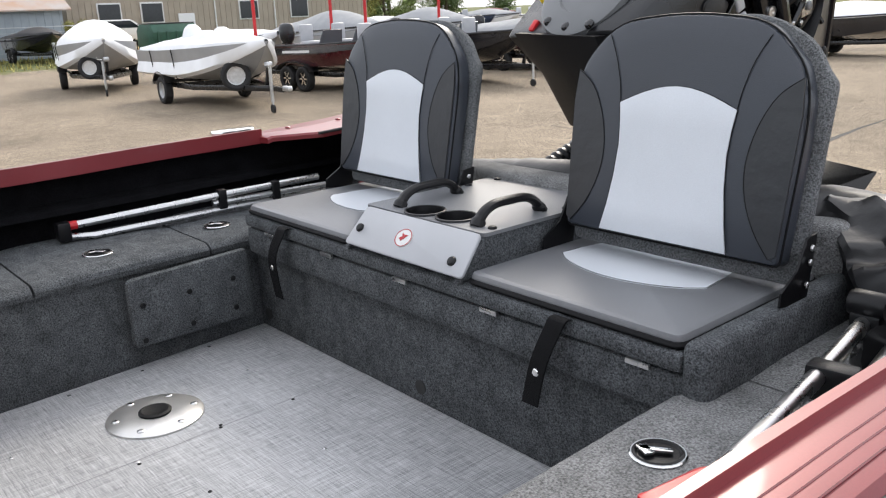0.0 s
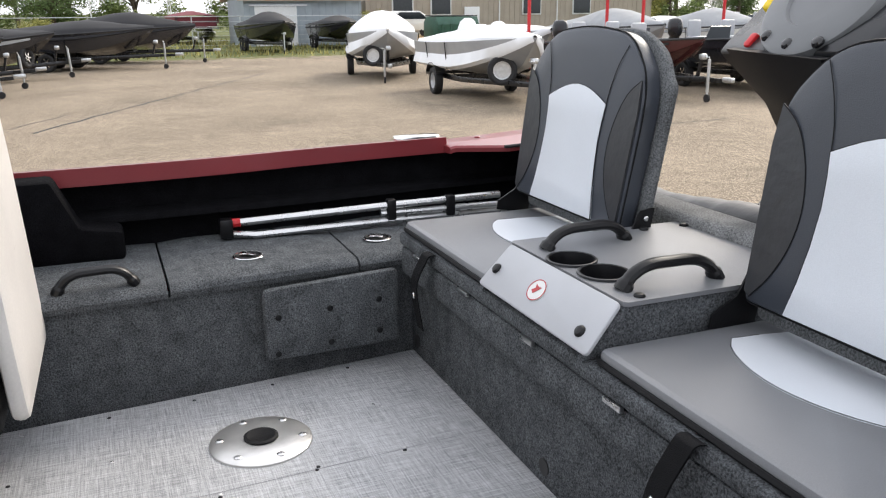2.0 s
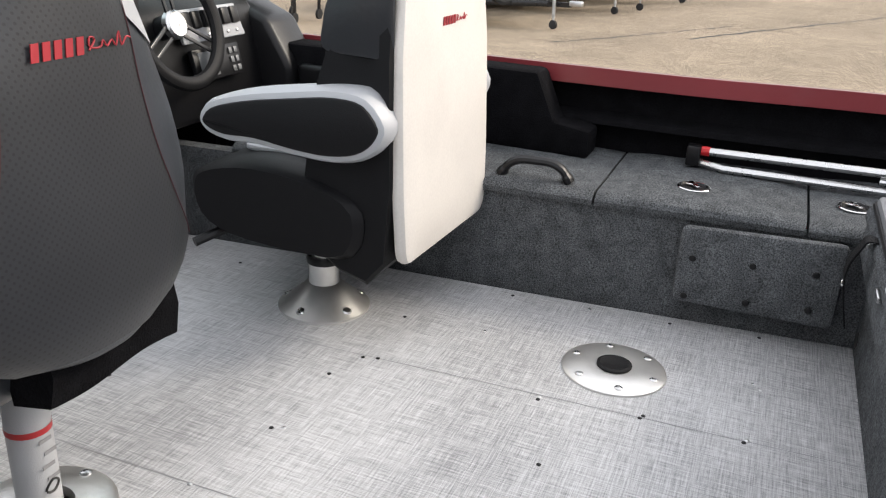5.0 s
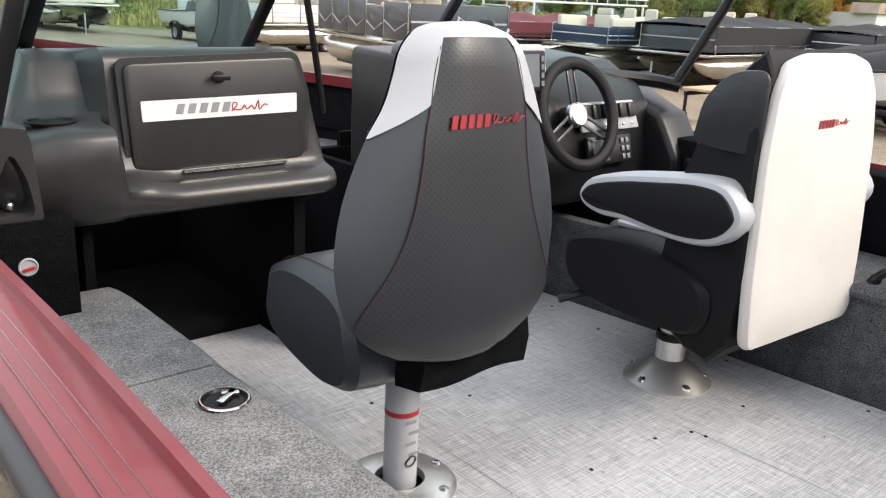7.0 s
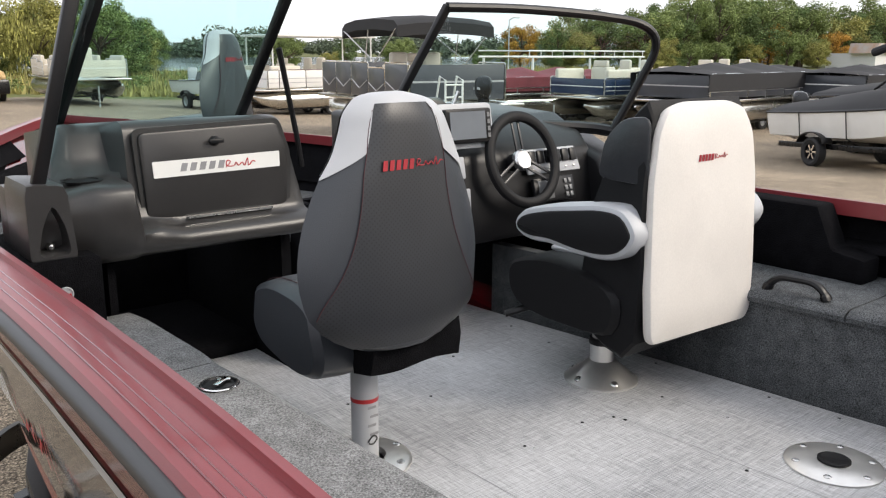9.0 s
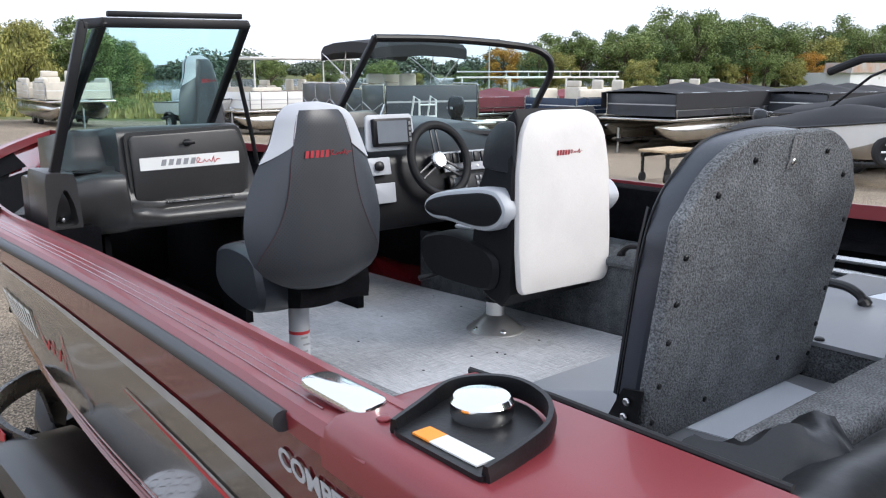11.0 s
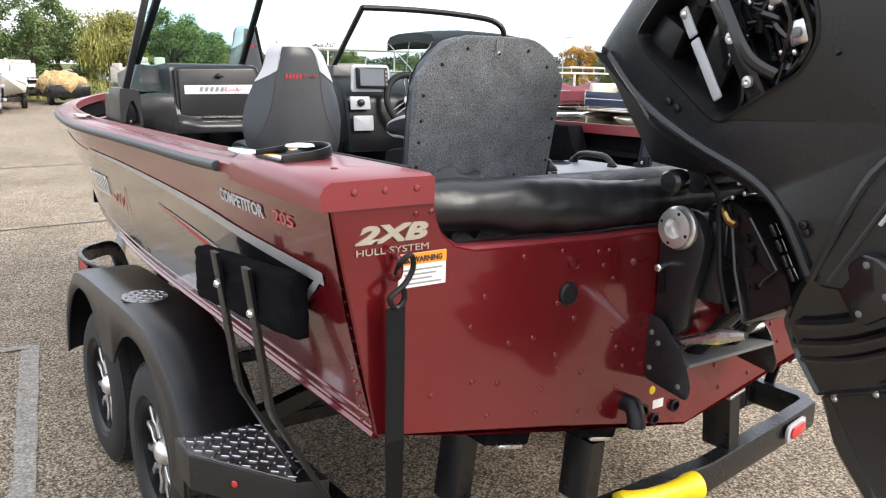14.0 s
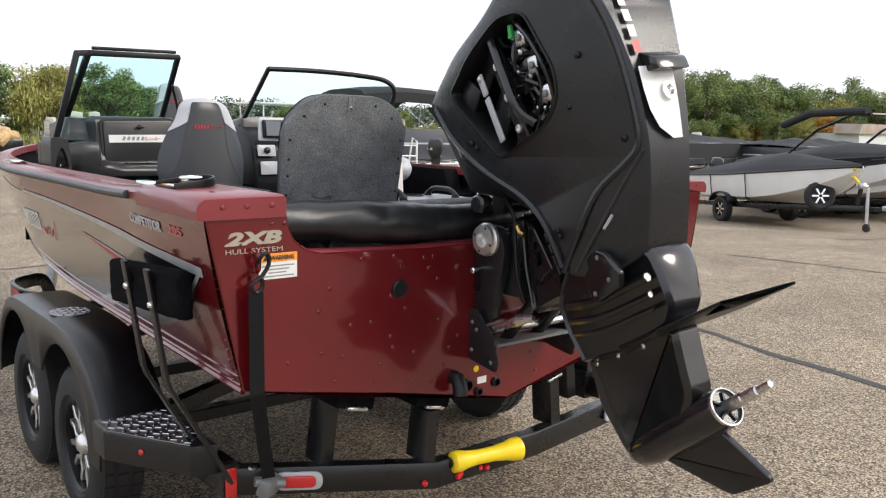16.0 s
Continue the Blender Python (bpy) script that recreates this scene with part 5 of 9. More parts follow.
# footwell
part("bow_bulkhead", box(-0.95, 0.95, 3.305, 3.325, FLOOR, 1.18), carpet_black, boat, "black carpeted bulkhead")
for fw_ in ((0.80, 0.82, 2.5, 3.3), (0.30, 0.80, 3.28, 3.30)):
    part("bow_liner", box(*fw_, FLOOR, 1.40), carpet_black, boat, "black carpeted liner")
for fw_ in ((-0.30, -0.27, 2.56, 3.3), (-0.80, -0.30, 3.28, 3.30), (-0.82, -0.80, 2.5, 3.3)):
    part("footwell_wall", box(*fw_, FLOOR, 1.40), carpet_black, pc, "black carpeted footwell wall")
part("footwell_step", box(-0.80, -0.30, 2.75, 3.28, FLOOR, 1.03, 0.004), carpet_black, pc)

# ---- helm console ----
hc = thing("helm_console", (0.55, 2.7, FLOOR), "black helm console with steering wheel, display and switch panel", "boat console")
part("console_body", prism([(2.40, 1.30), (3.0, 1.30), (3.0, 1.72), (2.62, 1.70), (2.49, 1.635), (2.44, 1.58), (2.40, 1.38)], frame_m((0.15, 0, 0), (0, 1, 0), (0, 0, 1)), 0.78, 0.02, 3), plastic_dark, hc, "black moulded dash")
part("console_wing", prism([(2.30, 1.275), (3.0, 1.275), (3.0, 1.63), (2.55, 1.62), (2.38, 1.55), (2.30, 1.42)], frame_m((0.90, 0, 0), (0, 1, 0), (0, 0, 1)), 0.16, 0.02, 3), plastic_dark, hc)
part("console_base", merged(box(0.14, 0.17, 2.45, 3.3, FLOOR, 1.35), box(0.14, 0.95, 3.26, 3.30, FLOOR, 1.35), box(0.92, 0.95, 2.45, 3.3, FLOOR, 1.35)), carpet_black, hc, "black carpeted base")
hump = part("display_hood", prism(rounded([(0.165, 1.60), (0.175, 1.755), (0.385, 1.765), (0.445, 1.70), (0.45, 1.60)], 0.03), frame_m((0, 2.62, 0), (1, 0, 0), (0, 0.12, 1)), 0.185, 0.012, 2), plastic, hc, "moulded display hood")
dm = frame_m((0.30, 2.438, 1.69), (1, 0, 0), (0, 0.12, 1))
part("bezel", cushion(rounded([(-0.125, -0.072), (0.125, -0.072), (0.115, 0.072), (-0.115, 0.072)], 0.02), dm, 0.012, 0.005), vinyl_mid, hump, "silver-grey bezel")
disp = part("display", cushion(rounded([(-0.095, -0.055), (0.095, -0.055), (0.095, 0.055), (-0.095, 0.055)], 0.008), dm @ Matrix.Translation((0, 0, 0.012)), 0.020, 0.004), plastic_dark, hump, "chartplotter display, switched off")
part("screen", prism([(-0.078, -0.042), (0.070, -0.042), (0.070, 0.045), (-0.078, 0.045)], dm @ Matrix.Translation((0, 0, 0.0322)), 0.001), screen_mat, disp)
for k in range(4):
    part("button", prism([(0.077, -0.04 + 0.022 * k), (0.088, -0.04 + 0.022 * k), (0.088, -0.026 + 0.022 * k), (0.077, -0.026 + 0.022 * k)], dm @ Matrix.Translation((0, 0, 0.0322)), 0.002), motor_grey, disp)
sm = frame_m((0.70, 2.425, 1.55), (1, 0, 0.0), (0, 0.3, 1))
sw = part("switch_panel", cushion(rounded([(-0.13, -0.042), (0.135, -0.042), (0.12, 0.045), (-0.13, 0.045)], 0.006), sm, 0.010, 0.003), vinyl_mid, hc, "silver switch panel")
for k in range(6):
    part("switch", obox(sm @ Matrix.Translation((-0.105 + 0.041 * k, 0.015, 0.014)), 0.032, 0.045, 0.012, 0.004), plastic_dark, sw)
    part("switch_light", dot(sm @ Vector((-0.105 + 0.041 * k, -0.026, 0.0102)), sm.to_3x3() @ Vector((0, 0, 1)), 0.005, 0.004, 8), brushed, sw)
rd = part("radio", obox(sm @ Matrix.Translation((-0.015, -0.10, 0.004)), 0.20, 0.085, 0.016, 0.004), plastic_dark, hc, "black radio")
for k in range(3):
    for j in range(2):
        part("button", obox(sm @ Matrix.Translation((0.04 + 0.022 * j, -0.125 + 0.024 * k, 0.014)), 0.014, 0.016, 0.004, 0.001), motor_grey, rd)
part("radio_face", obox(sm @ Matrix.Translation((-0.06, -0.10, 0.0125)), 0.07, 0.065, 0.003, 0.001), motor_grey, rd)
km = frame_m((0.225, 2.415, 1.56), (1, 0, 0), (0, 0.2, 1))
kp = part("key_panel", cushion(rounded([(-0.06, -0.035), (0.06, -0.035), (0.06, 0.035), (-0.06, 0.035)], 0.006), km, 0.008, 0.003), vinyl_mid, hc, "silver key switch plate")
part("key_switch", lathe([(0.020, 0), (0.020, 0.012), (0.012, 0.016), (0, 0.017)], km @ Matrix.Translation((0, 0, 0.008)), 16), plastic_dark, kp)
part("lower_panel", cushion(rounded([(-0.06, -0.04), (0.06, -0.04), (0.06, 0.04), (-0.06, 0.04)], 0.006), frame_m((0.235, 2.395, 1.455), (1, 0, 0), (0, 0.1, 1)), 0.008, 0.003), vinyl_mid, hc)
whl = thing("steering_wheel", (0.54, 2.42, 1.56), "black sport steering wheel with three spokes and a chrome hub", "steering wheel")
wm = frame_m((0.525, 2.405, 1.565), (1, 0, 0), (0, 0.32, 1))
R = 0.148
part("rim", loft([[wm @ Vector(((R + 0.019 * math.cos(b)) * math.cos(a), (R + 0.019 * math.cos(b)) * math.sin(a), 0.02 + 0.015 * math.sin(b))) for b in [2 * math.pi * k / 10 for k in range(10)]] for a in [2 * math.pi * k / 40 for k in range(41)]], caps=False), vinyl_black, whl, "black wrapped rim")
for a in (90, 210, 330):
    ca, sa = math.cos(radians(a)), math.sin(radians(a))
    sp = merged(*[obox(wm @ pose(ca * 0.09 - sa * o, sa * 0.09 + ca * o, 0.012, 0, 0, a), 0.13, 0.010, 0.006, 0.002) for o in (-0.014, 0.014)])
    part("spoke", sp, motor_black, whl)
part("hub", lathe([(0.036, 0.004), (0.036, 0.018), (0.030, 0.024), (0.018, 0.022), (0.0, 0.026)], wm, 26), brushed, whl, "chrome hub")
part("column", tube([wm @ Vector((0, 0, 0.01)), wm @ Vector((0, 0, -0.12))], 0.03, 12), plastic_dark, whl)
thr = thing("throttle_lever", (0.97, 2.25, 1.28), "black throttle control on the starboard side", "throttle")
part("housing", box(0.93, 0.99, 2.12, 2.30, 1.275, 1.43, 0.02, 3), plastic_dark, thr)
part("lever", tube([(0.935, 2.22, 1.38), (0.925, 2.16, 1.45), (0.92, 2.12, 1.50)], 0.014, 8), plastic_dark, thr)
part("grip", obox(Matrix.Translation((0.90, 2.11, 1.515)) @ pose(0, 0, 0, 20, 0, 0), 0.09, 0.04, 0.035, 0.012, 3), motor_grey, thr)

# ---- windshields ----
wsp = thing("windshield", (-0.6, 2.5, 1.75), "teal-tinted port windshield in a black frame", "windshield", "windshields")


def bar(a, b, w, d, parent, name="frame_bar", mt=None):
    a, b = Vector(a), Vector(b)
    dd = b - a
    m = frame_m((a + b) / 2, dd, Vector((0, -1, 0.01)))
    return part(name, obox(m, dd.length + w * 0.5, d, w, 0.004), mt or plastic_dark, parent)


P_TL, P_TR, P_BR, P_BL = Vector((-0.80, 2.42, 2.075)), Vector((-0.31, 2.43, 2.085)), Vector((-0.24, 2.92, 1.71)), Vector((-0.80, 2.92, 1.71))
O_T, O_B = Vector((-0.875, 2.36, 2.065)), Vector((-0.988, 2.40, 1.61))
for a, b, w in ((P_TL, P_TR, 0.03), (P_TR, P_BR, 0.028), (P_BL, P_TL, 0.034), (P_BR, P_BL, 0.016), (O_B, O_T, 0.03), (O_T, P_TL, 0.03), (P_TL + Vector((0.03, 0.02, 0.028)), P_TR + Vector((-0.01, 0.02, 0.028)), 0.018)):
    bar(a, b, w, 0.022, wsp)


def pane(a, b, c, d, parent, mt=glass):
    bm = bmesh.new()
    n = (Vector(b) - Vector(a)).cross(Vector(d) - Vector(a)).normalized() * 0.0025
    lo = [bm.verts.new(Vector(p) - n) for p in (a, b, c, d)]
    up = [bm.verts.new(Vector(p) + n) for p in (a, b, c, d)]
    bm.faces.new(lo[::-1])
    bm.faces.new(up)
    for i in range(4):
        j = (i + 1) % 4
        bm.faces.new((lo[i], lo[j], up[j], up[i]))
    o = part("pane", bm, mt, parent, "teal-tinted glass", sharp=0)
    o.visible_shadow = False
    return o


pane(P_TL, P_TR, P_BR, P_BL, wsp)
pane(O_T, P_TL, P_BL, O_B, wsp)
part("stay", tube([(-0.335, 2.46, 1.93), (-0.27, 2.50, 1.70), (-0.255, 2.50, 1.60)], 0.008, 8), plastic_dark, wsp, "black prop rod")
wss = thing("windshield", (0.7, 2.45, 1.65), "teal-tinted starboard windshield in a black curved frame", "windshield", "windshields")
S_TL, S_BL = Vector((0.30, 2.52, 2.06)), Vector((0.165, 2.70, 1.66))
rail = curve([S_TL, (0.60, 2.47, 2.062), (0.90, 2.39, 2.045), (1.06, 2.33, 2.015), (1.115, 2.315, 1.94), (1.09, 2.37, 1.80), (1.04, 2.43, 1.64)], 6)
part("frame_bar", tube(rail, 0.016, 10), plastic_dark, wss, "black curved frame")
bar(S_BL, S_TL, 0.026, 0.022, wss)
part("frame_bar", tube(curve([S_BL, (0.45, 2.68, 1.67), (0.75, 2.60, 1.66), (0.98, 2.50, 1.645), (1.05, 2.42, 1.63)], 5), 0.022, 8), plastic_dark, wss)
bm = bmesh.new()
top = rail[:36]
vs_t = [bm.verts.new(p) for p in top]
bot = curve([S_BL, (0.45, 2.68, 1.67), (0.75, 2.60, 1.66), (0.98, 2.50, 1.645), (1.04, 2.43, 1.64)], 9)[:36]
vs_b = [bm.verts.new(p) for p in bot]
for i in range(min(len(vs_t), len(vs_b)) - 1):
    bm.faces.new((vs_t[i], vs_t[i + 1], vs_b[i + 1], vs_b[i]))
o = part("pane", bm, glass, wss, "teal-tinted glass")
o.visible_shadow = False
part("stay", tube([(0.30, 2.46, 1.80), (0.245, 2.50, 1.62)], 0.006, 8), brushed, wss)
# bow deck behind the consoles
part("bow_deck", prism([(-0.95, 3.3), (0.95, 3.3), (0.72, 4.4), (0.36, 5.3), (0.0, 5.85), (-0.36, 5.3), (-0.72, 4.4)], Matrix.Translation((0, 0, 1.18)), 0.03), carpet, boat, "grey carpeted bow deck")
for s in (-1, 1):
    part("bow_pocket", loft([[side_pt(y, 1.26, -0.05, s), side_pt(y, ZS(y) - 0.02, -0.05, s)] for y in [2.5 + 1.9 * i / 16 for i in range(17)]], closed=False), carpet_black, boat, "dark mesh bow pocket")

# ---- captain's chairs ----


def pedestal(st, x, y, top, collar=False):
    if collar:
        part("base_plate", lathe([(0.108, 0), (0.108, 0.006), (0.085, 0.022), (0.055, 0.048), (0.040, 0.06), (0.036, 0.062)], Matrix.Translation((x, y, FLOOR)), 30), cast_alu, st, "flared cast aluminium base")
        part("post", tube([(x, y, FLOOR + 0.05), (x, y, FLOOR + 0.125)], 0.036, 20), cast_alu, st)
        part("collar", lathe([(0.040, 0), (0.041, 0.012), (0.038, 0.018)], Matrix.Translation((x, y, FLOOR + 0.112)), 20), plastic_dark, st, "black locking collar")
        part("post", tube([(x, y, FLOOR + 0.12), (x, y, top)], 0.031, 20), cast_alu, st)
        for k in range(5):
            a = 2 * math.pi * k / 5 + 0.5
            part("bolt", dot((x + 0.088 * math.cos(a), y + 0.088 * math.sin(a), FLOOR + 0.016), (math.cos(a) * 0.4, math.sin(a) * 0.4, 1), 0.012, 0.006, 10), brushed, st)
    else:
        part("base_plate", lathe([(0.11, 0), (0.11, 0.005), (0.10, 0.012), (0.048, 0.016), (0.046, 0.0)], Matrix.Translation((x, y, FLOOR)), 30), cast_alu, st, "aluminium floor plate")
        part("post", tube([(x, y, FLOOR), (x, y, top)], 0.032, 22), vinyl_mid, st, "light grey post")
        band = part("post_label", lathe([(0.0326, 0.155), (0.0326, 0.165)], Matrix.Translation((x, y, FLOOR)), 22, caps=False), red_decal, st)
        for k in range(4):
            part("label_bar", obox(Matrix.Translation((x - 0.002 + 0.006 * (k % 2), y - 0.0325, FLOOR + 0.145 - 0.022 * k)), 0.022, 0.001, 0.006), grey_ink, st)
        part("mark", tube(curve([(x - 0.012, y - 0.031, FLOOR + 0.06), (x, y - 0.0335, FLOOR + 0.075), (x + 0.012, y - 0.031, FLOOR + 0.065), (x, y - 0.0335, FLOOR + 0.055)], 4, True), 0.002, 5), ink, st)
        for k in range(6):
            a = 2 * math.pi * k / 6
            part("bolt", dot((x + 0.09 * math.cos(a), y + 0.09 * math.sin(a), FLOOR + 0.012), (0, 0, 1), 0.010, 0.004, 10), brushed, st)


def marks(m, k, parent):
    """The embroidered maker's mark as five slanted bars and a flourish, in the xy of m."""
    for i in range(5):
        part("embroidery", prism([(k * (0.017 * i), 0), (k * (0.017 * i + 0.004), k * 0.021), (k * (0.017 * i + 0.015), k * 0.021), (k * (0.017 * i + 0.011), 0)], m, 0.0012), thread_dark, parent)
    scroll(m @ Matrix.Translation((0.088 * k, 0.0, 0.001)), k * 0.95, 0.0013 * k, "embroidery", thread_red, parent)


thread_dark = mat("thread_dark_red", (0.30, 0.016, 0.024), 0.7)
thread_seam = mat("thread_seam", (0.06, 0.014, 0.018), 0.7)

ch = thing("captain_chair", (-0.44, 1.90, FLOOR), "charcoal passenger boat chair with silver headrest on a grey post", "boat chair", "captain chairs")
pedestal(ch, -0.452, 1.905, 1.225)
cm = frame_m((-0.455, 1.575, 0), (1, 0, 0), (0, 0.10, 1))
vinyl_chair = mat("vinyl_slate", (0.030, 0.034, 0.041), 0.38, vary=0.08, scale=4, fine=0.06, fine_scale=500, bump=0.12, bump_scale=450)
# the backrest is one smooth shell: half-widths to port and starboard by height, bulging aft
BACK_L = [(1.332, 0.085), (1.345, 0.125), (1.37, 0.168), (1.41, 0.212), (1.46, 0.230), (1.52, 0.235), (1.60, 0.217), (1.68, 0.178), (1.735, 0.138), (1.78, 0.118), (1.815, 0.105), (1.838, 0.085), (1.850, 0.065), (1.856, 0.03)]
BACK_R = [(1.332, 0.075), (1.345, 0.115), (1.37, 0.17), (1.41, 0.203), (1.46, 0.212), (1.52, 0.220), (1.60, 0.212), (1.68, 0.190), (1.735, 0.172), (1.78, 0.155), (1.815, 0.138), (1.838, 0.110), (1.850, 0.07), (1.856, 0.03)]


def back_pt(u, z, off=0.0, aft=True):
    """A place on the backrest: u from -1 (port) to 1 across, z its height."""
    w = smooth_table(BACK_L, z) if u < 0 else smooth_table(BACK_R, z)
    k = 1 - max(0, (z - 1.80) / 0.07) ** 2 * 0.7 - max(0, (1.39 - z) / 0.07) ** 2 * 0.5
    d = (-0.045 + k * 0.056 * (1 - abs(u) ** 2.8) + off) if aft else (-0.045 - k * 0.05 * (1 - abs(u) ** 4) - off)
    return cm @ Vector((u * (w + off * abs(u) ** 3), z, d))


def back_patch(lo, hi, z0, z1, off, n=22, m=14, aft=True):
    return loft([[back_pt(lo(z) + (hi(z) - lo(z)) * k / m, z, off, aft) for k in range(m + 1)] for z in [z0 + (z1 - z0) * i / n for i in range(n + 1)]], closed=False)


BZ = [1.332, 1.338, 1.35, 1.37] + [1.39 + 0.03 * k for k in range(14)] + [1.80, 1.82, 1.835, 1.846, 1.853, 1.856]
US = [math.sin(math.pi * (k / 18 - 0.5)) for k in range(19)]
bk = part("backrest", loft([[back_pt(u, z) for u in US] + [back_pt(u, z, 0, False) for u in reversed(US[1:-1])] for z in BZ]), vinyl_chair, ch, "charcoal vinyl backrest", 60)
def perforated_mat():
    """Charcoal vinyl with rows of small pin holes."""
    m = mat("vinyl_perforated", (0.023, 0.0245, 0.028), 0.36, vary=0.1, scale=5)
    n, l = m.node_tree.nodes, m.node_tree.links
    b = n["Principled BSDF"]
    tc, mp, vo, hole = n.new("ShaderNodeTexCoord"), n.new("ShaderNodeMapping"), n.new("ShaderNodeTexVoronoi"), n.new("ShaderNodeMapRange")
    mp.inputs["Rotation"].default_value = (0, radians(45), 0)
    mp.inputs["Scale"].default_value = (135, 0.001, 135)
    vo.inputs["Scale"].default_value = 1.0
    vo.inputs["Randomness"].default_value = 0.0
    hole.inputs[1].default_value, hole.inputs[2].default_value = 0.14, 0.30
    l.new(tc.outputs["Object"], mp.inputs[0])
    l.new(mp.outputs[0], vo.inputs["Vector"])
    l.new(vo.outputs["Distance"], hole.inputs[0])
    dark, mx = n.new("ShaderNodeMapRange"), n.new("ShaderNodeMixRGB")
    dark.inputs[3].default_value, dark.inputs[4].default_value = 0.62, 1.08
    l.new(hole.outputs[0], dark.inputs[0])
    mx.blend_type, mx.inputs[0].default_value = "MULTIPLY", 1
    l.new(b.inputs["Base Color"].links[0].from_socket, mx.inputs[1])
    l.new(dark.outputs[0], mx.inputs[2])
    l.new(mx.outputs[0], b.inputs["Base Color"])
    bp = n.new("ShaderNodeBump")
    bp.inputs["Strength"].default_value, bp.inputs["Distance"].default_value = 0.07, 0.002
    l.new(hole.outputs[0], bp.inputs["Height"])
    l.new(bp.outputs[0], b.inputs["Normal"])
    return m


perforated = perforated_mat()
SEAM = [(1.34, -0.99), (1.40, -0.99), (1.44, -0.88), (1.50, -0.68), (1.57, -0.56), (1.65, -0.54), (1.72, -0.60), (1.78, -0.64), (1.835, -0.60)]
left = lambda z: smooth_table(SEAM, z)
part("back_panel", back_patch(left, lambda z: -left(z), 1.345, 1.832, 0.0022), perforated, bk, "perforated charcoal panel", 60)
for s in (-1, 1):
    rim = lambda z: s * -1.0
    edge = lambda z: s * lerp_table([(1.69, -1.0), (1.735, -0.62), (1.832, -0.60)], z)
    part("headrest_panel", back_patch(rim, edge, 1.692, 1.832, 0.003), vinyl_mid, bk, "silver vinyl headrest side", 60)
    part("seam", tube([back_pt(s * left(z), z, 0.003) for z in [1.42 + 0.02 * k for k in range(21)]], 0.0008, 5), thread_seam, bk)
part("headrest_panel", back_patch(lambda z: -1.0, lambda z: 1.0, 1.832, 1.8555, 0.003, 6), vinyl_mid, bk, "silver vinyl headrest top", 60)
part("headrest_panel", back_patch(lambda z: -1.0, lambda z: 1.0, 1.70, 1.8555, 0.003, 10, 14, False), vinyl_mid, bk, "silver vinyl headrest front", 60)
marks(cm @ Matrix.Translation((-0.06, 1.700, 0.0135)), 0.95, bk)
# seat pad, side shapes and a flap under the back
pad = [(1.80, 1.31), (1.815, 1.25), (1.89, 1.228), (2.0, 1.24), (2.10, 1.265), (2.145, 1.31), (2.13, 1.36), (2.05, 1.39), (1.93, 1.39), (1.845, 1.37)]
rings = []
for f, k in ((-0.20, 0.82), (-0.182, 0.95), (-0.13, 1.0), (0.13, 1.0), (0.182, 0.95), (0.20, 0.82)):
    rings.append([Vector((-0.43 + f * 0.95, 1.95 + (p.x - 1.94) * k * 0.93, 1.315 + (p.y - 1.315) * k + (0.03 if abs(f) > 0.12 and p.y > 1.35 else 0))) for p in curve([(a, b, 0) for a, b in pad], 3, True)])
sp = part("seat", loft(rings), vinyl_chair, ch, "charcoal vinyl seat")
part("seat_panel", cushion(rounded([(-0.10, -0.12), (0.10, -0.12), (0.10, 0.12), (-0.10, 0.12)], 0.03), Matrix.Translation((-0.44, 1.94, 1.385)), 0.012, 0.004), vinyl_mid, sp, "silver seat panel")
for f in (-0.135, 0.135):
    part("seam", tube(curve([Vector((-0.44 + f, a, b)) for a, b in ((2.142, 1.30), (2.135, 1.385), (2.05, 1.42), (1.92, 1.42), (1.82, 1.395))], 4), 0.0008, 5), thread_seam, sp)
part("back_flap", loft([[Vector((x, 1.765, 1.40)), Vector((x, 1.745 + 0.003 * math.sin(x * 60), 1.31)), Vector((x, 1.755, 1.262 + 0.004 * math.sin(x * 30))), Vector((x, 1.82, 1.25)), Vector((x, 1.83, 1.36))] for x in [-0.535 + 0.24 * i / 14 for i in range(15)]]), carpet_black, ch, "black flap under the backrest")

hs = thing("captain_chair", (0.40, 1.92, FLOOR), "helm boat chair with white vinyl back, black sides and padded armrests", "boat chair", "captain chairs")
pedestal(hs, 0.372, 1.887, 1.20, True)
hm = frame_m((0.452, 1.5575, 0), (1, -0.01, 0), (0, 0.055, 1))
wo = [(-0.228, 1.195), (0.215, 1.185), (0.243, 1.215), (0.252, 1.35), (0.248, 1.60), (0.225, 1.72), (0.175, 1.785), (0.10, 1.803), (-0.10, 1.805), (-0.175, 1.79), (-0.215, 1.73), (-0.238, 1.60), (-0.246, 1.35), (-0.240, 1.22)]
wsx = rounded([(a * 0.945 - 0.004, b) for a, b in wo], 0.025, 3)
part("back_cover", cushion(wsx, hm @ Matrix.Translation((0, 0, -0.016)), 0.032, 0.012, 0.006), vinyl_white, hs, "white vinyl back cover")
marks(hm @ Matrix.Translation((-0.055, 1.652, 0.0215)), 0.80, hs)
prof = [(1.655, 1.19), (1.80, 1.185), (1.84, 1.30), (1.83, 1.42), (1.80, 1.60), (1.785, 1.71), (1.735, 1.757), (1.665, 1.765)]
rings = []
for f, k in ((-0.243, 0.97), (-0.235, 1.0), (0.235, 1.0), (0.243, 0.97)):
    rings.append([Vector((0.452 + f * (1.0 if p.y < 1.6 else 0.93 if p.y < 1.73 else 0.84), 1.74 + (p.x - 1.74) * k, 1.50 + (p.y - 1.50) * k)) for p in curve([(a, b, 0) for a, b in prof], 3, True)])
part("backrest", loft(rings), vinyl_black, hs, "black backrest sides")
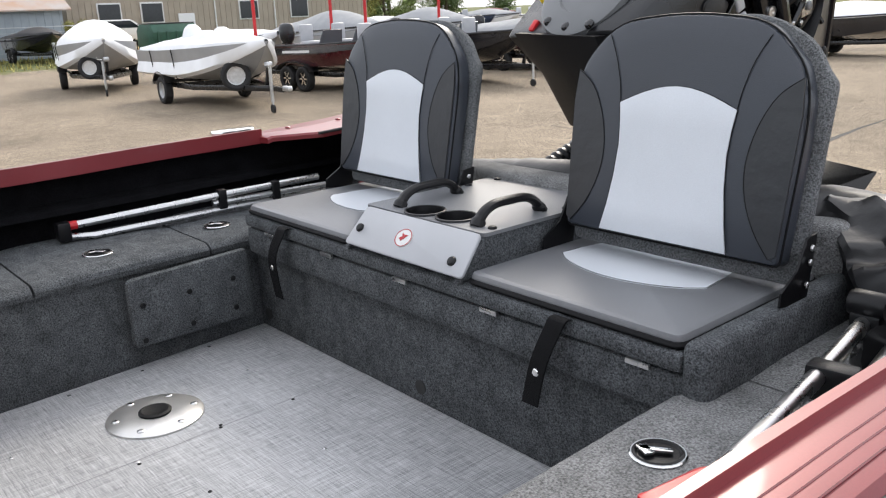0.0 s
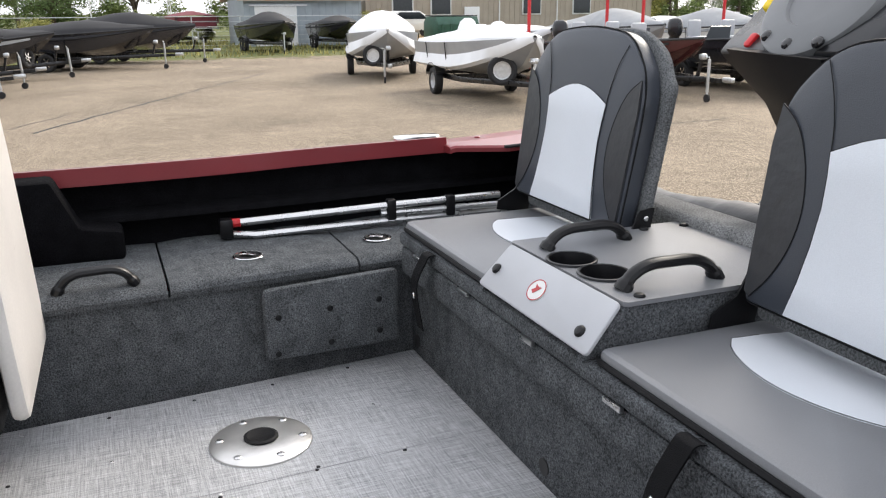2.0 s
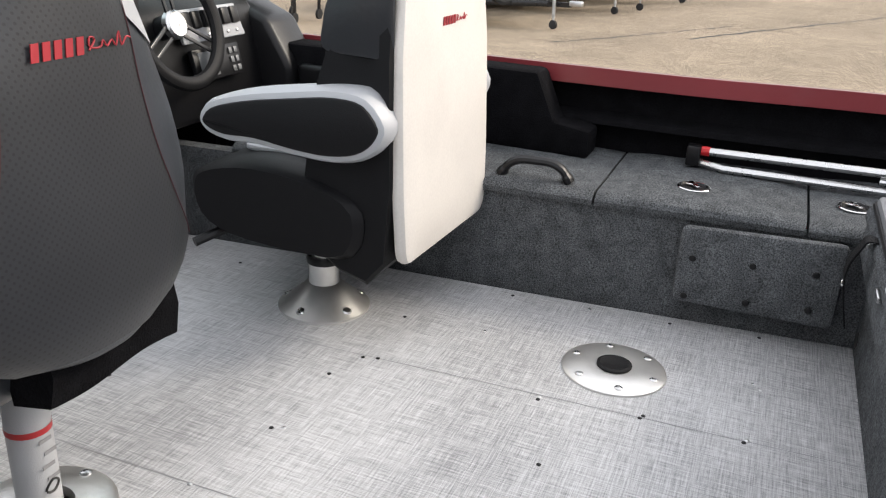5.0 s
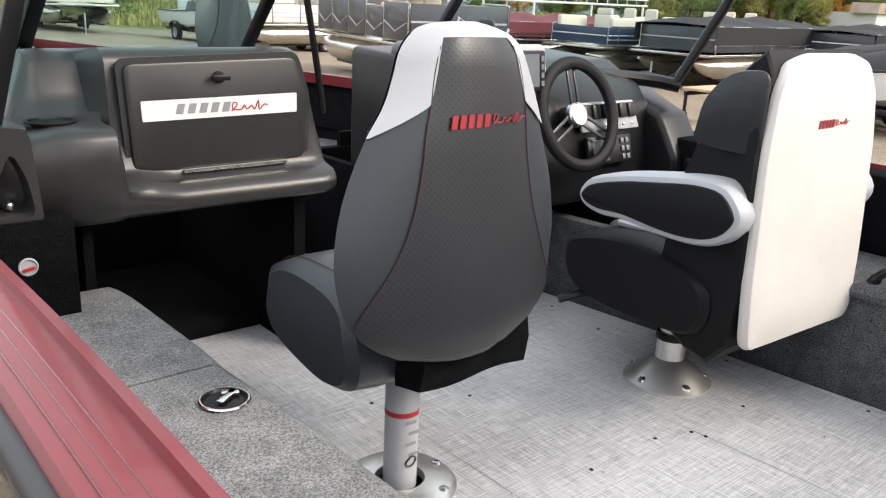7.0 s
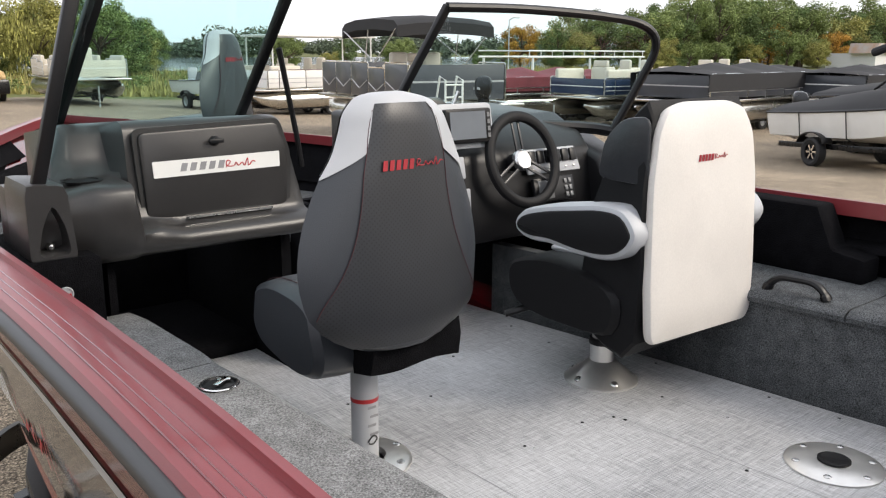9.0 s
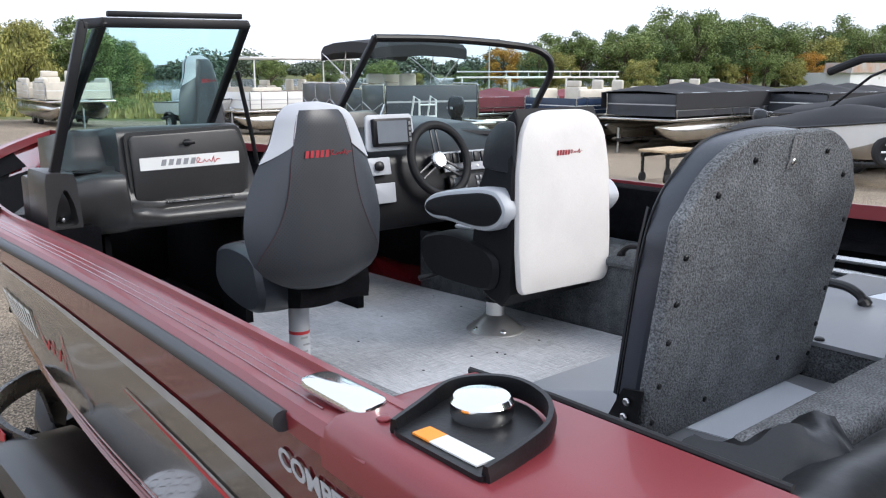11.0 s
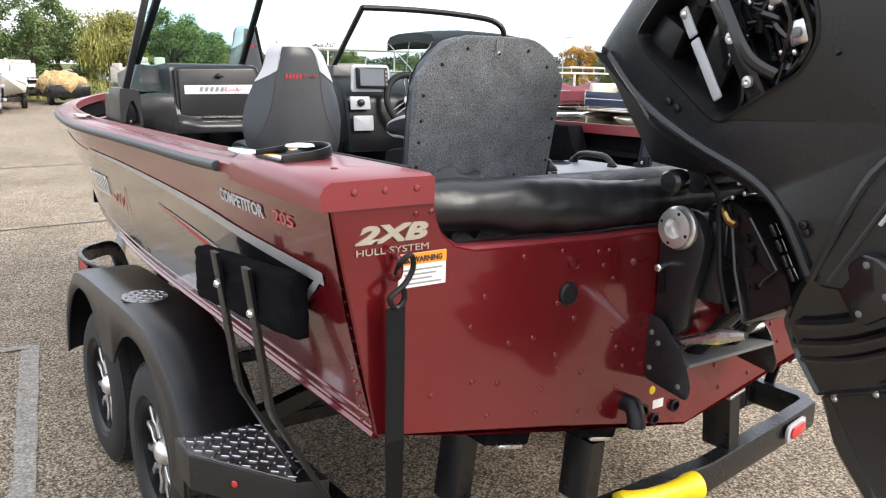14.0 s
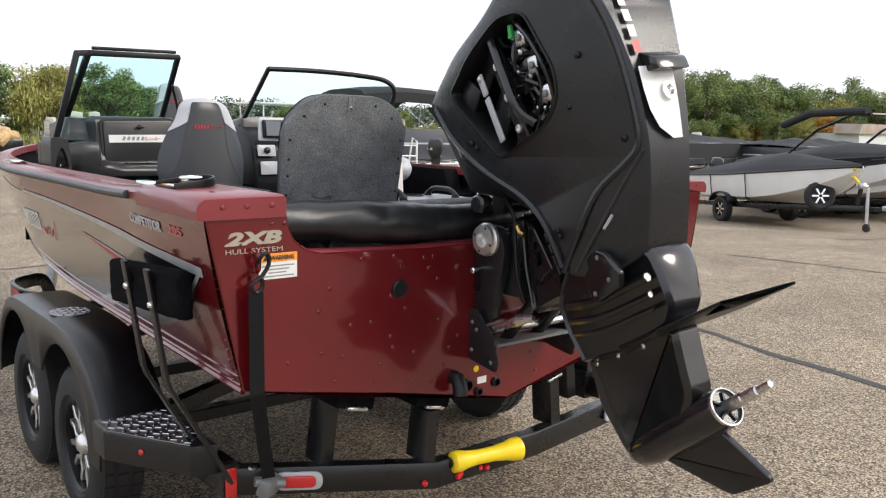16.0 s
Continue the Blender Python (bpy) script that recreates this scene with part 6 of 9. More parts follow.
part("headrest_side", cushion(rounded([(1.652, 1.60), (1.812, 1.605), (1.795, 1.705), (1.740, 1.762), (1.655, 1.772)], 0.03), frame_m((0.232, 0, 0), (0, 1, 0), (0, 0, 1)) @ Matrix.Diagonal((1, 1, -1, 1)), 0.010, 0.005), vinyl_seat_side, hs, "charcoal headrest side")
pad = [(1.70, 1.30), (1.72, 1.20), (1.85, 1.185), (2.02, 1.195), (2.10, 1.235), (2.115, 1.31), (2.07, 1.345), (1.95, 1.365), (1.80, 1.35)]
rings = []
for f, k in ((-0.25, 0.90), (-0.235, 0.98), (-0.18, 1.0), (0.18, 1.0), (0.235, 0.98), (0.25, 0.90)):
    rings.append([Vector((0.44 + f, 1.92 + (p.x - 1.92) * k, 1.275 + (p.y - 1.275) * k)) for p in curve([(a, b, 0) for a, b in pad], 3, True)])
part("seat", loft(rings), vinyl_black, hs, "black vinyl seat")
part("seat_panel", cushion(rounded([(-0.14, -0.12), (0.14, -0.12), (0.14, 0.13), (-0.14, 0.13)], 0.03), Matrix.Translation((0.44, 1.92, 1.358)), 0.012, 0.004), vinyl_mid, hs, "silver seat panel")
arm = [(1.638, 1.49), (1.652, 1.445), (1.695, 1.413), (1.76, 1.400), (1.84, 1.402), (1.93, 1.412), (2.00, 1.410), (2.048, 1.425), (2.064, 1.455), (2.035, 1.492), (1.95, 1.518), (1.84, 1.537), (1.75, 1.549), (1.68, 1.540)]
ap = [Vector((p.x, p.y)) for p in curve([(a, b, 0) for a, b in arm], 3, True)]
for s, x in ((1, 0.212), (-1, 0.725)):
    am = frame_m((x, 0, 0), (0, 1, 0), (0, 0, 1))
    ar = part("armrest", cushion(ap, am @ Matrix.Translation((0, 0, -0.045)), 0.09, 0.022), vinyl_mid, hs, "silver padded armrest")
    part("arm_panel", cushion(inset(ap, 0.016), am @ Matrix.Translation((0, 0, -0.050)), 0.10, 0.010), vinyl_black, ar, "black armrest face")
part("recline_lever", tube([(0.27, 2.02, 1.205), (0.22, 2.06, 1.19), (0.17, 2.09, 1.175)], 0.011, 8), plastic_dark, hs, "black lever")

# spare floor plate for a third chair
sp = thing("seat_socket", (0.395, 1.2, FLOOR), "polished oval seat socket with a black plug, set in the floor", "seat socket")
part("plate", moved(lathe([(0.11, 0.0), (0.109, 0.004), (0.10, 0.008), (0.05, 0.011), (0.0, 0.011)], Matrix.Identity(4), 34), Matrix.Translation((0.385, 1.198, FLOOR)) @ Matrix.Diagonal((1.0, 1.0, 1, 1))), cast_alu, sp)
part("plug", lathe([(0.037, 0), (0.037, 0.006), (0.030, 0.008), (0.024, 0.006), (0, 0.005)], Matrix.Translation((0.385, 1.198, FLOOR + 0.009)), 24), vinyl_black, sp, "black plug")
for k in range(6):
    a = 2 * math.pi * k / 6 + 0.3
    part("screw", dot((0.385 + 0.088 * math.cos(a), 1.198 + 0.088 * math.sin(a), FLOOR + 0.0085), (0, 0, 1), 0.009, 0.003, 10), brushed, sp)

# ---- outboard motor, tilted up ----
om = thing("outboard_motor", (0, -0.4, 1.3), "black outboard motor tilted up, side cover and propeller off", "outboard motor")
YZ = lambda x: frame_m((x, 0, 0), (0, 1, 0), (0, 0, 1))   # outlines in y and z; thickness runs to +x


def cowl_w(y, z=1.8):
    return smooth_table([(-0.85, 0.06), (-0.80, 0.078), (-0.74, 0.105), (-0.66, 0.142), (-0.58, 0.185), (-0.48, 0.222), (-0.30, 0.252), (-0.12, 0.258), (0.02, 0.245), (0.26, 0.214)], y)


COWL = [(0.235, 1.822), (0.19, 1.867), (0.02, 2.0), (-0.17, 2.105), (-0.28, 2.20), (-0.38, 2.30), (-0.50, 2.30), (-0.60, 2.18), (-0.665, 2.06), (-0.725, 1.91), (-0.765, 1.72), (-0.77, 1.57), (-0.757, 1.38), (-0.62, 1.285), (-0.522, 1.288), (-0.45, 1.435), (-0.40, 1.475), (-0.213, 1.548), (-0.02, 1.615), (0.04, 1.68)]
cw = rounded(COWL, [0.02, 0.03, 0.05, 0.05, 0.05, 0.05, 0.05, 0.05, 0.04, 0.05, 0.05, 0.05, 0.03, 0.04, 0.02, 0.03, 0.03, 0.05, 0.05, 0.05], 3)
HOLE = rounded([(0.02, 1.868), (-0.118, 1.99), (-0.28, 2.10), (-0.39, 2.11), (-0.505, 1.93), (-0.512, 1.84), (-0.475, 1.77), (-0.285, 1.657), (-0.255, 1.665), (-0.148, 1.745), (-0.01, 1.83)], [0.02, 0.04, 0.05, 0.04, 0.04, 0.03, 0.03, 0.02, 0.02, 0.04, 0.02], 4)


def side_ring(f, d, poly=None):
    pl = inset(poly or cw, d)
    return [Vector((f * cowl_w(p[0]), p[0], p[1])) for p in pl]


bm = loft([side_ring(-1.0, 0.034), side_ring(-0.955, 0.010), side_ring(-0.88, 0.0), side_ring(0.88, 0.0), side_ring(0.955, 0.010), side_ring(1.0, 0.034)], caps=False)
# starboard face closed, port face open for the side cover
vs = [bm.verts.new(p) for p in side_ring(1.0, 0.034)]
bm.faces.new(vs)
outer = [bm.verts.new(p) for p in side_ring(-1.0, 0.034)]
holev = [bm.verts.new(Vector((-cowl_w(p[0]), p[0], p[1]))) for p in HOLE]
es = [bm.edges.new((a, b)) for ring in (outer, holev) for a, b in zip(ring, ring[1:] + ring[:1])]
bmesh.ops.triangle_fill(bm, use_beauty=True, edges=es)
bmesh.ops.remove_doubles(bm, verts=bm.verts, dist=0.0005)
# the starboard side of the nose hangs lower
for v in bm.verts:
    v.co.z -= 0.056 * smooth01((v.co.y + 0.34) / 0.3) * (v.co.x + 0.23) / 0.46 * smooth01((2.05 - v.co.z) / 0.15)
bmesh.ops.recalc_face_normals(bm, faces=bm.faces)
# downward front faces get a duller black: underside shade put into the material
for q in bm.faces:
    c_ = q.calc_center_median()
    q.material_index = 1 if c_.y > -0.42 and c_.z < 1.83 and q.normal.z < -0.3 else 0
part("cowl", bm, [motor_black, vinyl_black], om, "satin black cowl")
# lower pan of the cowl: a deep chin between the side ridges
rings = []
for x, sec_ in ((-0.226, [(0.228, 1.820), (0.13, 1.748), (0.04, 1.683), (-0.02, 1.618), (-0.21, 1.552)]), (-0.16, [(0.268, 1.806), (0.215, 1.725), (0.160, 1.650), (0.055, 1.512), (-0.15, 1.500)]),
                (0.0, [(0.262, 1.794), (0.205, 1.718), (0.150, 1.655), (0.050, 1.512), (-0.15, 1.495)]), (0.15, [(0.245, 1.783), (0.190, 1.718), (0.130, 1.668), (0.030, 1.523), (-0.15, 1.490)]),
                (0.222, [(0.197, 1.771), (0.155, 1.722), (0.08, 1.658), (-0.030, 1.510), (-0.20, 1.500)])):
    rings.append([Vector((x, a, b)) for a, b in sec_] + [Vector((x * 0.9, -0.16, 1.66)), Vector((x * 0.9, 0.08, 1.81))])
# blacker than the cowl, so that the pan's shade lies in its colour
part("lower_pan", loft(rings), vinyl_black, om, "lower cowl pan, its shade put into a duller black", 40)
# walls of the service opening and the dark space behind
inn = inset(HOLE, 0.012)
part("opening_rim", loft([[Vector((-cowl_w(p[0]) - 0.004, p[0], p[1])) for p in inset(HOLE, -0.006)], [Vector((-cowl_w(p[0]) - 0.006, p[0], p[1])) for p in HOLE], [Vector((-cowl_w(p[0]) + 0.02, p[0], p[1])) for p in inn], [Vector((-cowl_w(p[0]) + 0.15, p[0], p[1])) for p in inn]], caps=False), plastic_dark, om, "black opening rim")
part("engine_block", prism(inn, YZ(-0.135), 0.01), plastic_dark, om)


def em(y, z, dx=0.0, rot=0.0):
    """A pose in the opening, local x along the motor's axis, local z to port."""
    return frame_m((-0.165 - dx, y, z), (0, math.sin(radians(33 + rot)), math.cos(radians(33 + rot))), (0, -math.cos(radians(33 + rot)), math.sin(radians(33 + rot))))


part("engine_plate", obox(em(-0.235, 1.86, 0.0, -65), 0.34, 0.10, 0.03, 0.006), motor_gloss, om)
part("engine_plate", obox(em(-0.12, 1.93, 0.0, -65), 0.22, 0.07, 0.04, 0.006), plastic_dark, om)
part("engine_cover", obox(em(-0.04, 1.83, 0.03, -65), 0.16, 0.10, 0.05, 0.012), plastic_dark, om)
# two bare silver bars in line, rounded at the upper end
for (y0_, z0_), (y1_, z1_) in (((-0.122, 1.925), (-0.160, 1.855)), ((-0.163, 1.849), (-0.245, 1.705))):
    d_ = Vector((0, y1_ - y0_, z1_ - z0_))
    part("silver_bar", obox(frame_m((-0.222, (y0_ + y1_) / 2, (z0_ + z1_) / 2), d_, (0, 1, 0)), d_.length, 0.030, 0.010, 0.006, 3), vinyl_mid, om, "bare silver bracket")
part("bar_bolt", dot((-0.228, -0.130, 1.91), (-1, 0, 0), 0.011, 0.005, 12), brushed, om)
part("engine_rail", obox(frame_m((-0.205, -0.285, 1.845), (0, -0.49, -0.87), (0, 1, 0)), 0.40, 0.055, 0.03, 0.006), motor_gloss, om, "black ribbed rail")
for k in range(3):
    part("rail_bolt", lathe([(0.014, 0), (0.014, 0.008), (0.006, 0.009), (0, 0.006)], Matrix.Translation((-0.220, -0.225 - 0.055 * k, 1.95 - 0.10 * k)) @ Vector((-1, 0, 0)).to_track_quat("Z", "Y").to_matrix().to_4x4(), 14), cast_alu, om)
rnd = random.Random(11)
for k in range(3):
    y, z = -0.332 - 0.062 * k, 2.035 - 0.088 * k
    c = part("ignition_coil", obox(em(y, z, 0.025, -20), 0.055, 0.05, 0.04, 0.006), brushed, om, "bright coil")
    part("bolt", dot((-0.212, y, z), (-1, 0, 0), 0.012, 0.006, 10), motor_grey, c)
for k in range(26):
    y0, z0 = rnd.uniform(-0.45, -0.26), rnd.uniform(1.78, 2.04)
    a = rnd.uniform(0, 6.28)
    pts = [(-0.160 - rnd.uniform(0, 0.045), y0 + 0.055 * j * math.cos(a + 0.5 * j), z0 + 0.055 * j * math.sin(a + 0.5 * j)) for j in range(4)]
    part("hose", tube(curve(pts, 4), rnd.choice((0.005, 0.007, 0.009)), 6), rnd.choice((plastic_dark, motor_gloss, plastic_dark)), om)
part("hose", tube(curve([(-0.215, -0.31, 2.09), (-0.225, -0.40, 2.03), (-0.215, -0.46, 1.94), (-0.20, -0.485, 1.85), (-0.19, -0.45, 1.79)], 5), 0.010, 8), motor_gloss, om)
part("hose", tube(curve([(-0.225, -0.20, 2.04), (-0.235, -0.27, 1.93), (-0.23, -0.34, 1.81), (-0.205, -0.40, 1.765)], 5), 0.016, 8), motor_gloss, om)
for k in range(14):
    y, z = rnd.uniform(-0.45, -0.26), rnd.uniform(1.78, 2.04)
    part("engine_bolt", dot((-0.200, y, z), (-1, 0, 0), rnd.uniform(0.006, 0.011), 0.008, 8), rnd.choice((brushed, motor_grey, brushed)), om)
part("clip", obox(em(-0.29, 2.055, 0.045, -30), 0.045, 0.018, 0.015, 0.004), green_clip, om, "green plastic clip")
# raised seams on the cowl
seam = [(-0.60, 2.17), (-0.655, 2.06), (-0.70, 1.93), (-0.735, 1.78), (-0.74, 1.70), (-0.70, 1.645), (-0.625, 1.56), (-0.565, 1.42), (-0.522, 1.305)]
part("cowl_ridge", tube(curve([Vector((-cowl_w(a) - 0.002, a, b)) for a, b in seam], 4), 0.010, 6), motor_black, om)
part("cowl_ridge", tube(curve([Vector((-cowl_w(a) - 0.002, a, b)) for a, b in ((0.15, 1.815), (0.0, 1.70), (-0.20, 1.605), (-0.38, 1.53), (-0.46, 1.45), (-0.52, 1.32))], 4), 0.012, 6), motor_black, om)
part("cowl_groove", tube(curve([Vector((-cowl_w(a) - 0.001, a, b)) for a, b in ((-0.757, 1.69), (-0.70, 1.59), (-0.62, 1.43), (-0.56, 1.31))], 4), 0.006, 6), ink, om)
for a, b in ((-0.58, 1.968), (-0.705, 1.722), (-0.145, 1.682), (-0.115, 1.697), (-0.504, 1.435), (-0.511, 1.418)):
    part("cowl_bolt", dot((-cowl_w(a) - 0.002, a, b), (-1, 0, 0), 0.011, 0.008, 10), plastic_dark, om)
part("small_mark", tube([Vector((-cowl_w(-0.645 - 0.012 * k) - 0.003, -0.645 - 0.012 * k, 1.45 + 0.022 * k)) for k in range(3)], 0.005, 5), vinyl_mid, om)
# rear: white panel, name bars, tell-tale outlet
rr = lambda f, z: Vector((f * 0.085, smooth_table([(1.38, -0.757), (1.57, -0.770), (1.72, -0.765), (1.91, -0.726), (2.06, -0.667), (2.18, -0.60)], z), z))
part("rear_panel", loft([[rr(a + (0.45 - a) * k / 5, z) + Vector((0, -0.014, 0)) for k in range(6)] for z, a in ((1.715, 0.0), (1.75, -0.6), (1.80, -0.95), (1.86, -1.1), (1.925, -1.15))], closed=False), white_decal, om, "white rear panel")
for k in range(4):
    z = 1.965 + 0.045 * k
    part("name_bar", loft([[rr(f, zz) + Vector((0, -0.010, 0)) for f in (-1.08, -0.75)] for zz in (z, z + 0.034)], closed=False), white_decal if k else red_decal, om)
part("tow_hook", prism([(-0.715, 1.905), (-0.785, 1.915), (-0.765, 1.95), (-0.70, 1.965)], YZ(-0.065), 0.13, 0.006), motor_gloss, om)
part("tell_tale", lathe([(0.026, 0), (0.026, 0.014), (0.017, 0.015), (0.015, 0.004)], frame_m((0.0, -0.752, 1.85), (1, 0, 0), (0, 0.3, 0.95)), 16), chrome, om, "chrome outlet ring")
# front: air intake bulge and lanyard
fm2 = frame_m((-0.015, 0.152, 1.893), (-1, 0, 0), (0, -0.62, 0.78))
part("front_cover", moved(lathe([(0.135, -0.03), (0.135, 0.0), (0.131, 0.014), (0.118, 0.022), (0.072, 0.024), (0.068, 0.018), (0.0, 0.019)], Matrix.Identity(4), 36), fm2 @ Matrix.Diagonal((1.0, 1.05, 1, 1))), motor_grey, om, "grey front cover")
for a in (-0.055, 0.015, 0.085):
    part("bolt", dot(fm2 @ Vector((a, -0.118 + 0.035 * abs(a) * 6, 0.018)), fm2.to_3x3() @ Vector((0, 0, 1)), 0.012, 0.010, 10), motor_gloss, om)
part("yellow_cap", obox(fm2 @ Matrix.Translation((-0.135, -0.02, 0.0)), 0.035, 0.05, 0.03, 0.010, 3), yellow, om, "yellow plastic cap")
part("red_clip", obox(fm2 @ Matrix.Translation((-0.130, -0.108, -0.012)), 0.020, 0.034, 0.022, 0.006), red_cap, om, "red clip")
part("red_trim", tube(curve([(0.10, 0.165, 1.714), (0.10, 0.12, 1.662), (0.10, 0.078, 1.622)], 4), 0.008, 8), red_decal, om, "thin red trim")
part("trim_tip", tube([(0.10, 0.188, 1.738), (0.10, 0.163, 1.711)], 0.009, 8), brushed, om)
# mid section
MID = [(-0.45, 1.305), (-0.74, 1.40), (-0.775, 1.38), (-0.80, 1.335), (-0.84, 1.225), (-0.815, 1.16), (-0.64, 1.03), (-0.465, 0.955), (-0.40, 1.06), (-0.37, 1.15), (-0.41, 1.24)]


def pillow(poly, w, rim=0.02, r=0.02):
    pl = rounded(poly, r, 3)
    wid = w if callable(w) else (lambda p: w)
    return loft([[Vector((-wid(p) * 0.9, p[0], p[1])) for p in inset(pl, rim)], [Vector((-wid(p), p[0], p[1])) for p in inset(pl, rim * 0.6)], [Vector((-wid(p) * 0.75, p[0], p[1])) for p in pl],
                 [Vector((wid(p) * 0.75, p[0], p[1])) for p in pl], [Vector((wid(p), p[0], p[1])) for p in inset(pl, rim * 0.6)], [Vector((wid(p) * 0.9, p[0], p[1])) for p in inset(pl, rim)]])


part("mid_section", pillow(MID, lambda p: 0.15 - 0.06 * max(0, (1.35 - p[1]) / 0.4) - 0.06 * smooth01((-0.5 - p[0]) / 0.3)), motor_gloss, om, "glossy black mid section")
for k, (dz, w) in enumerate(((0.0, 0.014), (0.055, 0.010), (0.10, 0.008))):
    part("mid_rib", tube(curve([Vector((-0.12 + 0.012 * k, a, b - dz)) for a, b in ((-0.43, 1.155), (-0.56, 1.195), (-0.69, 1.265), (-0.79, 1.32))], 4), w, 6), motor_gloss, om)
lc = part("latch_cover", cushion(rounded([(a - 0.082, b + 0.018) for a, b in ((-0.475, 1.285), (-0.49, 1.325), (-0.545, 1.37), (-0.585, 1.365), (-0.65, 1.315), (-0.645, 1.265), (-0.56, 1.205), (-0.53, 1.205))], 0.010), YZ(-0.148) @ Matrix.Diagonal((1, 1, -1, 1)), 0.028, 0.010), motor_gloss, om, "angular black cover")
for a, b in ((-0.50, 1.305), (-0.555, 1.345), (-0.605, 1.285), (-0.545, 1.23)):
    part("bolt", dot((-0.176, a - 0.082, b + 0.018), (-1, 0, 0), 0.008, 0.004, 10), motor_grey, lc)
# lower unit
LEG = [(-0.43, 0.985), (-0.80, 1.165), (-0.835, 1.155), (-0.862, 1.06), (-0.895, 0.965), (-0.87, 0.87), (-0.67, 0.682), (-0.625, 0.675), (-0.50, 0.81)]
part("lower_unit", pillow(LEG, lambda p: 0.055, 0.03, 0.03), motor_gloss, om, "glossy black lower unit")
ax = Vector((0, -0.79, 0.613)).normalized()
g0 = Vector((0, -0.62, 0.665))
gm = frame_m(g0, (1, 0, 0), Vector((1, 0, 0)).cross(ax) * -1)
gm = Matrix.Translation(g0) @ ax.to_track_quat("Z", "Y").to_matrix().to_4x4()
part("gearcase", lathe([(0.0, -0.02), (0.03, 0.0), (0.052, 0.04), (0.064, 0.12), (0.066, 0.30), (0.062, 0.435), (0.058, 0.450)], gm, 24, caps=True), motor_gloss, om, "glossy black gearcase")
part("hub_ring", lathe([(0.058, 0.448), (0.058, 0.460), (0.0535, 0.461), (0.052, 0.45), (0.050, 0.44)], gm, 24), brushed, om, "bright bearing ring")
for k in range(5):
    a = 2 * math.pi * k / 5
    part("hub_spoke", obox(gm @ pose(0.033 * math.cos(a), 0.033 * math.sin(a), 0.453, 0, 0, math.degrees(a)), 0.026, 0.008, 0.008, 0.001), plastic_dark, om)
part("prop_shaft", lathe([(0.019, 0.43), (0.019, 0.53), (0.0165, 0.533), (0.0165, 0.590), (0.012, 0.593), (0.011, 0.640), (0.004, 0.643)], gm, 16), brushed, om, "bare steel propeller shaft")
part("skeg", pillow([(-0.70, 0.70), (-0.985, 0.682), (-1.02, 0.687), (-1.14, 0.772), (-1.135, 0.79), (-0.93, 0.885)], lambda p: 0.010, 0.008, 0.008), motor_gloss, om, "black skeg")
plate_pts = rounded([(-0.045, 0.0), (0.045, 0.0), (0.07, 0.16), (0.088, 0.34), (0.08, 0.44), (-0.08, 0.44), (-0.088, 0.34), (-0.07, 0.16)], 0.02)
pm = frame_m((0, -0.46, 0.975), (1, 0, 0), (0, -0.885, 0.465))
part("anti_ventilation_plate", prism(plate_pts, pm, 0.014, 0.003), motor_gloss, om, "black anti-ventilation plate")
wm_ = frame_m((0, -0.80, 1.145), (1, 0, 0), (0, -0.86, 0.51))
part("wing", prism(rounded([(-0.10, 0.0), (0.10, 0.0), (0.19, 0.10), (0.16, 0.33), (0.06, 0.17), (-0.06, 0.17), (-0.16, 0.33), (-0.19, 0.10)], 0.012), wm_, 0.009, 0.003), plastic_dark, om, "black stabiliser wing")
for a, b in ((0.02, -0.05), (0.16, -0.072), (0.30, -0.088)):
    part("bolt", dot(pm @ Vector((b, a, 0.03)), (-1, 0, 0), 0.009, 0.006, 8), brushed, om)
# the motor is steered a little: its rear swings to port about the tilted steering axis
PIV = Vector((0, -0.25, 1.25))
STEER = Matrix.Translation(PIV) @ Matrix.Rotation(radians(-8.5), 4, Vector((0, 0.613, 0.79))) @ Matrix.Translation(-PIV)
for o in om.children_recursive:
    o.data.transform(STEER)
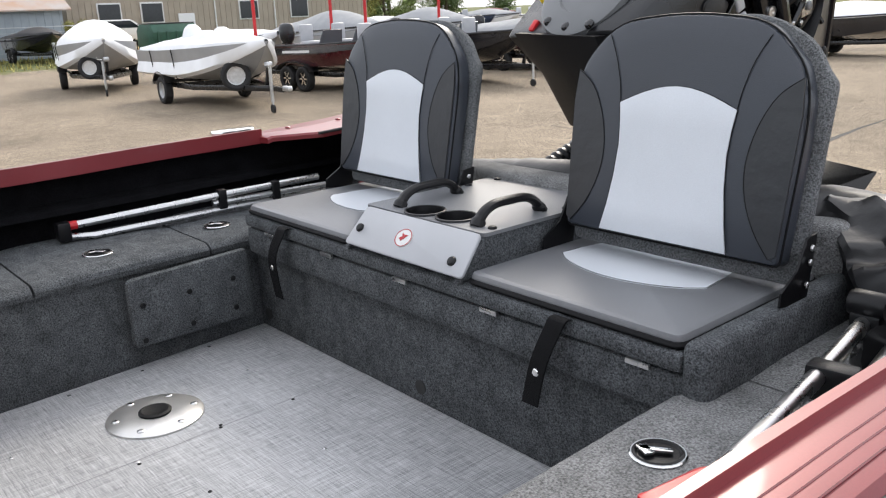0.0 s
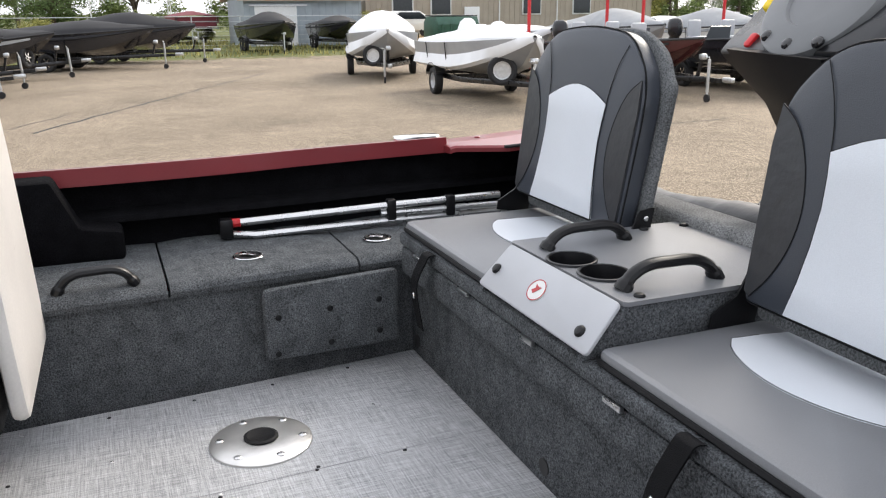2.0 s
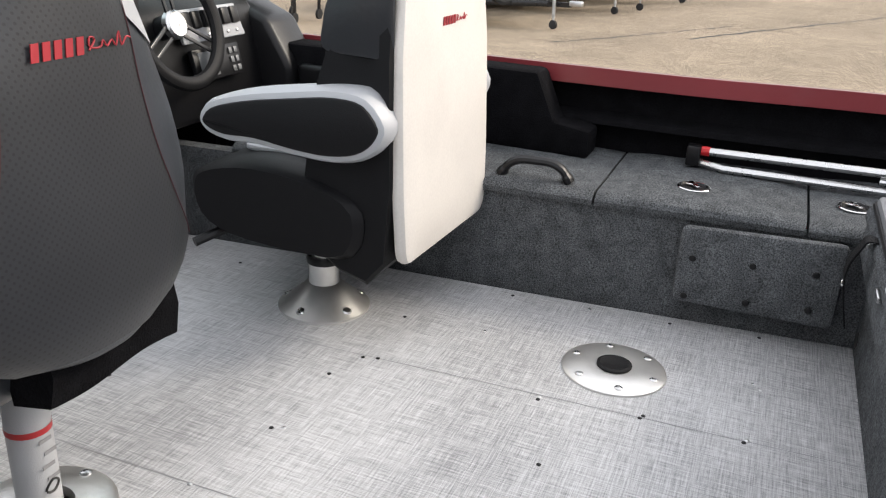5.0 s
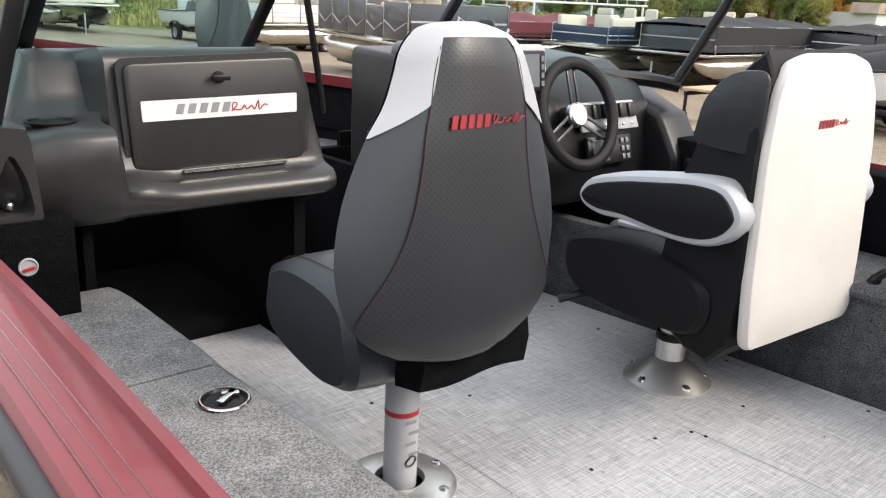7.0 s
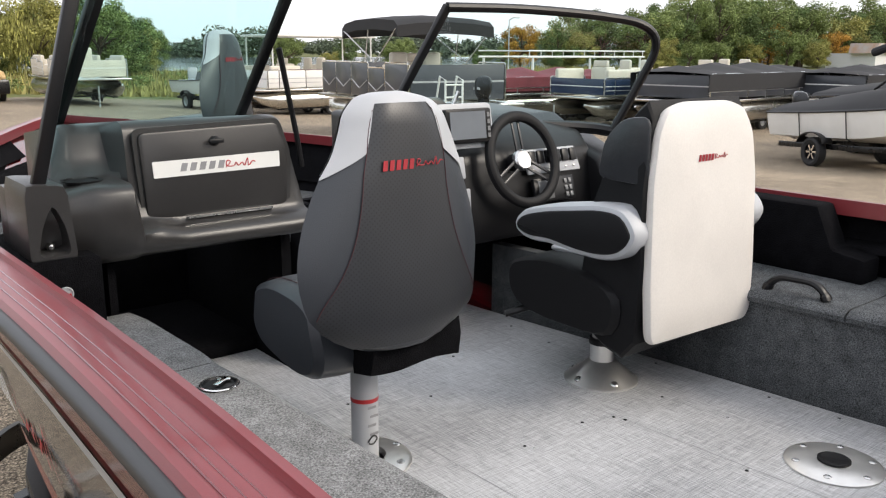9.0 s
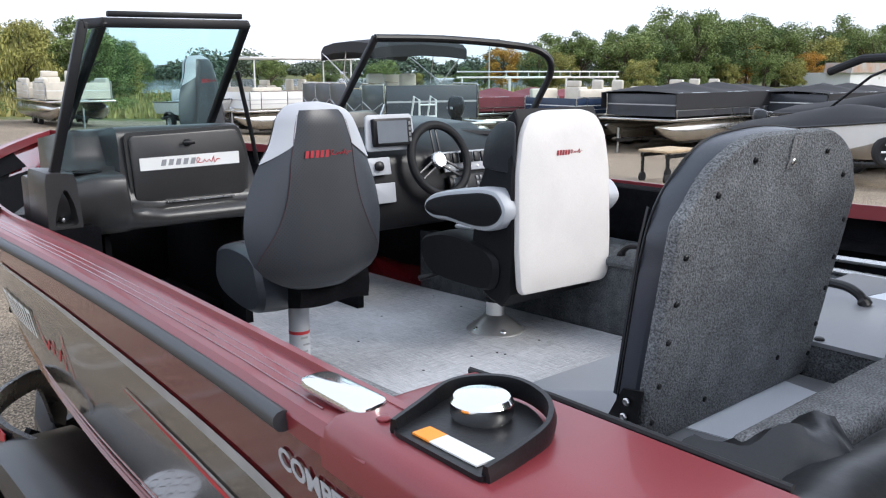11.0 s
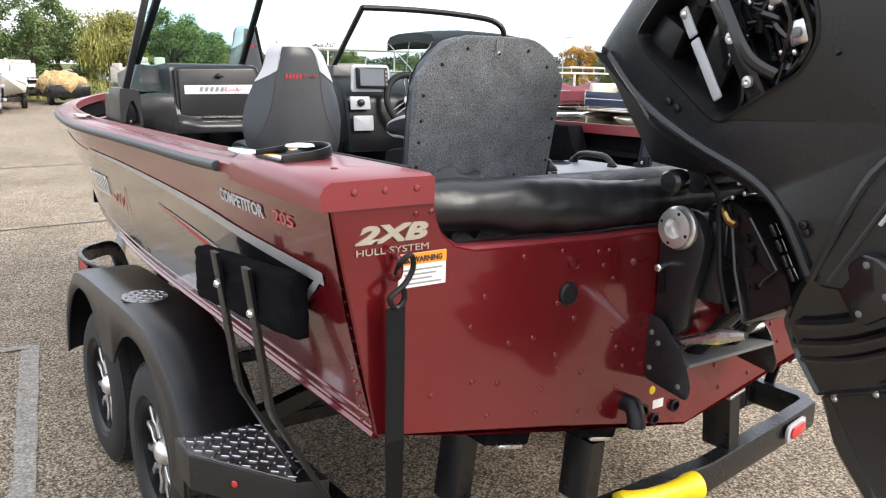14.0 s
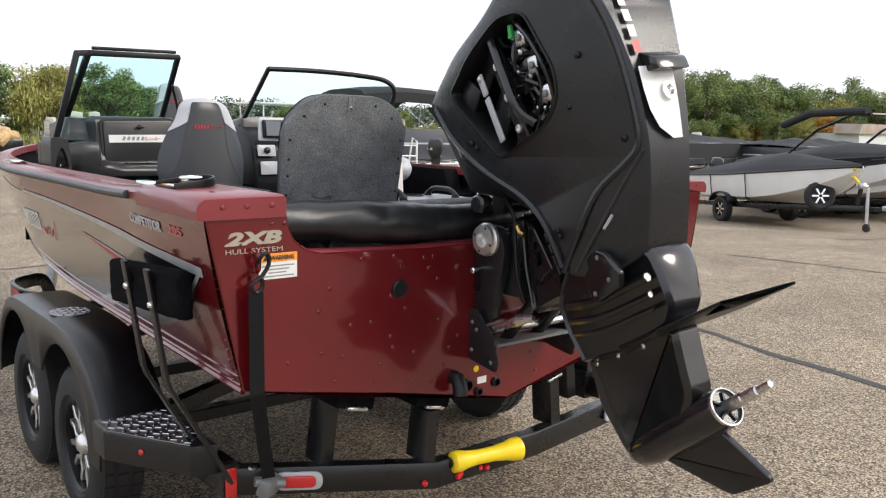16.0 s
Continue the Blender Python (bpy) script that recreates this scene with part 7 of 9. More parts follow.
# clamp and swivel brackets
BR = rounded([(-0.008, 1.30), (-0.04, 1.385), (-0.12, 1.385), (-0.16, 1.31), (-0.148, 1.235), (-0.12, 1.13), (-0.105, 1.04), (-0.008, 1.0)], [0.01, 0.03, 0.03, 0.02, 0.03, 0.04, 0.02, 0.01], 3)
for s in (-1, 1):
    b_ = part("clamp_bracket", prism(BR, YZ(-0.185 if s < 0 else 0.145), 0.04, 0.006, 2), motor_black, om, "black clamp bracket")
    part("tilt_cap", lathe([(0.055, 0), (0.060, 0.004), (0.060, 0.016), (0.055, 0.022), (0.053, 0.032), (0.028, 0.036), (0.022, 0.014), (0.0, 0.013)], Matrix.Translation((s * 0.185, -0.078, 1.335)) @ Vector((s, 0, 0)).to_track_quat("Z", "Y").to_matrix().to_4x4(), 26), cast_alu, b_, "cast aluminium pivot cap")
    part("bolt", tube([(s * 0.18, -0.045, 1.228), (s * 0.232, -0.048, 1.222)], 0.008, 8), brushed, b_)
    part("bolt_head", dot((s * 0.230, -0.048, 1.222), (s, 0, 0), 0.012, 0.010, 10), chrome, b_)
    for a in (20, 110, 200, 290):
        part("cap_hole", dot((s * 0.2165, -0.078 + 0.043 * math.cos(radians(a)), 1.335 + 0.043 * math.sin(radians(a))), (s, 0, 0), 0.006, 0.003, 8), plastic_dark, b_)
    part("adjust_slot", prism(rounded([(-0.012, 1.23), (-0.035, 1.235), (-0.04, 1.14), (-0.017, 1.135)], 0.010), YZ(s * 0.187 - 0.002), 0.004), plastic_dark, b_)
    fl = [(0.0, 1.075), (-0.05, 1.072), (-0.135, 0.985), (-0.165, 0.90), (-0.155, 0.862), (0.0, 0.885)]
    part("side_shield", prism(rounded(fl, 0.015), YZ(s * 0.20 - 0.003), 0.006, 0.001), motor_black, om, "flat black side shield")
    for a, b in ((-0.02, 1.025), (-0.02, 0.92), (-0.125, 0.895), (-0.045, 1.0)):
        part("bolt", dot((s * 0.2035, a, b), (s, 0, 0), 0.008, 0.005, 8), motor_grey, om)
part("tilt_tube", tube([(-0.18, -0.078, 1.335), (0.18, -0.078, 1.335)], 0.034, 16), motor_black, om)
part("swivel_bracket", pillow([(-0.11, 1.40), (-0.18, 1.435), (-0.255, 1.41), (-0.385, 1.25), (-0.41, 1.18), (-0.25, 1.085), (-0.205, 1.23), (-0.12, 1.30)], lambda p: 0.135, 0.02, 0.015), motor_gloss, om, "black swivel bracket")
part("bracket_rib", tube([(-0.138, -0.20, 1.38), (-0.138, -0.225, 1.24), (-0.138, -0.26, 1.13)], 0.006, 6), motor_gloss, om)
part("bracket_rib", tube([(-0.138, -0.255, 1.385), (-0.138, -0.345, 1.265), (-0.138, -0.31, 1.235), (-0.138, -0.30, 1.215)], 0.005, 6), motor_gloss, om)
for a, b in ((-0.345, 1.37), (-0.365, 1.335), (-0.385, 1.30), (-0.405, 1.27)):
    part("latch_bar", obox(frame_m((-0.165, a, b), (0, -0.55, -0.83), (0, -0.83, 0.55)), 0.032, 0.012, 0.02, 0.003), motor_gloss, om)
for a, b in ((-0.235, 1.445), (-0.215, 1.47), (-0.20, 1.43)):
    part("bolt", dot((-0.14, a, b), (-1, 0, 0), 0.007, 0.006, 8), brushed, om)
for a, b, r in ((-0.255, 1.278, 0.020), (-0.24, 1.328, 0.012), (-0.262, 1.305, 0.008), (-0.277, 1.205, 0.011)):
    part("bracket_hole", lathe([(r, 0), (r, 0.004), (r * 0.8, 0.004), (r * 0.7, -0.002), (0, -0.001)], Matrix.Translation((-0.132, a, b)) @ Vector((-1, 0, 0)).to_track_quat("Z", "Y").to_matrix().to_4x4(), 14), plastic_dark, om)
part("tilt_block", box(-0.135, 0.135, -0.19, -0.012, 1.13, 1.36, 0.02, 2), motor_black, om)
part("trim_ram", tube([(-0.08, -0.05, 0.93), (-0.08, -0.24, 1.16)], 0.022, 12), motor_gloss, om)
part("trim_ram", tube([(0.08, -0.05, 0.93), (0.08, -0.24, 1.16)], 0.022, 12), motor_gloss, om)
part("steering_cylinder", tube([(-0.195, -0.075, 1.0), (0.195, -0.10, 1.0)], 0.016, 12), brushed, om, "bright steering cylinder")
part("steering_link", tube([(-0.18, -0.075, 1.0), (-0.178, -0.16, 1.038), (-0.176, -0.215, 1.06), (-0.174, -0.235, 1.07), (-0.172, -0.30, 1.088)], 0.012, 10, [0.012, 0.012, 0.021, 0.022, 0.010]), brushed, om)
part("splash_plate", prism([(-0.01, 0.955), (-0.15, 0.965), (-0.15, 0.955), (-0.01, 0.945)], YZ(-0.195), 0.39), motor_grey, om, "grey bracket plate")
part("pump_knob", lathe([(0.03, 0), (0.034, 0.01), (0.034, 0.045), (0.026, 0.055), (0, 0.056)], frame_m((-0.165, -0.075, 1.462), (0, 1, 0), (0, 0, 1)) @ pose(0, 0, -0.03, 0, 180, 0), 16), motor_gloss, om, "round black cap")
part("pump_body", tube([(-0.15, -0.08, 1.462), (0.05, -0.085, 1.462)], 0.036, 14), motor_black, om)
part("fitting", tube([(-0.15, -0.185, 1.40), (-0.165, -0.20, 1.39), (-0.168, -0.215, 1.372), (-0.168, -0.235, 1.366)], 0.010, 8), brass, om, "brass fitting")
part("cable", tube(curve([(-0.14, -0.10, 1.50), (-0.16, -0.14, 1.47), (-0.15, -0.165, 1.42), (-0.15, -0.175, 1.33), (-0.15, -0.19, 1.22), (-0.13, -0.21, 1.12)], 5), 0.008, 8), plastic_dark, om)
hose_pts = curve([(0.17, -0.13, 1.475), (0.23, -0.09, 1.437), (0.25, -0.01, 1.40), (0.25, 0.051, 1.373), (0.26, 0.13, 1.33), (0.28, 0.17, 1.29)], 8)
part("rigging_hose", tube(hose_pts, 0.035, 12, [0.036 if i % 2 else 0.032 for i in range(len(hose_pts))]), plastic_dark, om, "ribbed black rigging hose")
# splash well behind the seats
part("splash_well", merged(box(-0.95, 0.95, 0.055, 0.20, 1.14, 1.16), box(-0.95, 0.95, 0.18, 0.20, 1.16, 1.30)), red_satin, boat, "maroon splash well")

# ---- trailer ----
tr = thing("boat_trailer", (0, 1.8, 0), "black tandem-axle boat trailer under the boat", "boat trailer")


def fuzzy(bm, amp):
    """Cuts a carpeted block finer and roughens it."""
    bmesh.ops.subdivide_edges(bm, edges=[e for e in bm.edges if e.calc_length() > 0.05], cuts=14, use_grid_fill=True)
    for v in bm.verts:
        v.co += Vector((noise.noise(v.co * 47), noise.noise(v.co * 53 + Vector((3, 1, 7))), noise.noise(v.co * 61))) * amp
    return bm


def rect_tube(pts, w, h):
    """A rectangular bar along the points: w across, h high."""
    pts = [Vector(p) for p in pts]
    rings = []
    for i, p in enumerate(pts):
        d = (pts[min(i + 1, len(pts) - 1)] - pts[max(i - 1, 0)]).normalized()
        s = d.cross(Vector((0, 0, 1)))
        s = s.normalized() if s.length > 0.05 else Vector((1, 0, 0))
        u = s.cross(d).normalized()
        rings.append([p + s * a * w / 2 + u * b * h / 2 for a, b in ((-1, -0.86), (-0.86, -1), (0.86, -1), (1, -0.86), (1, 0.86), (0.86, 1), (-0.86, 1), (-1, 0.86))])
    return loft(rings)


# bow the bumper towards the rear in its middle
part("rear_bumper", rect_tube([(-0.96, 0.43, 0.455), (-0.33, 0.035, 0.455), (0.18, 0.038, 0.455), (0.76, 0.118, 0.455), (0.95, 0.15, 0.455), (0.99, 0.20, 0.455), (0.99, 0.42, 0.455)], 0.06, 0.10), powder, tr, "black rear bumper")
for s in (-1, 1):
    part("main_rail", rect_tube([(s * 0.96, 0.40, 0.46), (s * 0.96, 2.6, 0.46), (s * 0.90, 3.2, 0.50), (s * 0.10, 6.0, 0.55)], 0.06, 0.13), powder, tr, "black frame rail")
    part("bunk_upright", rect_tube([(s * 0.66, 0.30, 0.50), (s * 0.63, 0.30, 0.73)], 0.11, 0.06), powder, tr)
    part("bunk_upright", rect_tube([(s * 0.34, 0.10, 0.50), (s * 0.32, 0.10, 0.69)], 0.11, 0.06), powder, tr)
    for xo, zo, tilt in ((0.66, 0.79, 13), (0.32, 0.727, 13)):
        part("bunk", obox(pose(s * xo, 1.9, zo, 0, -s * tilt, 0), 0.16, 3.7, 0.05, 0.01), carpet_black, tr, "black carpeted bunk")
        part("bunk_cap", obox(pose(s * xo, 0.046, zo - 0.022, 0, -s * tilt, 0), 0.085, 0.02, 0.014, 0.006), brushed, tr)
    for yy in (1.2, 2.4, 3.2):
        part("cross_arm", rect_tube([(s * 0.96, yy, 0.46), (s * 0.32, yy, 0.62), (0, yy, 0.60)], 0.06, 0.07), powder, tr)
    ol = part("tail_light_housing", prism(rounded([(-0.085, -0.034), (0.085, -0.034), (0.085, 0.034), (-0.085, 0.034)], 0.033, 5), frame_m((s * 0.76, 0.268 if s < 0 else 0.082, 0.458), (1, -0.63 if s < 0 else 0.19, 0), (0, 0, 1)), 0.012, 0.003), vinyl_mid, tr, "light grey lamp housing")
    part("tail_light", cushion(rounded([(-0.062, -0.022), (0.062, -0.022), (0.062, 0.022), (-0.062, 0.022)], 0.02, 5), frame_m((s * 0.76, 0.268 if s < 0 else 0.082, 0.458), (1, -0.63 if s < 0 else 0.19, 0), (0, 0, 1)) @ Matrix.Translation((0, 0, 0.012)), 0.010, 0.004), red_lens, ol, "red tail lamp")
    # guide boards on bent posts
    gb_ = part("guide_board", fuzzy(obox(frame_m((s * 1.210, 0.47, 1.182), (0, 1, -0.075), (0, 0, 1)), 0.66, 0.155, 0.05, 0.02, 3), 0.006), carpet_black, tr, "black carpeted guide board")
    for yb, zb in ((0.565, 1.175), (0.352, 1.146)):
        part("guide_post", rect_tube([(s * 0.985, yb, 0.48), (s * 1.02, yb, 0.55), (s * 1.19, yb, 0.855), (s * 1.203, yb, 0.89), (s * 1.255, yb, 1.262)], 0.042, 0.012), powder, tr, "black flat steel post")
        part("bolt", dot((s * (1.209 + 0.14 * (zb - 0.89)), yb, zb), (s, 0, 0), 0.011, 0.012, 10), chrome, gb_)
    # looped guard ahead of the fender
    part("front_guard", rect_tube(curve([(s * 1.12, 2.30, 0.80), (s * 1.17, 2.52, 0.80), (s * 1.155, 2.75, 0.80), (s * 1.06, 2.93, 0.79), (s * 0.92, 3.08, 0.76), (s * 0.86, 3.12, 0.60), (s * 0.86, 3.12, 0.48)], 5), 0.022, 0.075), powder, tr, "black looped guard bar")
    part("guard_brace", rect_tube([(s * 1.12, 2.50, 0.79), (s * 0.90, 2.55, 0.62), (s * 0.90, 2.55, 0.48)], 0.03, 0.05), powder, tr)
    part("guard_mark", obox(frame_m((s * 1.185, 2.53, 0.805), (0, 1, 0), (0, 0, 1)), 0.14, 0.04, 0.004), red_decal, tr, "small red and white mark")
    # fender over both wheels
    TOP = [(2.62, 0.40), (2.60, 0.60), (2.49, 0.775), (2.30, 0.84), (1.80, 0.855), (1.45, 0.855), (1.22, 0.825), (1.05, 0.745), (0.95, 0.65), (0.89, 0.575)]
    tp = curve([(a, b, 0) for a, b in TOP], 14)

    def arch(y):
        lo = 0.40
        for hy in (2.187, 1.395):
            d = abs(y - hy)
            if d < 0.39:
                lo = max(lo, 0.335 + 0.45 * math.sqrt(1 - (d / 0.39) ** 2))
        return max(lo, 0.60 if 1.5 < y < 2.1 else lo)

    xo, xi = 1.262, 1.0
    rings = []
    for p in tp:
        y, z = p.x, p.y
        zl = min(arch(y), z - 0.02)
        rings.append([Vector((s * xi, y, z - 0.004)), Vector((s * (xo - 0.05), y, z)), Vector((s * (xo - 0.015), y, z - 0.012)), Vector((s * xo, y, z - 0.05 if z - 0.05 > zl else zl)), Vector((s * (xo + 0.002), y, zl))])
    fd = part("fender", loft(rings, closed=False), fender_black, tr, "black moulded tandem fender")
    sol = fd.modifiers.new("thick", "SOLIDIFY")
    sol.thickness, sol.offset = 0.008, 0
    part("fender_tread", prism([(0.085 * math.cos(a), 0.10 * math.sin(a)) for a in [2 * math.pi * k / 28 for k in range(28)]], Matrix.Translation((s * 1.145, 1.67, 0.862)), 0.003), tread, fd, "oval tread plate")
    # step at the rear of the fender
    stp = part("step", prism([(1.275, 0.94), (1.275, 0.80), (1.08, 0.47), (0.99, 0.44), (0.99, 0.94)] if s > 0 else [(-1.275, 0.94), (-0.99, 0.94), (-0.99, 0.44), (-1.08, 0.47), (-1.275, 0.80)], Matrix.Translation((0, 0, 0.48)), 0.112, 0.004), fender_black, tr, "black step box")
    part("step_tread", prism([(1.268, 0.93), (1.268, 0.80), (1.077, 0.478), (1.01, 0.78), (1.05, 0.93)] if s > 0 else [(-1.268, 0.93), (-1.05, 0.93), (-1.01, 0.78), (-1.077, 0.478), (-1.268, 0.80)], Matrix.Translation((0, 0, 0.5925)), 0.004), tread, stp, "diamond tread plate")
    part("marker_light", dot((s * 1.19, 0.652, 0.54), (s, -0.6, 0), 0.011, 0.006, 10), red_lens, stp)
    # raised lozenges of the tread plate
    lz = bmesh.new()
    for i in range(9):
        for j in range(12):
            u, v = 1.02 + 0.028 * i, 0.50 + 0.038 * j + (0.019 if i % 2 else 0)
            if v > 0.925 or v < 0.49 + max(0, (u - 1.077)) * 1.72 or u > 1.262:
                continue
            ob_ = obox(pose(s * u, v, 0.598, 0, 0, 45 if (i + j) % 2 else -45), 0.026, 0.006, 0.004, 0.0015, 1)
            me = bpy.data.meshes.new("t")
            ob_.to_mesh(me)
            ob_.free()
            lz.from_mesh(me)
            bpy.data.meshes.remove(me)
    part("tread_pattern", lz, tread, stp)
    lz = bmesh.new()
    for i in range(-3, 4):
        for j in range(-4, 5):
            u, v = 0.024 * i, 0.024 * j
            if (u / 0.08) ** 2 + (v / 0.095) ** 2 > 1:
                continue
            ob_ = obox(pose(s * 1.145 + u, 1.67 + v, 0.8665, 0, 0, 45 if (i + j) % 2 else -45), 0.020, 0.005, 0.003, 0.001, 1)
            me = bpy.data.meshes.new("t")
            ob_.to_mesh(me)
            ob_.free()
            lz.from_mesh(me)
            bpy.data.meshes.remove(me)
    part("tread_pattern", lz, tread, fd)
    for yy in (2.25, 1.8):
        part("fender_bracket", rect_tube([(s * 0.96, yy, 0.52), (s * 1.1, yy, 0.80)], 0.04, 0.03), powder, tr)
for yy in (2.187, 1.395):
    part("axle", rect_tube([(-1.05, yy, 0.36), (1.05, yy, 0.36)], 0.07, 0.06), powder, tr)


def wheel(parent, x, y, r=0.335, s=-1, w=0.205, z=None):
    """A trailer wheel: tyre with tread blocks, alloy rim with spokes; s: the side it faces."""
    zc = r if z is None else z
    m = Matrix.Translation((x, y, zc)) @ Vector((s, 0, 0)).to_track_quat("Z", "Y").to_matrix().to_4x4()
    h = w / 2
    rim = r * 0.60
    ty = part("tyre", lathe([(rim, -h * 0.8), (rim + 0.02, -h), (r * 0.85, -h * 1.02), (r * 0.965, -h * 0.86), (r, -h * 0.7), (r, h * 0.7), (r * 0.965, h * 0.86), (r * 0.85, h * 1.02), (rim + 0.02, h), (rim, h * 0.8)], m, 40, caps=False), rubber, parent, "black tyre")
    tb = bmesh.new()
    for k in range(36):
        a = 2 * math.pi * k / 36
        for off in (-0.55, 0.0, 0.55):
            b_ = obox(m @ pose(0, 0, 0, 0, 0, math.degrees(a + 0.05 * off)) @ Matrix.Translation((r - 0.001, 0, off * h)), 0.012, r * 0.13, h * 0.40, 0.0)
            me = bpy.data.meshes.new("t")
            b_.to_mesh(me)
            b_.free()
            tb.from_mesh(me)
            bpy.data.meshes.remove(me)
    part("tread_pattern", tb, rubber, ty, sharp=0)
    rm = part("rim", lathe([(rim * 1.01, -h * 0.7), (rim * 1.01, h * 0.72), (rim * 1.05, h * 0.84), (rim * 1.02, h * 0.90), (rim * 0.95, h * 0.80), (rim * 0.93, h * 0.2), (0.0, h * 0.1)], m, 36, caps=False), plastic_dark, parent, "black alloy rim with bright spokes")
    for k in range(6):
        for d in (-1, 1):
            line = [(0.26, 4 * d), (0.50, 5 * d), (0.66, 17 * d), (0.95, 15 * d)]
            wide = [0.045, 0.045, 0.055, 0.06]
            left_, right_ = [], []
            for (r_, a_), w_ in zip(line, wide):
                an = radians(60 * k + a_)
                c_, t_ = Vector((math.cos(an), math.sin(an))) * r_ * rim, Vector((-math.sin(an), math.cos(an))) * w_ * rim
                left_.append(c_ - t_)
                right_.append(c_ + t_)
            part("spoke", prism(left_ + right_[::-1], m @ Matrix.Translation((0, 0, h * 0.40)), h * 0.24, 0.003, 1), cast_alu, rm)
    part("hub_cap", lathe([(rim * 0.24, h * 0.4), (rim * 0.24, h * 0.60), (rim * 0.19, h * 0.76), (rim * 0.12, h * 0.86), (0, h * 0.88)], m, 20), cast_alu, rm, "machined hub cap")


for s in (-1, 1):
    for yy in (2.187, 1.395):
        wheel(tr, s * 1.125, yy, 0.335, s)
# bow post and tongue
part("tongue", rect_tube([(0, 5.0, 0.55), (0, 7.4, 0.55)], 0.08, 0.10), powder, tr)
part("winch_post", rect_tube([(0, 6.55, 0.55), (0, 6.35, 1.35)], 0.08, 0.10), powder, tr)
part("jack", tube([(0.1, 7.0, 0.0), (0.1, 7.0, 0.75)], 0.03, 10), brushed, tr)
# end of the bumper: lights under the strap
part("marker_light", box(-0.985, -0.945, 0.385, 0.40, 0.40, 0.51, 0.003), red_lens, tr, "red reflector")
for x, y in ((-0.12, 0.0), (0.05, 0.0), (-0.22, 0.0)):
    part("marker_light", dot((x, 0.003, 0.435), (0, -1, 0), 0.011, 0.006, 10), red_lens, tr)
for x, y in ((-0.93, 0.42), (-0.90, 0.35)):
    part("bolt", dot((x, y, 0.508), (0, 0, 1), 0.016, 0.008, 8), brushed, tr)

for x_, y_ in ((-0.375, 0.028), (-0.235, 0.004), (-0.09, 0.004)):
    part("bumper_stud", dot((x_, y_, 0.43), (0, -1, 0), 0.012, 0.014, 10), red_cap, tr, "small red stud")
rl = thing("keel_roller", (-0.05, -0.02, 0.52), "yellow rubber roller on the trailer's rear bumper", "roller")
rp = [(-0.245, 0.030), (-0.235, 0.040), (-0.20, 0.041), (-0.16, 0.033), (-0.09, 0.028), (0.0, 0.029), (0.07, 0.036), (0.115, 0.045), (0.15, 0.046), (0.158, 0.038)]
part("roller", lathe([(r, h * 0.78) for h, r in rp], frame_m((-0.074, -0.018, 0.487), (0.15, 0.99, 0), (0, 0, 1)), 24), yellow, rl)
part("axle_nut", lathe([(0.018, 0), (0.018, 0.012), (0, 0.013)], Matrix.Translation((-0.262, 0.0105, 0.487)) @ Vector((-1, 0, 0)).to_track_quat("Z", "Y").to_matrix().to_4x4(), 12), powder, rl)

# tie-down strap from the eye to the bumper
td = thing("tie_down_strap", (-1.05, -0.03, 0.5), "black ratchet strap hooked to the transom eye", "tie-down strap")
part("webbing", loft([[Vector((-1.100 + 0.20 * f, -0.045 + 0.32 * f, z)), Vector((-1.053 + 0.20 * f, -0.045 + 0.32 * f, z)), Vector((-1.053 + 0.20 * f, -0.049 + 0.32 * f, z)), Vector((-1.100 + 0.20 * f, -0.049 + 0.32 * f, z))] for f, z in ((0, 1.235), (0.005, 1.18), (0.02, 0.92), (0.5, 0.70), (1.0, 0.49))]), webbing, td)
part("hook", tube(curve([(-1.062, -0.025, 1.305), (-1.066, -0.05, 1.335), (-1.045, -0.055, 1.35), (-1.035, -0.05, 1.32), (-1.055, -0.048, 1.285), (-1.092, -0.048, 1.258), (-1.076, -0.048, 1.235), (-1.056, -0.048, 1.25), (-1.058, -0.048, 1.275)], 5), 0.0065, 8), plastic_dark, td, "black steel hook")
part("ratchet", merged(obox(pose(-0.875, 0.275, 0.465, 20, 0, 30), 0.09, 0.05, 0.07, 0.012), tube([(-0.925, 0.285, 0.49), (-0.825, 0.255, 0.47)], 0.018, 10)), motor_grey, td, "grey ratchet buckle")

# ---- bow chair ----
copy_thing(ch, pose(0.33, 4.45, 1.165, 0, 0, 32))

# ---- other boats on the lot ----
steel = mat("galvanised_steel", (0.55, 0.56, 0.57), 0.35, metal=0.9, vary=0.12, scale=20)
pontoon_metal = mat("pontoon_aluminium", (0.62, 0.61, 0.58), 0.25, metal=1.0, vary=0.1, scale=2, bump=0.15, bump_scale=4)
panel_grey = mat("panel_charcoal", (0.045, 0.050, 0.060), 0.35, vary=0.15, scale=1.5, coat=0.3)
clear_plastic = mat("smoked_acrylic", (0.10, 0.11, 0.12), 0.1, vary=0.1, scale=2, coat=0.5)


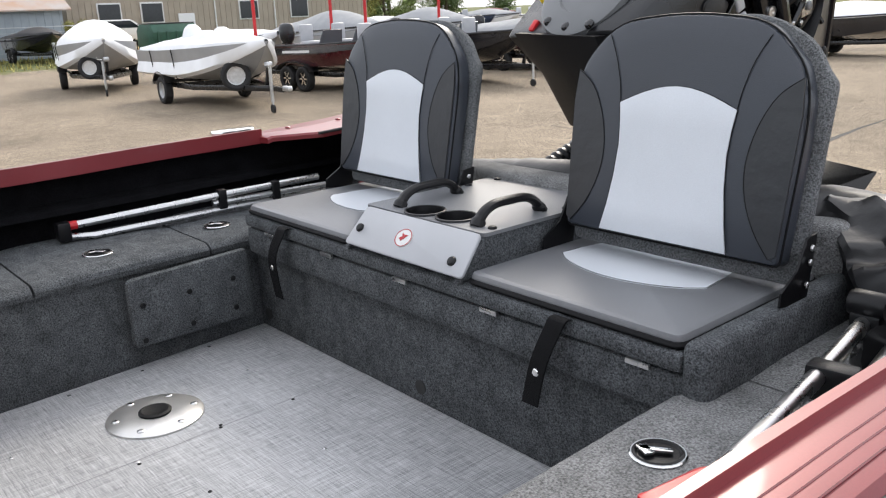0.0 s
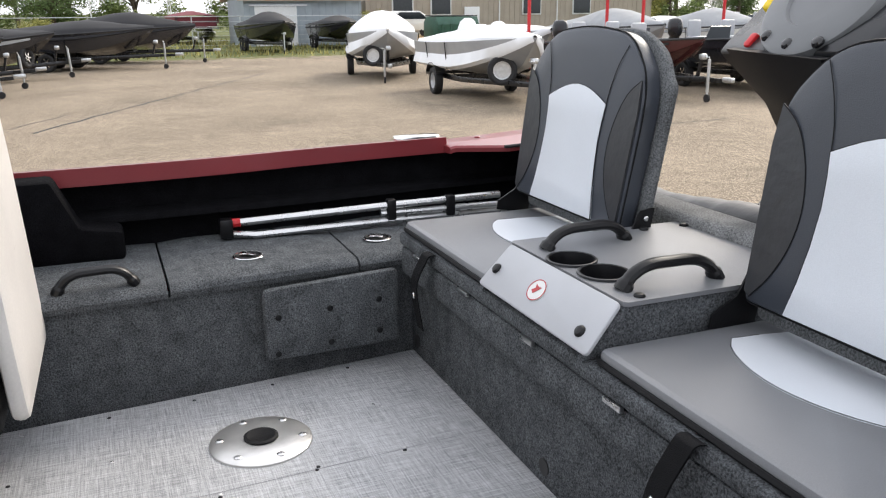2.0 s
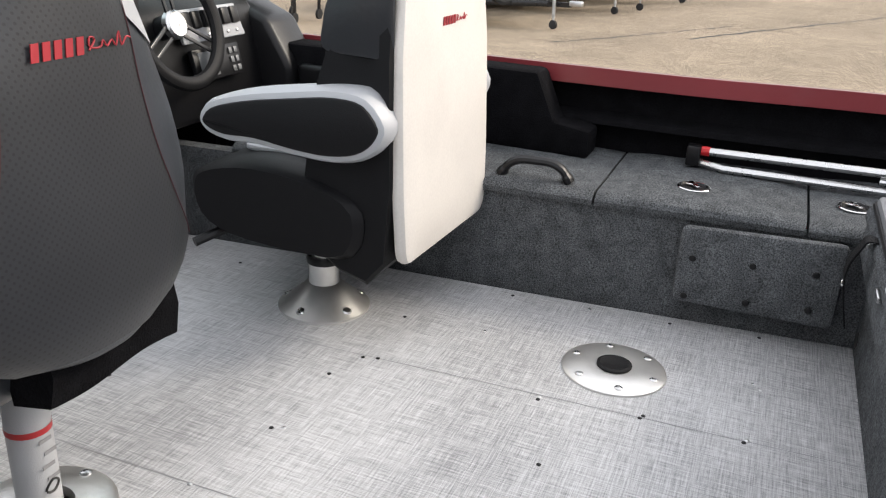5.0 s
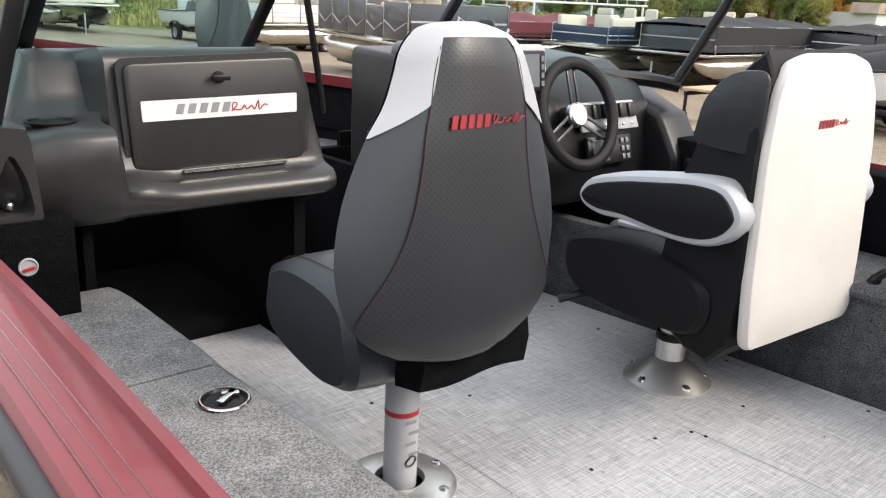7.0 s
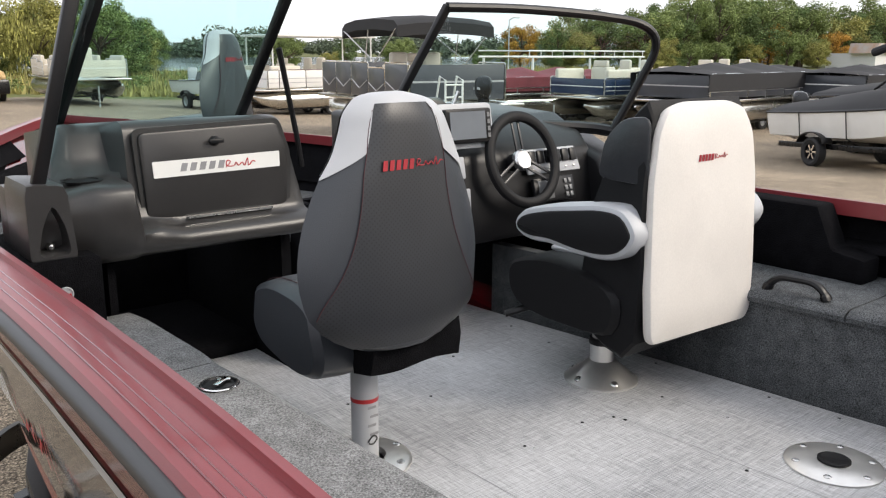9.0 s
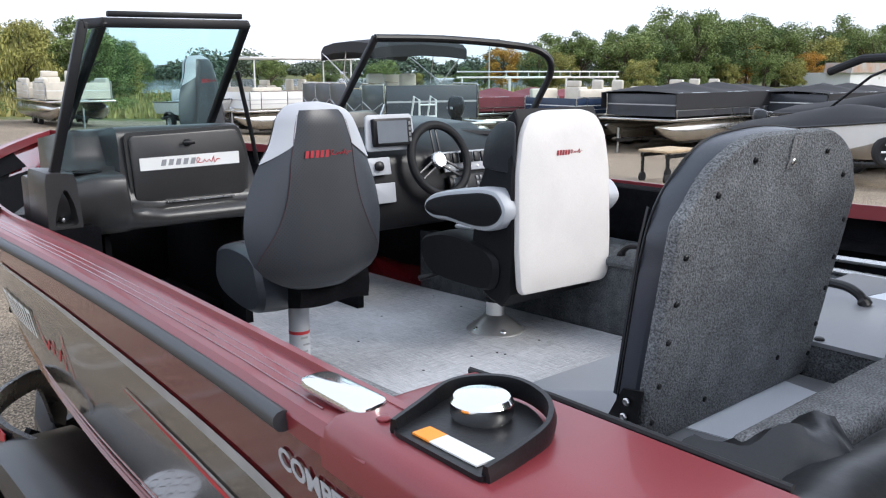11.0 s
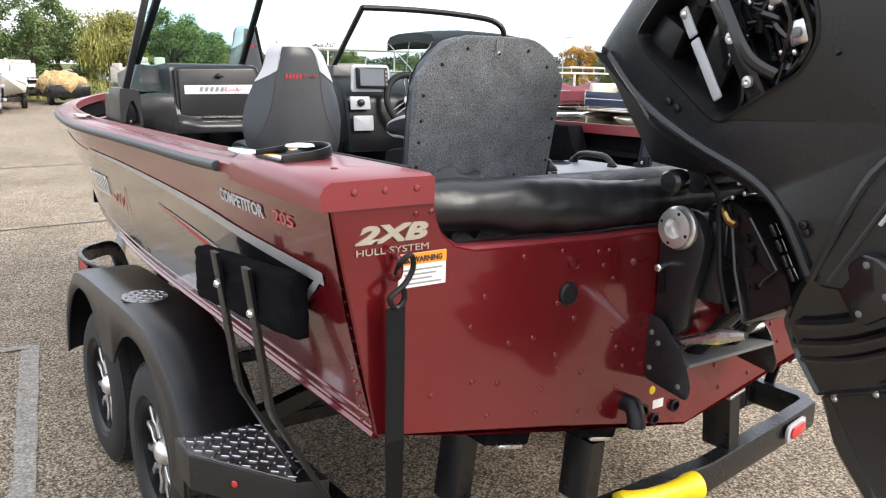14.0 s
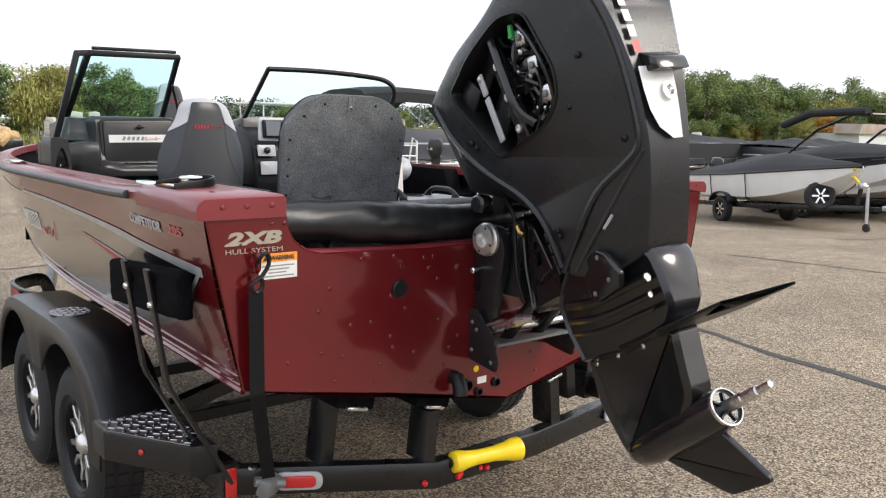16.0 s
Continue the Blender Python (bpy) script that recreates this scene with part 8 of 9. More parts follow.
def plain_wheel(parent, m, r=0.31, w=0.2, alloy=True):
    """A wheel about the local x of m: tyre, rim and spokes."""
    q = m @ Vector((1, 0, 0)).to_track_quat("Z", "Y").to_matrix().to_4x4()
    h = w / 2
    ty = part("tyre", lathe([(r * 0.6, -h * 0.8), (r * 0.8, -h), (r * 0.96, -h * 0.85), (r, -h * 0.5), (r, h * 0.5), (r * 0.96, h * 0.85), (r * 0.8, h), (r * 0.6, h * 0.8)], q, 22, caps=False), rubber, parent, "black tyre")
    rm = part("rim", lathe([(r * 0.61, -h * 0.7), (r * 0.62, h * 0.8), (r * 0.57, h * 0.78), (r * 0.54, h * 0.35), (r * 0.3, h * 0.3), (0.02, h * 0.35)], q, 20), plastic_dark if alloy else steel, ty, "wheel rim")
    if alloy:
        for k in range(6):
            part("spoke", obox(q @ pose(0, 0, 0, 0, 0, 60 * k) @ Matrix.Translation((r * 0.33, 0, h * 0.55)), r * 0.46, r * 0.12, 0.02), chrome, rm)
    return ty


def boat_trailer(parent, M, L, beam, tandem, spare, alloy, post=True):
    """Frame, tongue, jack, axle and wheels, in the local frame: y forward from the stern, origin under the transom."""
    ya = L * 0.30
    f = part("trailer_frame", merged(*[moved(rect_tube([(s * beam * 0.36, 0.1, 0.42), (s * beam * 0.36, L * 0.55, 0.42), (0.0, L * 1.02, 0.46)], 0.06, 0.11), M) for s in (-1, 1)],
                                     *[moved(rect_tube([(-beam * 0.36, y, 0.40), (beam * 0.36, y, 0.40)], 0.05, 0.08), M) for y in (0.15, ya, L * 0.5)],
                                     moved(rect_tube([(0, L * 0.8, 0.46), (0, L * 1.12, 0.46)], 0.08, 0.09), M)), powder, parent, "black trailer frame")
    part("coupler", moved(box(-0.05, 0.05, L * 1.12, L * 1.12 + 0.28, 0.44, 0.54, 0.02), M), steel, f, "galvanised coupler")
    part("winch_post", moved(rect_tube([(0, L * 0.97, 0.46), (0, L * 1.0, 0.98)], 0.07, 0.06), M), powder, f)
    part("winch", moved(box(-0.07, 0.07, L * 0.985, L * 0.985 + 0.14, 0.86, 0.98, 0.03), M), steel, f)
    jk = part("jack_post", moved(tube([(0.12, L * 1.06, 0.88), (0.12, L * 1.06, 0.22)], 0.032, 10, [0.034, 0.034]), M), steel, parent, "galvanised trailer jack")
    part("jack_foot", moved(tube([(0.12, L * 1.06, 0.3), (0.12, L * 1.06, 0.12)], 0.022, 8), M), steel, jk)
    part("jack_wheel", moved(lathe([(0.03, -0.025), (0.085, -0.022), (0.085, 0.022), (0.03, 0.025)], pose(0.12, L * 1.06, 0.09, 0, 90, 0), 14), M), rubber, jk, "small black jack wheel")
    part("crank", moved(tube([(0.12, L * 1.06, 0.88), (0.12, L * 1.06, 0.93), (0.24, L * 1.06, 0.93), (0.24, L * 1.06, 0.99)], 0.009, 6), M), chrome, jk)
    for s in (-1, 1):
        for y in ((ya - 0.36, ya + 0.36) if tandem else (ya,)):
            plain_wheel(parent, M @ pose(s * beam * 0.46, y, 0.31, 0, 0, 0 if s > 0 else 180), 0.31, 0.2, alloy)
        hw = 0.80 if tandem else 0.42
        pts = [(s * beam * 0.46, ya + hw * math.cos(a), 0.36 + 0.36 * math.sin(a) ** 0.7) for a in [math.pi * k / 12 for k in range(1, 12)]]
        part("fender", moved(rect_tube(pts, 0.25, 0.02), M), fender_black, parent, "black fender")
    if spare:
        plain_wheel(parent, M @ pose(0.36, L * 0.84, 0.70, 0, 0, 70), 0.31, 0.19, alloy)


def small_motor(parent, M, h=1.35, k=1.0, tilt=0, y=-0.25):
    """An outboard: cowl, midsection and gearcase."""
    T = M @ pose(0, y, h, tilt, 0, 0) @ Matrix.Scale(k, 4)
    cw = part("motor_cowl", moved(loft([[Vector((a * w, b * l + c, z)) for a, b in [(math.cos(q) * (1 + 0.12 * math.cos(4 * q)), math.sin(q) * (1 + 0.1 * math.cos(4 * q))) for q in [2 * math.pi * i / 20 for i in range(20)]]]
                                        for w, l, c, z in ((0.10, 0.16, 0, -0.12), (0.17, 0.25, 0, -0.02), (0.19, 0.29, 0.0, 0.12), (0.185, 0.29, -0.01, 0.28), (0.15, 0.24, -0.02, 0.37), (0.06, 0.12, -0.02, 0.41))]), T), motor_black, parent, "black outboard cowl", 50)
    part("cowl_stripe", moved(merged(*[box(s * 0.18, s * 0.198, -0.17, 0.12, 0.10, 0.16, 0.004) for s in (-1,)]), T), vinyl_mid, cw, "silver cowl mark")
    part("motor_leg", moved(loft([[Vector((a * w, b * l - 0.03, z)) for a, b in ((-1, -1), (1, -1), (1, 1), (-1, 1))] for w, l, z in ((0.08, 0.14, -0.1), (0.06, 0.10, -0.5), (0.035, 0.12, -0.75), (0.02, 0.11, -0.95))]), T), motor_black, parent)
    part("gearcase", moved(lathe([(0.01, -0.3), (0.055, -0.15), (0.06, 0.05), (0.03, 0.25)], pose(0, -0.02, -0.78, 90, 0, 0), 10), T), motor_black, parent)


def hull_rings(L, beam, free, n=18, m=6):
    """Cross sections of a small V hull from stern to bow."""
    out = []
    for i in range(n + 1):
        u = i / n
        b = beam / 2 * (1 - max(0, (u - 0.42) / 0.58) ** 2.3) + 0.012
        zs = 0.62 + free + 0.20 * u ** 2
        zk = 0.50 + (zs - 0.55) * max(0, (u - 0.62) / 0.38) ** 2.4
        zc = 0.62 + (zs - 0.66) * max(0, (u - 0.45) / 0.55) ** 2.0
        out.append((u * L, b, zs, zc, zk))
    return out


def lot_boat(loc, heading, L=5.2, beam=2.1, free=0.55, hull=bow_dark, cover=None, cover_mat=None, label="", motor=0, spare=True, tandem=False, alloy=True, low=0.0, group="boats on the lot", band=None, motor_tilt=0, peaks=(), console=False, posts=False):
    """A fishing boat on its own trailer. loc: the ground under its transom; heading: degrees of the bow from +y."""
    fwd = Vector((-math.sin(radians(heading)), math.cos(radians(heading))))
    wx, jx = Vector(loc) + fwd * L * 0.3, Vector(loc) + fwd * L * 1.06
    zw, zj = G(wx.x, wx.y), G(jx.x, jx.y)
    rise = (zj - zw) / (L * 0.76)
    t = thing("trailered_boat", (loc[0], loc[1], zw), label, "boat", group)
    M = pose(loc[0], loc[1], zw - rise * L * 0.3, math.degrees(math.atan(rise)), 0, heading)
    hr = hull_rings(L, beam, free)
    sec = []
    for y, b, zs, zc, zk in hr:
        c = b * 0.90
        sec.append([M @ Vector(p) for p in ((-b, y, zs), (-b * 0.985, y, (zs * 2 + zc) / 3), (-b * 0.95, y, (zs + 2 * zc) / 3), (-c, y, zc), (0, y, zk), (c, y, zc), (b * 0.95, y, (zs + 2 * zc) / 3), (b * 0.985, y, (zs * 2 + zc) / 3), (b, y, zs))])
    h = part("hull", loft(sec, caps=True), hull, t)
    if band:
        for s in (-1, 1):
            part("hull_band", loft([[M @ Vector((s * (b + 0.006), y, zs - 0.06)), M @ Vector((s * (b * 0.99 + 0.006), y, zs - 0.06 - (zs - zc) * 0.42 * (1 - 0.6 * y / L)))] for y, b, zs, zc, zk in hr[1:-2]], closed=False), band, h, "painted side band")
            part("hull_mark", loft([[M @ Vector((s * (b + 0.01), y, zs - 0.13)), M @ Vector((s * (b + 0.01), y, zs - 0.19))] for y, b, zs, zc, zk in hr[4:9]], closed=False), white_decal, h, "pale mark")
    for s in (-1, 1) if low < 0.5 else ():
        part("rub_rail", tube([M @ Vector((s * (b + 0.015), y, zs)) for y, b, zs, zc, zk in hr], 0.025, 6), rub_vinyl, h)
    part("deck", loft([[M @ Vector((-b * 0.97, y, zs - 0.05)), M @ Vector((b * 0.97, y, zs - 0.05))] for y, b, zs, zc, zk in hr], closed=False), carpet, h, "carpeted deck")
    boat_trailer(t, M, L, beam, tandem, spare, alloy)
    if cover:
        prof = cover
        rings = []
        for i, (y, b, zs, zc, zk) in enumerate(hr):
            top = smooth_table(prof, y / L)
            drop = low * (zs - zc)
            r = []
            for k in range(15):
                a = -1 + 2 * k / 14
                hx = (b + 0.03) * (1 if abs(a) > 0.98 else (abs(a) ** 0.9)) * (1 if a > 0 else -1)
                zz = zs + 0.02 + top * (1 - abs(a) ** 1.7) - (drop if abs(a) > 0.98 else 0)
                wob = 0.035 * noise.noise(Vector((y * 1.7 + loc[0], a * 2.0, loc[1])))
                r.append(M @ Vector((hx, y, zz + wob * (1 - abs(a) ** 6))))
            r.append(M @ Vector((b * 0.9, y, zs - drop - 0.04)))
            r.insert(0, M @ Vector((-b * 0.9, y, zs - drop - 0.04)))
            rings.append(r)
        cv = part("cover", loft(rings, closed=False), cover_mat, t, "tight boat cover", 60)
        for px, pz, pr in peaks:
            part("cover_peak", moved(lathe([(pr * 1.5, -0.1), (pr * 1.15, pz * 0.45), (pr * 0.8, pz * 0.85), (pr * 0.35, pz)], M @ Matrix.Translation((beam * 0.12, px * L, 0.62 + free)), 14), Matrix.Identity(4)), cover_mat, cv, "covered seat", 60)
        for yy in (0.25, 0.55):
            y, b, zs, zc, zk = hr[int(yy * 18)]
            for s in (-1, 1):
                part("cover_strap", moved(tube([(s * (b + 0.03), y, zs), (s * b * 0.97, y, zc), (s * b * 0.7, y, 0.47)], 0.012, 5), M), webbing, t)
    if console:
        part("windscreen", moved(merged(*[prism([(-0.35, 0), (0.35, 0), (0.28, 0.38), (-0.28, 0.38)], pose(x, L * 0.45, 0.62 + free, 70, 0, 0), 0.015) for x in (-0.5, 0.5)]), M), clear_plastic, t, "smoked windscreen")
        for x, y in ((-0.5, 0.3), (0.5, 0.3), (0.4, 0.72)):
            part("boat_seat", moved(merged(box(x - 0.22, x + 0.22, L * y - 0.2, L * y + 0.25, 0.60 + free, 0.72 + free, 0.04), box(x - 0.2, x + 0.2, L * y - 0.27, L * y - 0.16, 0.70 + free, 1.12 + free, 0.05)), M), vinyl_mid, t, "grey folding seat")
    if posts:
        for s in (-1, 1):
            part("guide_post", moved(tube([(s * (beam / 2 + 0.08), 0.2, 0.42), (s * (beam / 2 + 0.1), 0.15, 1.0), (s * (beam / 2 + 0.1), 0.15, 2.5)], 0.045, 10), M), red_cap, t, "red trailer guide post")
    if motor:
        small_motor(t, M, 0.62 + free + 0.12, motor, motor_tilt)
    return t


WRAP = [(0, 0.12), (0.25, 0.28), (0.5, 0.24), (0.75, 0.16), (1, 0.03)]
LOWC = [(0, 0.20), (0.25, 0.30), (0.55, 0.42), (0.8, 0.20), (1, 0.03)]
HIGHC = [(0, 0.25), (0.2, 0.40), (0.45, 0.62), (0.6, 0.55), (0.8, 0.28), (1, 0.04)]
# white shrink-wrapped boats, bows towards the stern of the maroon boat
lot_boat((18.65, -7.0), 85, 5.15, 2.05, 0.55, bow_silver, WRAP, white_wrap, "white shrink-wrapped boat on a black trailer with steel wheels", 0, True, False, False, 0.92, "shrink-wrapped boats", peaks=((0.35, 0.55, 0.22), (0.52, 0.42, 0.3)))
lot_boat((25.4, -7.2), 75, 4.8, 2.1, 0.58, bow_silver, [(0, 0.3), (0.3, 0.62), (0.6, 0.58), (0.72, 0.30), (1, 0.03)], white_wrap, "white shrink-wrapped boat with a tall boxy cover", 0, True, False, False, 0.92, "shrink-wrapped boats")
lot_boat((24.4, -10.4), 87, 5.2, 2.1, 0.55, bow_silver, WRAP, white_wrap, "low white shrink-wrapped boat on a trailer", 0, True, False, False, 0.92, "shrink-wrapped boats", peaks=((0.4, 0.4, 0.25),))
# dark bass boats
lot_boat((18.6, -10.2), 92, 5.4, 2.2, 0.48, bow_red, None, None, "dark red open bass boat with a black outboard", 1.0, False, True, True, 0, "bass boats", band=bow_dark, console=True, posts=True)
lot_boat((18.2, -13.6), 84, 5.6, 2.3, 0.50, bow_dark, None, None, "black open bass boat with red trailer guide posts", 1.0, False, True, True, 0, "bass boats", band=bow_dark, console=True, posts=True)
lot_boat((18.5, -17.2), 88, 5.4, 2.2, 0.50, bow_red, LOWC, canvas_grey, "dark red boat under a grey cover", 0.9, True, True, True, 0.2, "bass boats")
lot_boat((25.5, -14.5), 90, 5.4, 2.2, 0.62, bow_silver, HIGHC, canvas_grey, "silver boat under a high grey cover", 0, True, False, True, 0.25, "boats on the lot")
lot_boat((25.5, -18.5), 90, 5.4, 2.2, 0.6, bow_white, HIGHC, canvas_grey, "white boat under a grey cover", 0, True, False, True, 0.25, "boats on the lot")
# long dark boat with a white cover, far aft
lot_boat((13.2, -24.6), 92, 5.8, 2.3, 0.50, bow_dark, LOWC, white_wrap, "long dark boat with a white cover and alloy wheels", 0, False, True, True, 0.1, "boats on the lot", band=bow_dark)
lot_boat((9.8, -29.5), 92, 5.6, 2.3, 0.50, bow_dark, LOWC, canvas_black, "dark boat under a black cover", 0, False, True, True, 0.1, "boats on the lot", band=bow_silver)
# black covered boats on the grass edge
lot_boat((44.0, -6.6), 93, 5.4, 2.4, 0.62, bow_dark, HIGHC, canvas_black, "black boat under a tall black cover on the grass", 0, False, True, True, 0.3, "covered boats")
lot_boat((46.0, -10.8), 88, 5.4, 2.3, 0.58, bow_dark, LOWC, canvas_black, "black boat under a low black cover on the grass", 0, False, True, True, 0.3, "covered boats")
lot_boat((32.4, 4.3), 155, 5.4, 2.3, 0.58, bow_dark, LOWC, canvas_black, "dark boat under a low black cover beside the lane", 0, False, True, True, 0.3, "covered boats")
lot_boat((35.6, 2.6), 155, 5.4, 2.3, 0.60, bow_dark, HIGHC, canvas_black, "dark boat under a tall black cover beside the lane", 0, False, True, True, 0.3, "covered boats")
# farther boats behind the bass boats
for (x, y), hd_, hm_, cvr, cm_, lb in (((36.5, -22.0), 90, bow_white, HIGHC, canvas_grey, "white boat under a pale grey cover in the back row"), ((37.0, -25.6), 88, bow_white, WRAP, white_wrap, "white shrink-wrapped boat in the back row"),
                                       ((36.0, -29.2), 92, navy, None, None, "blue open boat with grey seats in the back row"), ((37.5, -32.8), 90, bow_white, LOWC, canvas_grey, "white boat under a grey cover in the back row"),
                                       ((36.5, -36.6), 86, bow_white, None, None, "white open boat in the back row"), ((45.0, -40.5), 90, bow_dark, LOWC, canvas_red, "dark boat under a maroon cover in the back row")):
    lot_boat((x, y), hd_, 5.6, 2.3, 0.62, hm_, cvr, cm_, lb, 0.9 if cvr is None else 0, False, True, True, 0.3, "back row of boats", console=cvr is None)
# row of boats with their tongues towards the lane
ROW = [((19.3, 9.9), 181, bow_white, LOWC, canvas_black, "white boat under a black cover"), ((22.1, 9.2), 176, bow_silver, None, None, "bare silver boat with grey seats"),
       ((25.0, 8.8), 172, bow_dark, HIGHC, canvas_black, "black boat under a tall black cover"), ((28.5, 7.6), 168, bow_dark, LOWC, canvas_black, "black boat under a low black cover")]
for (x, y), hd_, hm_, cvr, cm_, lb in ROW:
    lot_boat((x, y), hd_, 5.3, 2.2, 0.55, hm_, cvr, cm_, lb, 0, True, False, True, 0.15, "row of boats", band=bow_dark if hm_ is not bow_dark else bow_silver, console=cvr is None)
# the near one of that row: white and grey, black cover, small motor
near = lot_boat((17.1, 9.9), 155, 5.0, 2.0, 0.50, bow_white, LOWC, canvas_black, "white and grey fishing boat under a black cover, alloy wheels", 0.8, True, False, True, 0.06, "row of boats", motor_tilt=-8)
M = pose(17.1, 9.9, G(16.5, 8.5) - 0.08, 3, 0, 155)
part("lower_band", loft([[M @ Vector((s_ * (b + 0.004), y, zc + 0.02)), M @ Vector((s_ * (b * 0.97 + 0.008), y, zc + (zs - zc) * 0.36))] for y, b, zs, zc, zk in hull_rings(5.0, 2.0, 0.50)[1:-3] for s_ in (-1,)], closed=False), bow_dark, near, "dark lower band")
part("bow_strap", tube([M @ Vector((0, 5.0, 0.92)), M @ Vector((0.05, 4.75, 1.15)), M @ Vector((0.1, 4.9, 1.28))], 0.03, 6), yellow, near, "yellow winch strap")
# tower boat behind it
tw = lot_boat((20.5, 10.6), 160, 6.0, 2.4, 0.75, bow_white, LOWC, canvas_black, "white boat with a folding black tower under a black cover", 0, False, True, True, 0.1, "row of boats", band=bow_dark)
TW = pose(20.5, 10.6, -0.35, 2, 0, 160)
part("tower", moved(merged(*[tube([(s * 1.1, 1.9, 1.4), (s * 1.05, 3.0, 2.1), (s * 0.9, 4.0, 2.45), (s * 0.9, 4.5, 2.42)], 0.035, 8) for s in (-1, 1)], tube([(-0.9, 4.0, 2.45), (0.9, 4.0, 2.45)], 0.035, 8), tube([(-0.9, 4.45, 2.42), (0.9, 4.45, 2.42)], 0.03, 8)), TW), powder, tw, "black tower tubes")
part("folded_top", moved(tube([(0.9, 1.6, 2.25), (0.9, 2.6, 2.52), (0.9, 4.4, 2.50)], 0.10, 10), TW), canvas_black, tw, "black folded top")


def pontoon(loc, heading, L=6.6, beam=2.5, panel=panel_grey, trim=white_decal, label="", bimini=False, cover=None, seats=cream, motor=0, group="pontoon boats", ladder=False, tall=0.66):
    """A pontoon boat: two tubes, a deck, fence panels with rails, benches, sometimes a top. Stern at loc, bow along the heading."""
    zw = G(loc[0] - math.sin(radians(heading)) * L * 0.4, loc[1] + math.cos(radians(heading)) * L * 0.4)
    t = thing("pontoon_boat", (loc[0], loc[1], zw), label, "pontoon boat", group)
    M = pose(loc[0], loc[1], zw, 0, 0, heading)
    zt, zd = 0.62, 0.98
    for s in (-1, 1):
        part("pontoon_tube", moved(tube([(s * beam * 0.34, -0.15, zt), (s * beam * 0.34, 0.0, zt), (s * beam * 0.34, L * 0.86, zt), (s * beam * 0.34, L * 0.95, zt + 0.05), (s * beam * 0.34, L * 1.02, zt + 0.16)], 0.32, 22, [0.26, 0.32, 0.32, 0.2, 0.03]), M), pontoon_metal, t, "bright aluminium pontoon tube")
        part("bunk", moved(box(s * beam * 0.34 - 0.08, s * beam * 0.34 + 0.08, 0.3, L * 0.85, 0.26, 0.32), M), powder, t)
        for y in (L * 0.32, L * 0.47):
            plain_wheel(t, M @ pose(s * beam * 0.34, y, 0.27, 0, 0, 0 if s > 0 else 180), 0.27, 0.18, False)
    part("trailer_frame", moved(merged(rect_tube([(0, 0.3, 0.36), (0, L * 1.1, 0.40)], 0.09, 0.1), *[rect_tube([(-beam * 0.34, y, 0.30), (beam * 0.34, y, 0.30)], 0.06, 0.07) for y in (0.4, L * 0.4, L * 0.7)]), M), powder, t)
    part("jack_post", moved(tube([(0.1, L * 1.08, 0.75), (0.1, L * 1.08, 0.02)], 0.03, 8), M), steel, t, "galvanised jack")
    part("deck", moved(box(-beam / 2, beam / 2, 0, L, zd - 0.04, zd + 0.03, 0.01), M), pontoon_metal, t, "aluminium deck edge")
    zf = zd + 0.05
    ys = [0.75, 2.0, 3.0, 4.1, 5.2, L - 0.35]
    for s in (-1, 1):
        for k, (a, b) in enumerate(zip(ys, ys[1:])):
            if k == 2 and s > 0:
                continue
            hgt = tall if k != 1 else tall * 0.86
            x = s * (beam / 2 - 0.05)
            pn_ = part("fence_panel", moved(box(x - 0.015, x + 0.015, a + 0.02, b - 0.02, zf + 0.04, zf + hgt - 0.03, 0.006), M), panel, t, "side panel")
            if bimini:
                part("panel_stripe", moved(tube([(x + s * 0.016, a + 0.05, zf + hgt * 0.50), (x + s * 0.016, (a + b) / 2, zf + hgt * 0.26), (x + s * 0.016, b - 0.05, zf + hgt * 0.50)], 0.014, 6), M), trim, pn_, "pale chevron")
            else:
                part("panel_stripe", moved(merged(box(x - 0.02, x + 0.02, a + 0.02, b - 0.02, zf + hgt * 0.52, zf + hgt * 0.56), box(x - 0.02, x + 0.02, a + 0.02, b - 0.02, zf + hgt * 0.30, zf + hgt * 0.33)), M), trim, pn_, "pale stripe")
            part("fence_rail", moved(tube([(x, a, zf), (x, a, zf + hgt - 0.03), (x, a + 0.05, zf + hgt), (x, b - 0.05, zf + hgt), (x, b, zf + hgt - 0.03), (x, b, zf)], 0.018, 6), M), chrome if trim is not white_decal else brushed, pn_)
    for y in (ys[0], ys[-1]):
        pn_ = part("fence_panel", moved(box(-beam / 2 + 0.1, beam / 2 - 0.1, y - 0.015, y + 0.015, zf + 0.04, zf + tall - 0.03, 0.006), M), panel, t, "end panel")
        part("panel_stripe", moved(box(-beam / 2 + 0.1, beam / 2 - 0.1, y - 0.02, y + 0.02, zf + tall * 0.5, zf + tall * 0.55), M), trim, pn_)
    if not cover:
        for x, a, b in ((-beam * 0.36, 0.9, 2.3), (beam * 0.36, 1.0, 2.6), (-beam * 0.36, 4.3, L - 0.5), (beam * 0.36, 4.3, L - 0.5)):
            so = part("bench", moved(box(x - 0.26, x + 0.26, a, b, zf, zf + 0.42, 0.04), M), seats, t, "cream bench")
            e = 0.2 if x > 0 else -0.2
            part("bench_back", moved(box(x + e - 0.08, x + e + 0.08, a, b, zf + 0.40, zf + 0.80, 0.06, 3), M), seats, so)
        for x in (-0.45, 0.45):
            part("boat_seat", moved(merged(box(x - 0.24, x + 0.24, 3.0, 3.5, zf + 0.30, zf + 0.45, 0.05, 3), box(x - 0.23, x + 0.23, 2.9, 3.06, zf + 0.42, zf + 1.08, 0.07, 3)), M), seats, t, "cream high-backed seat")
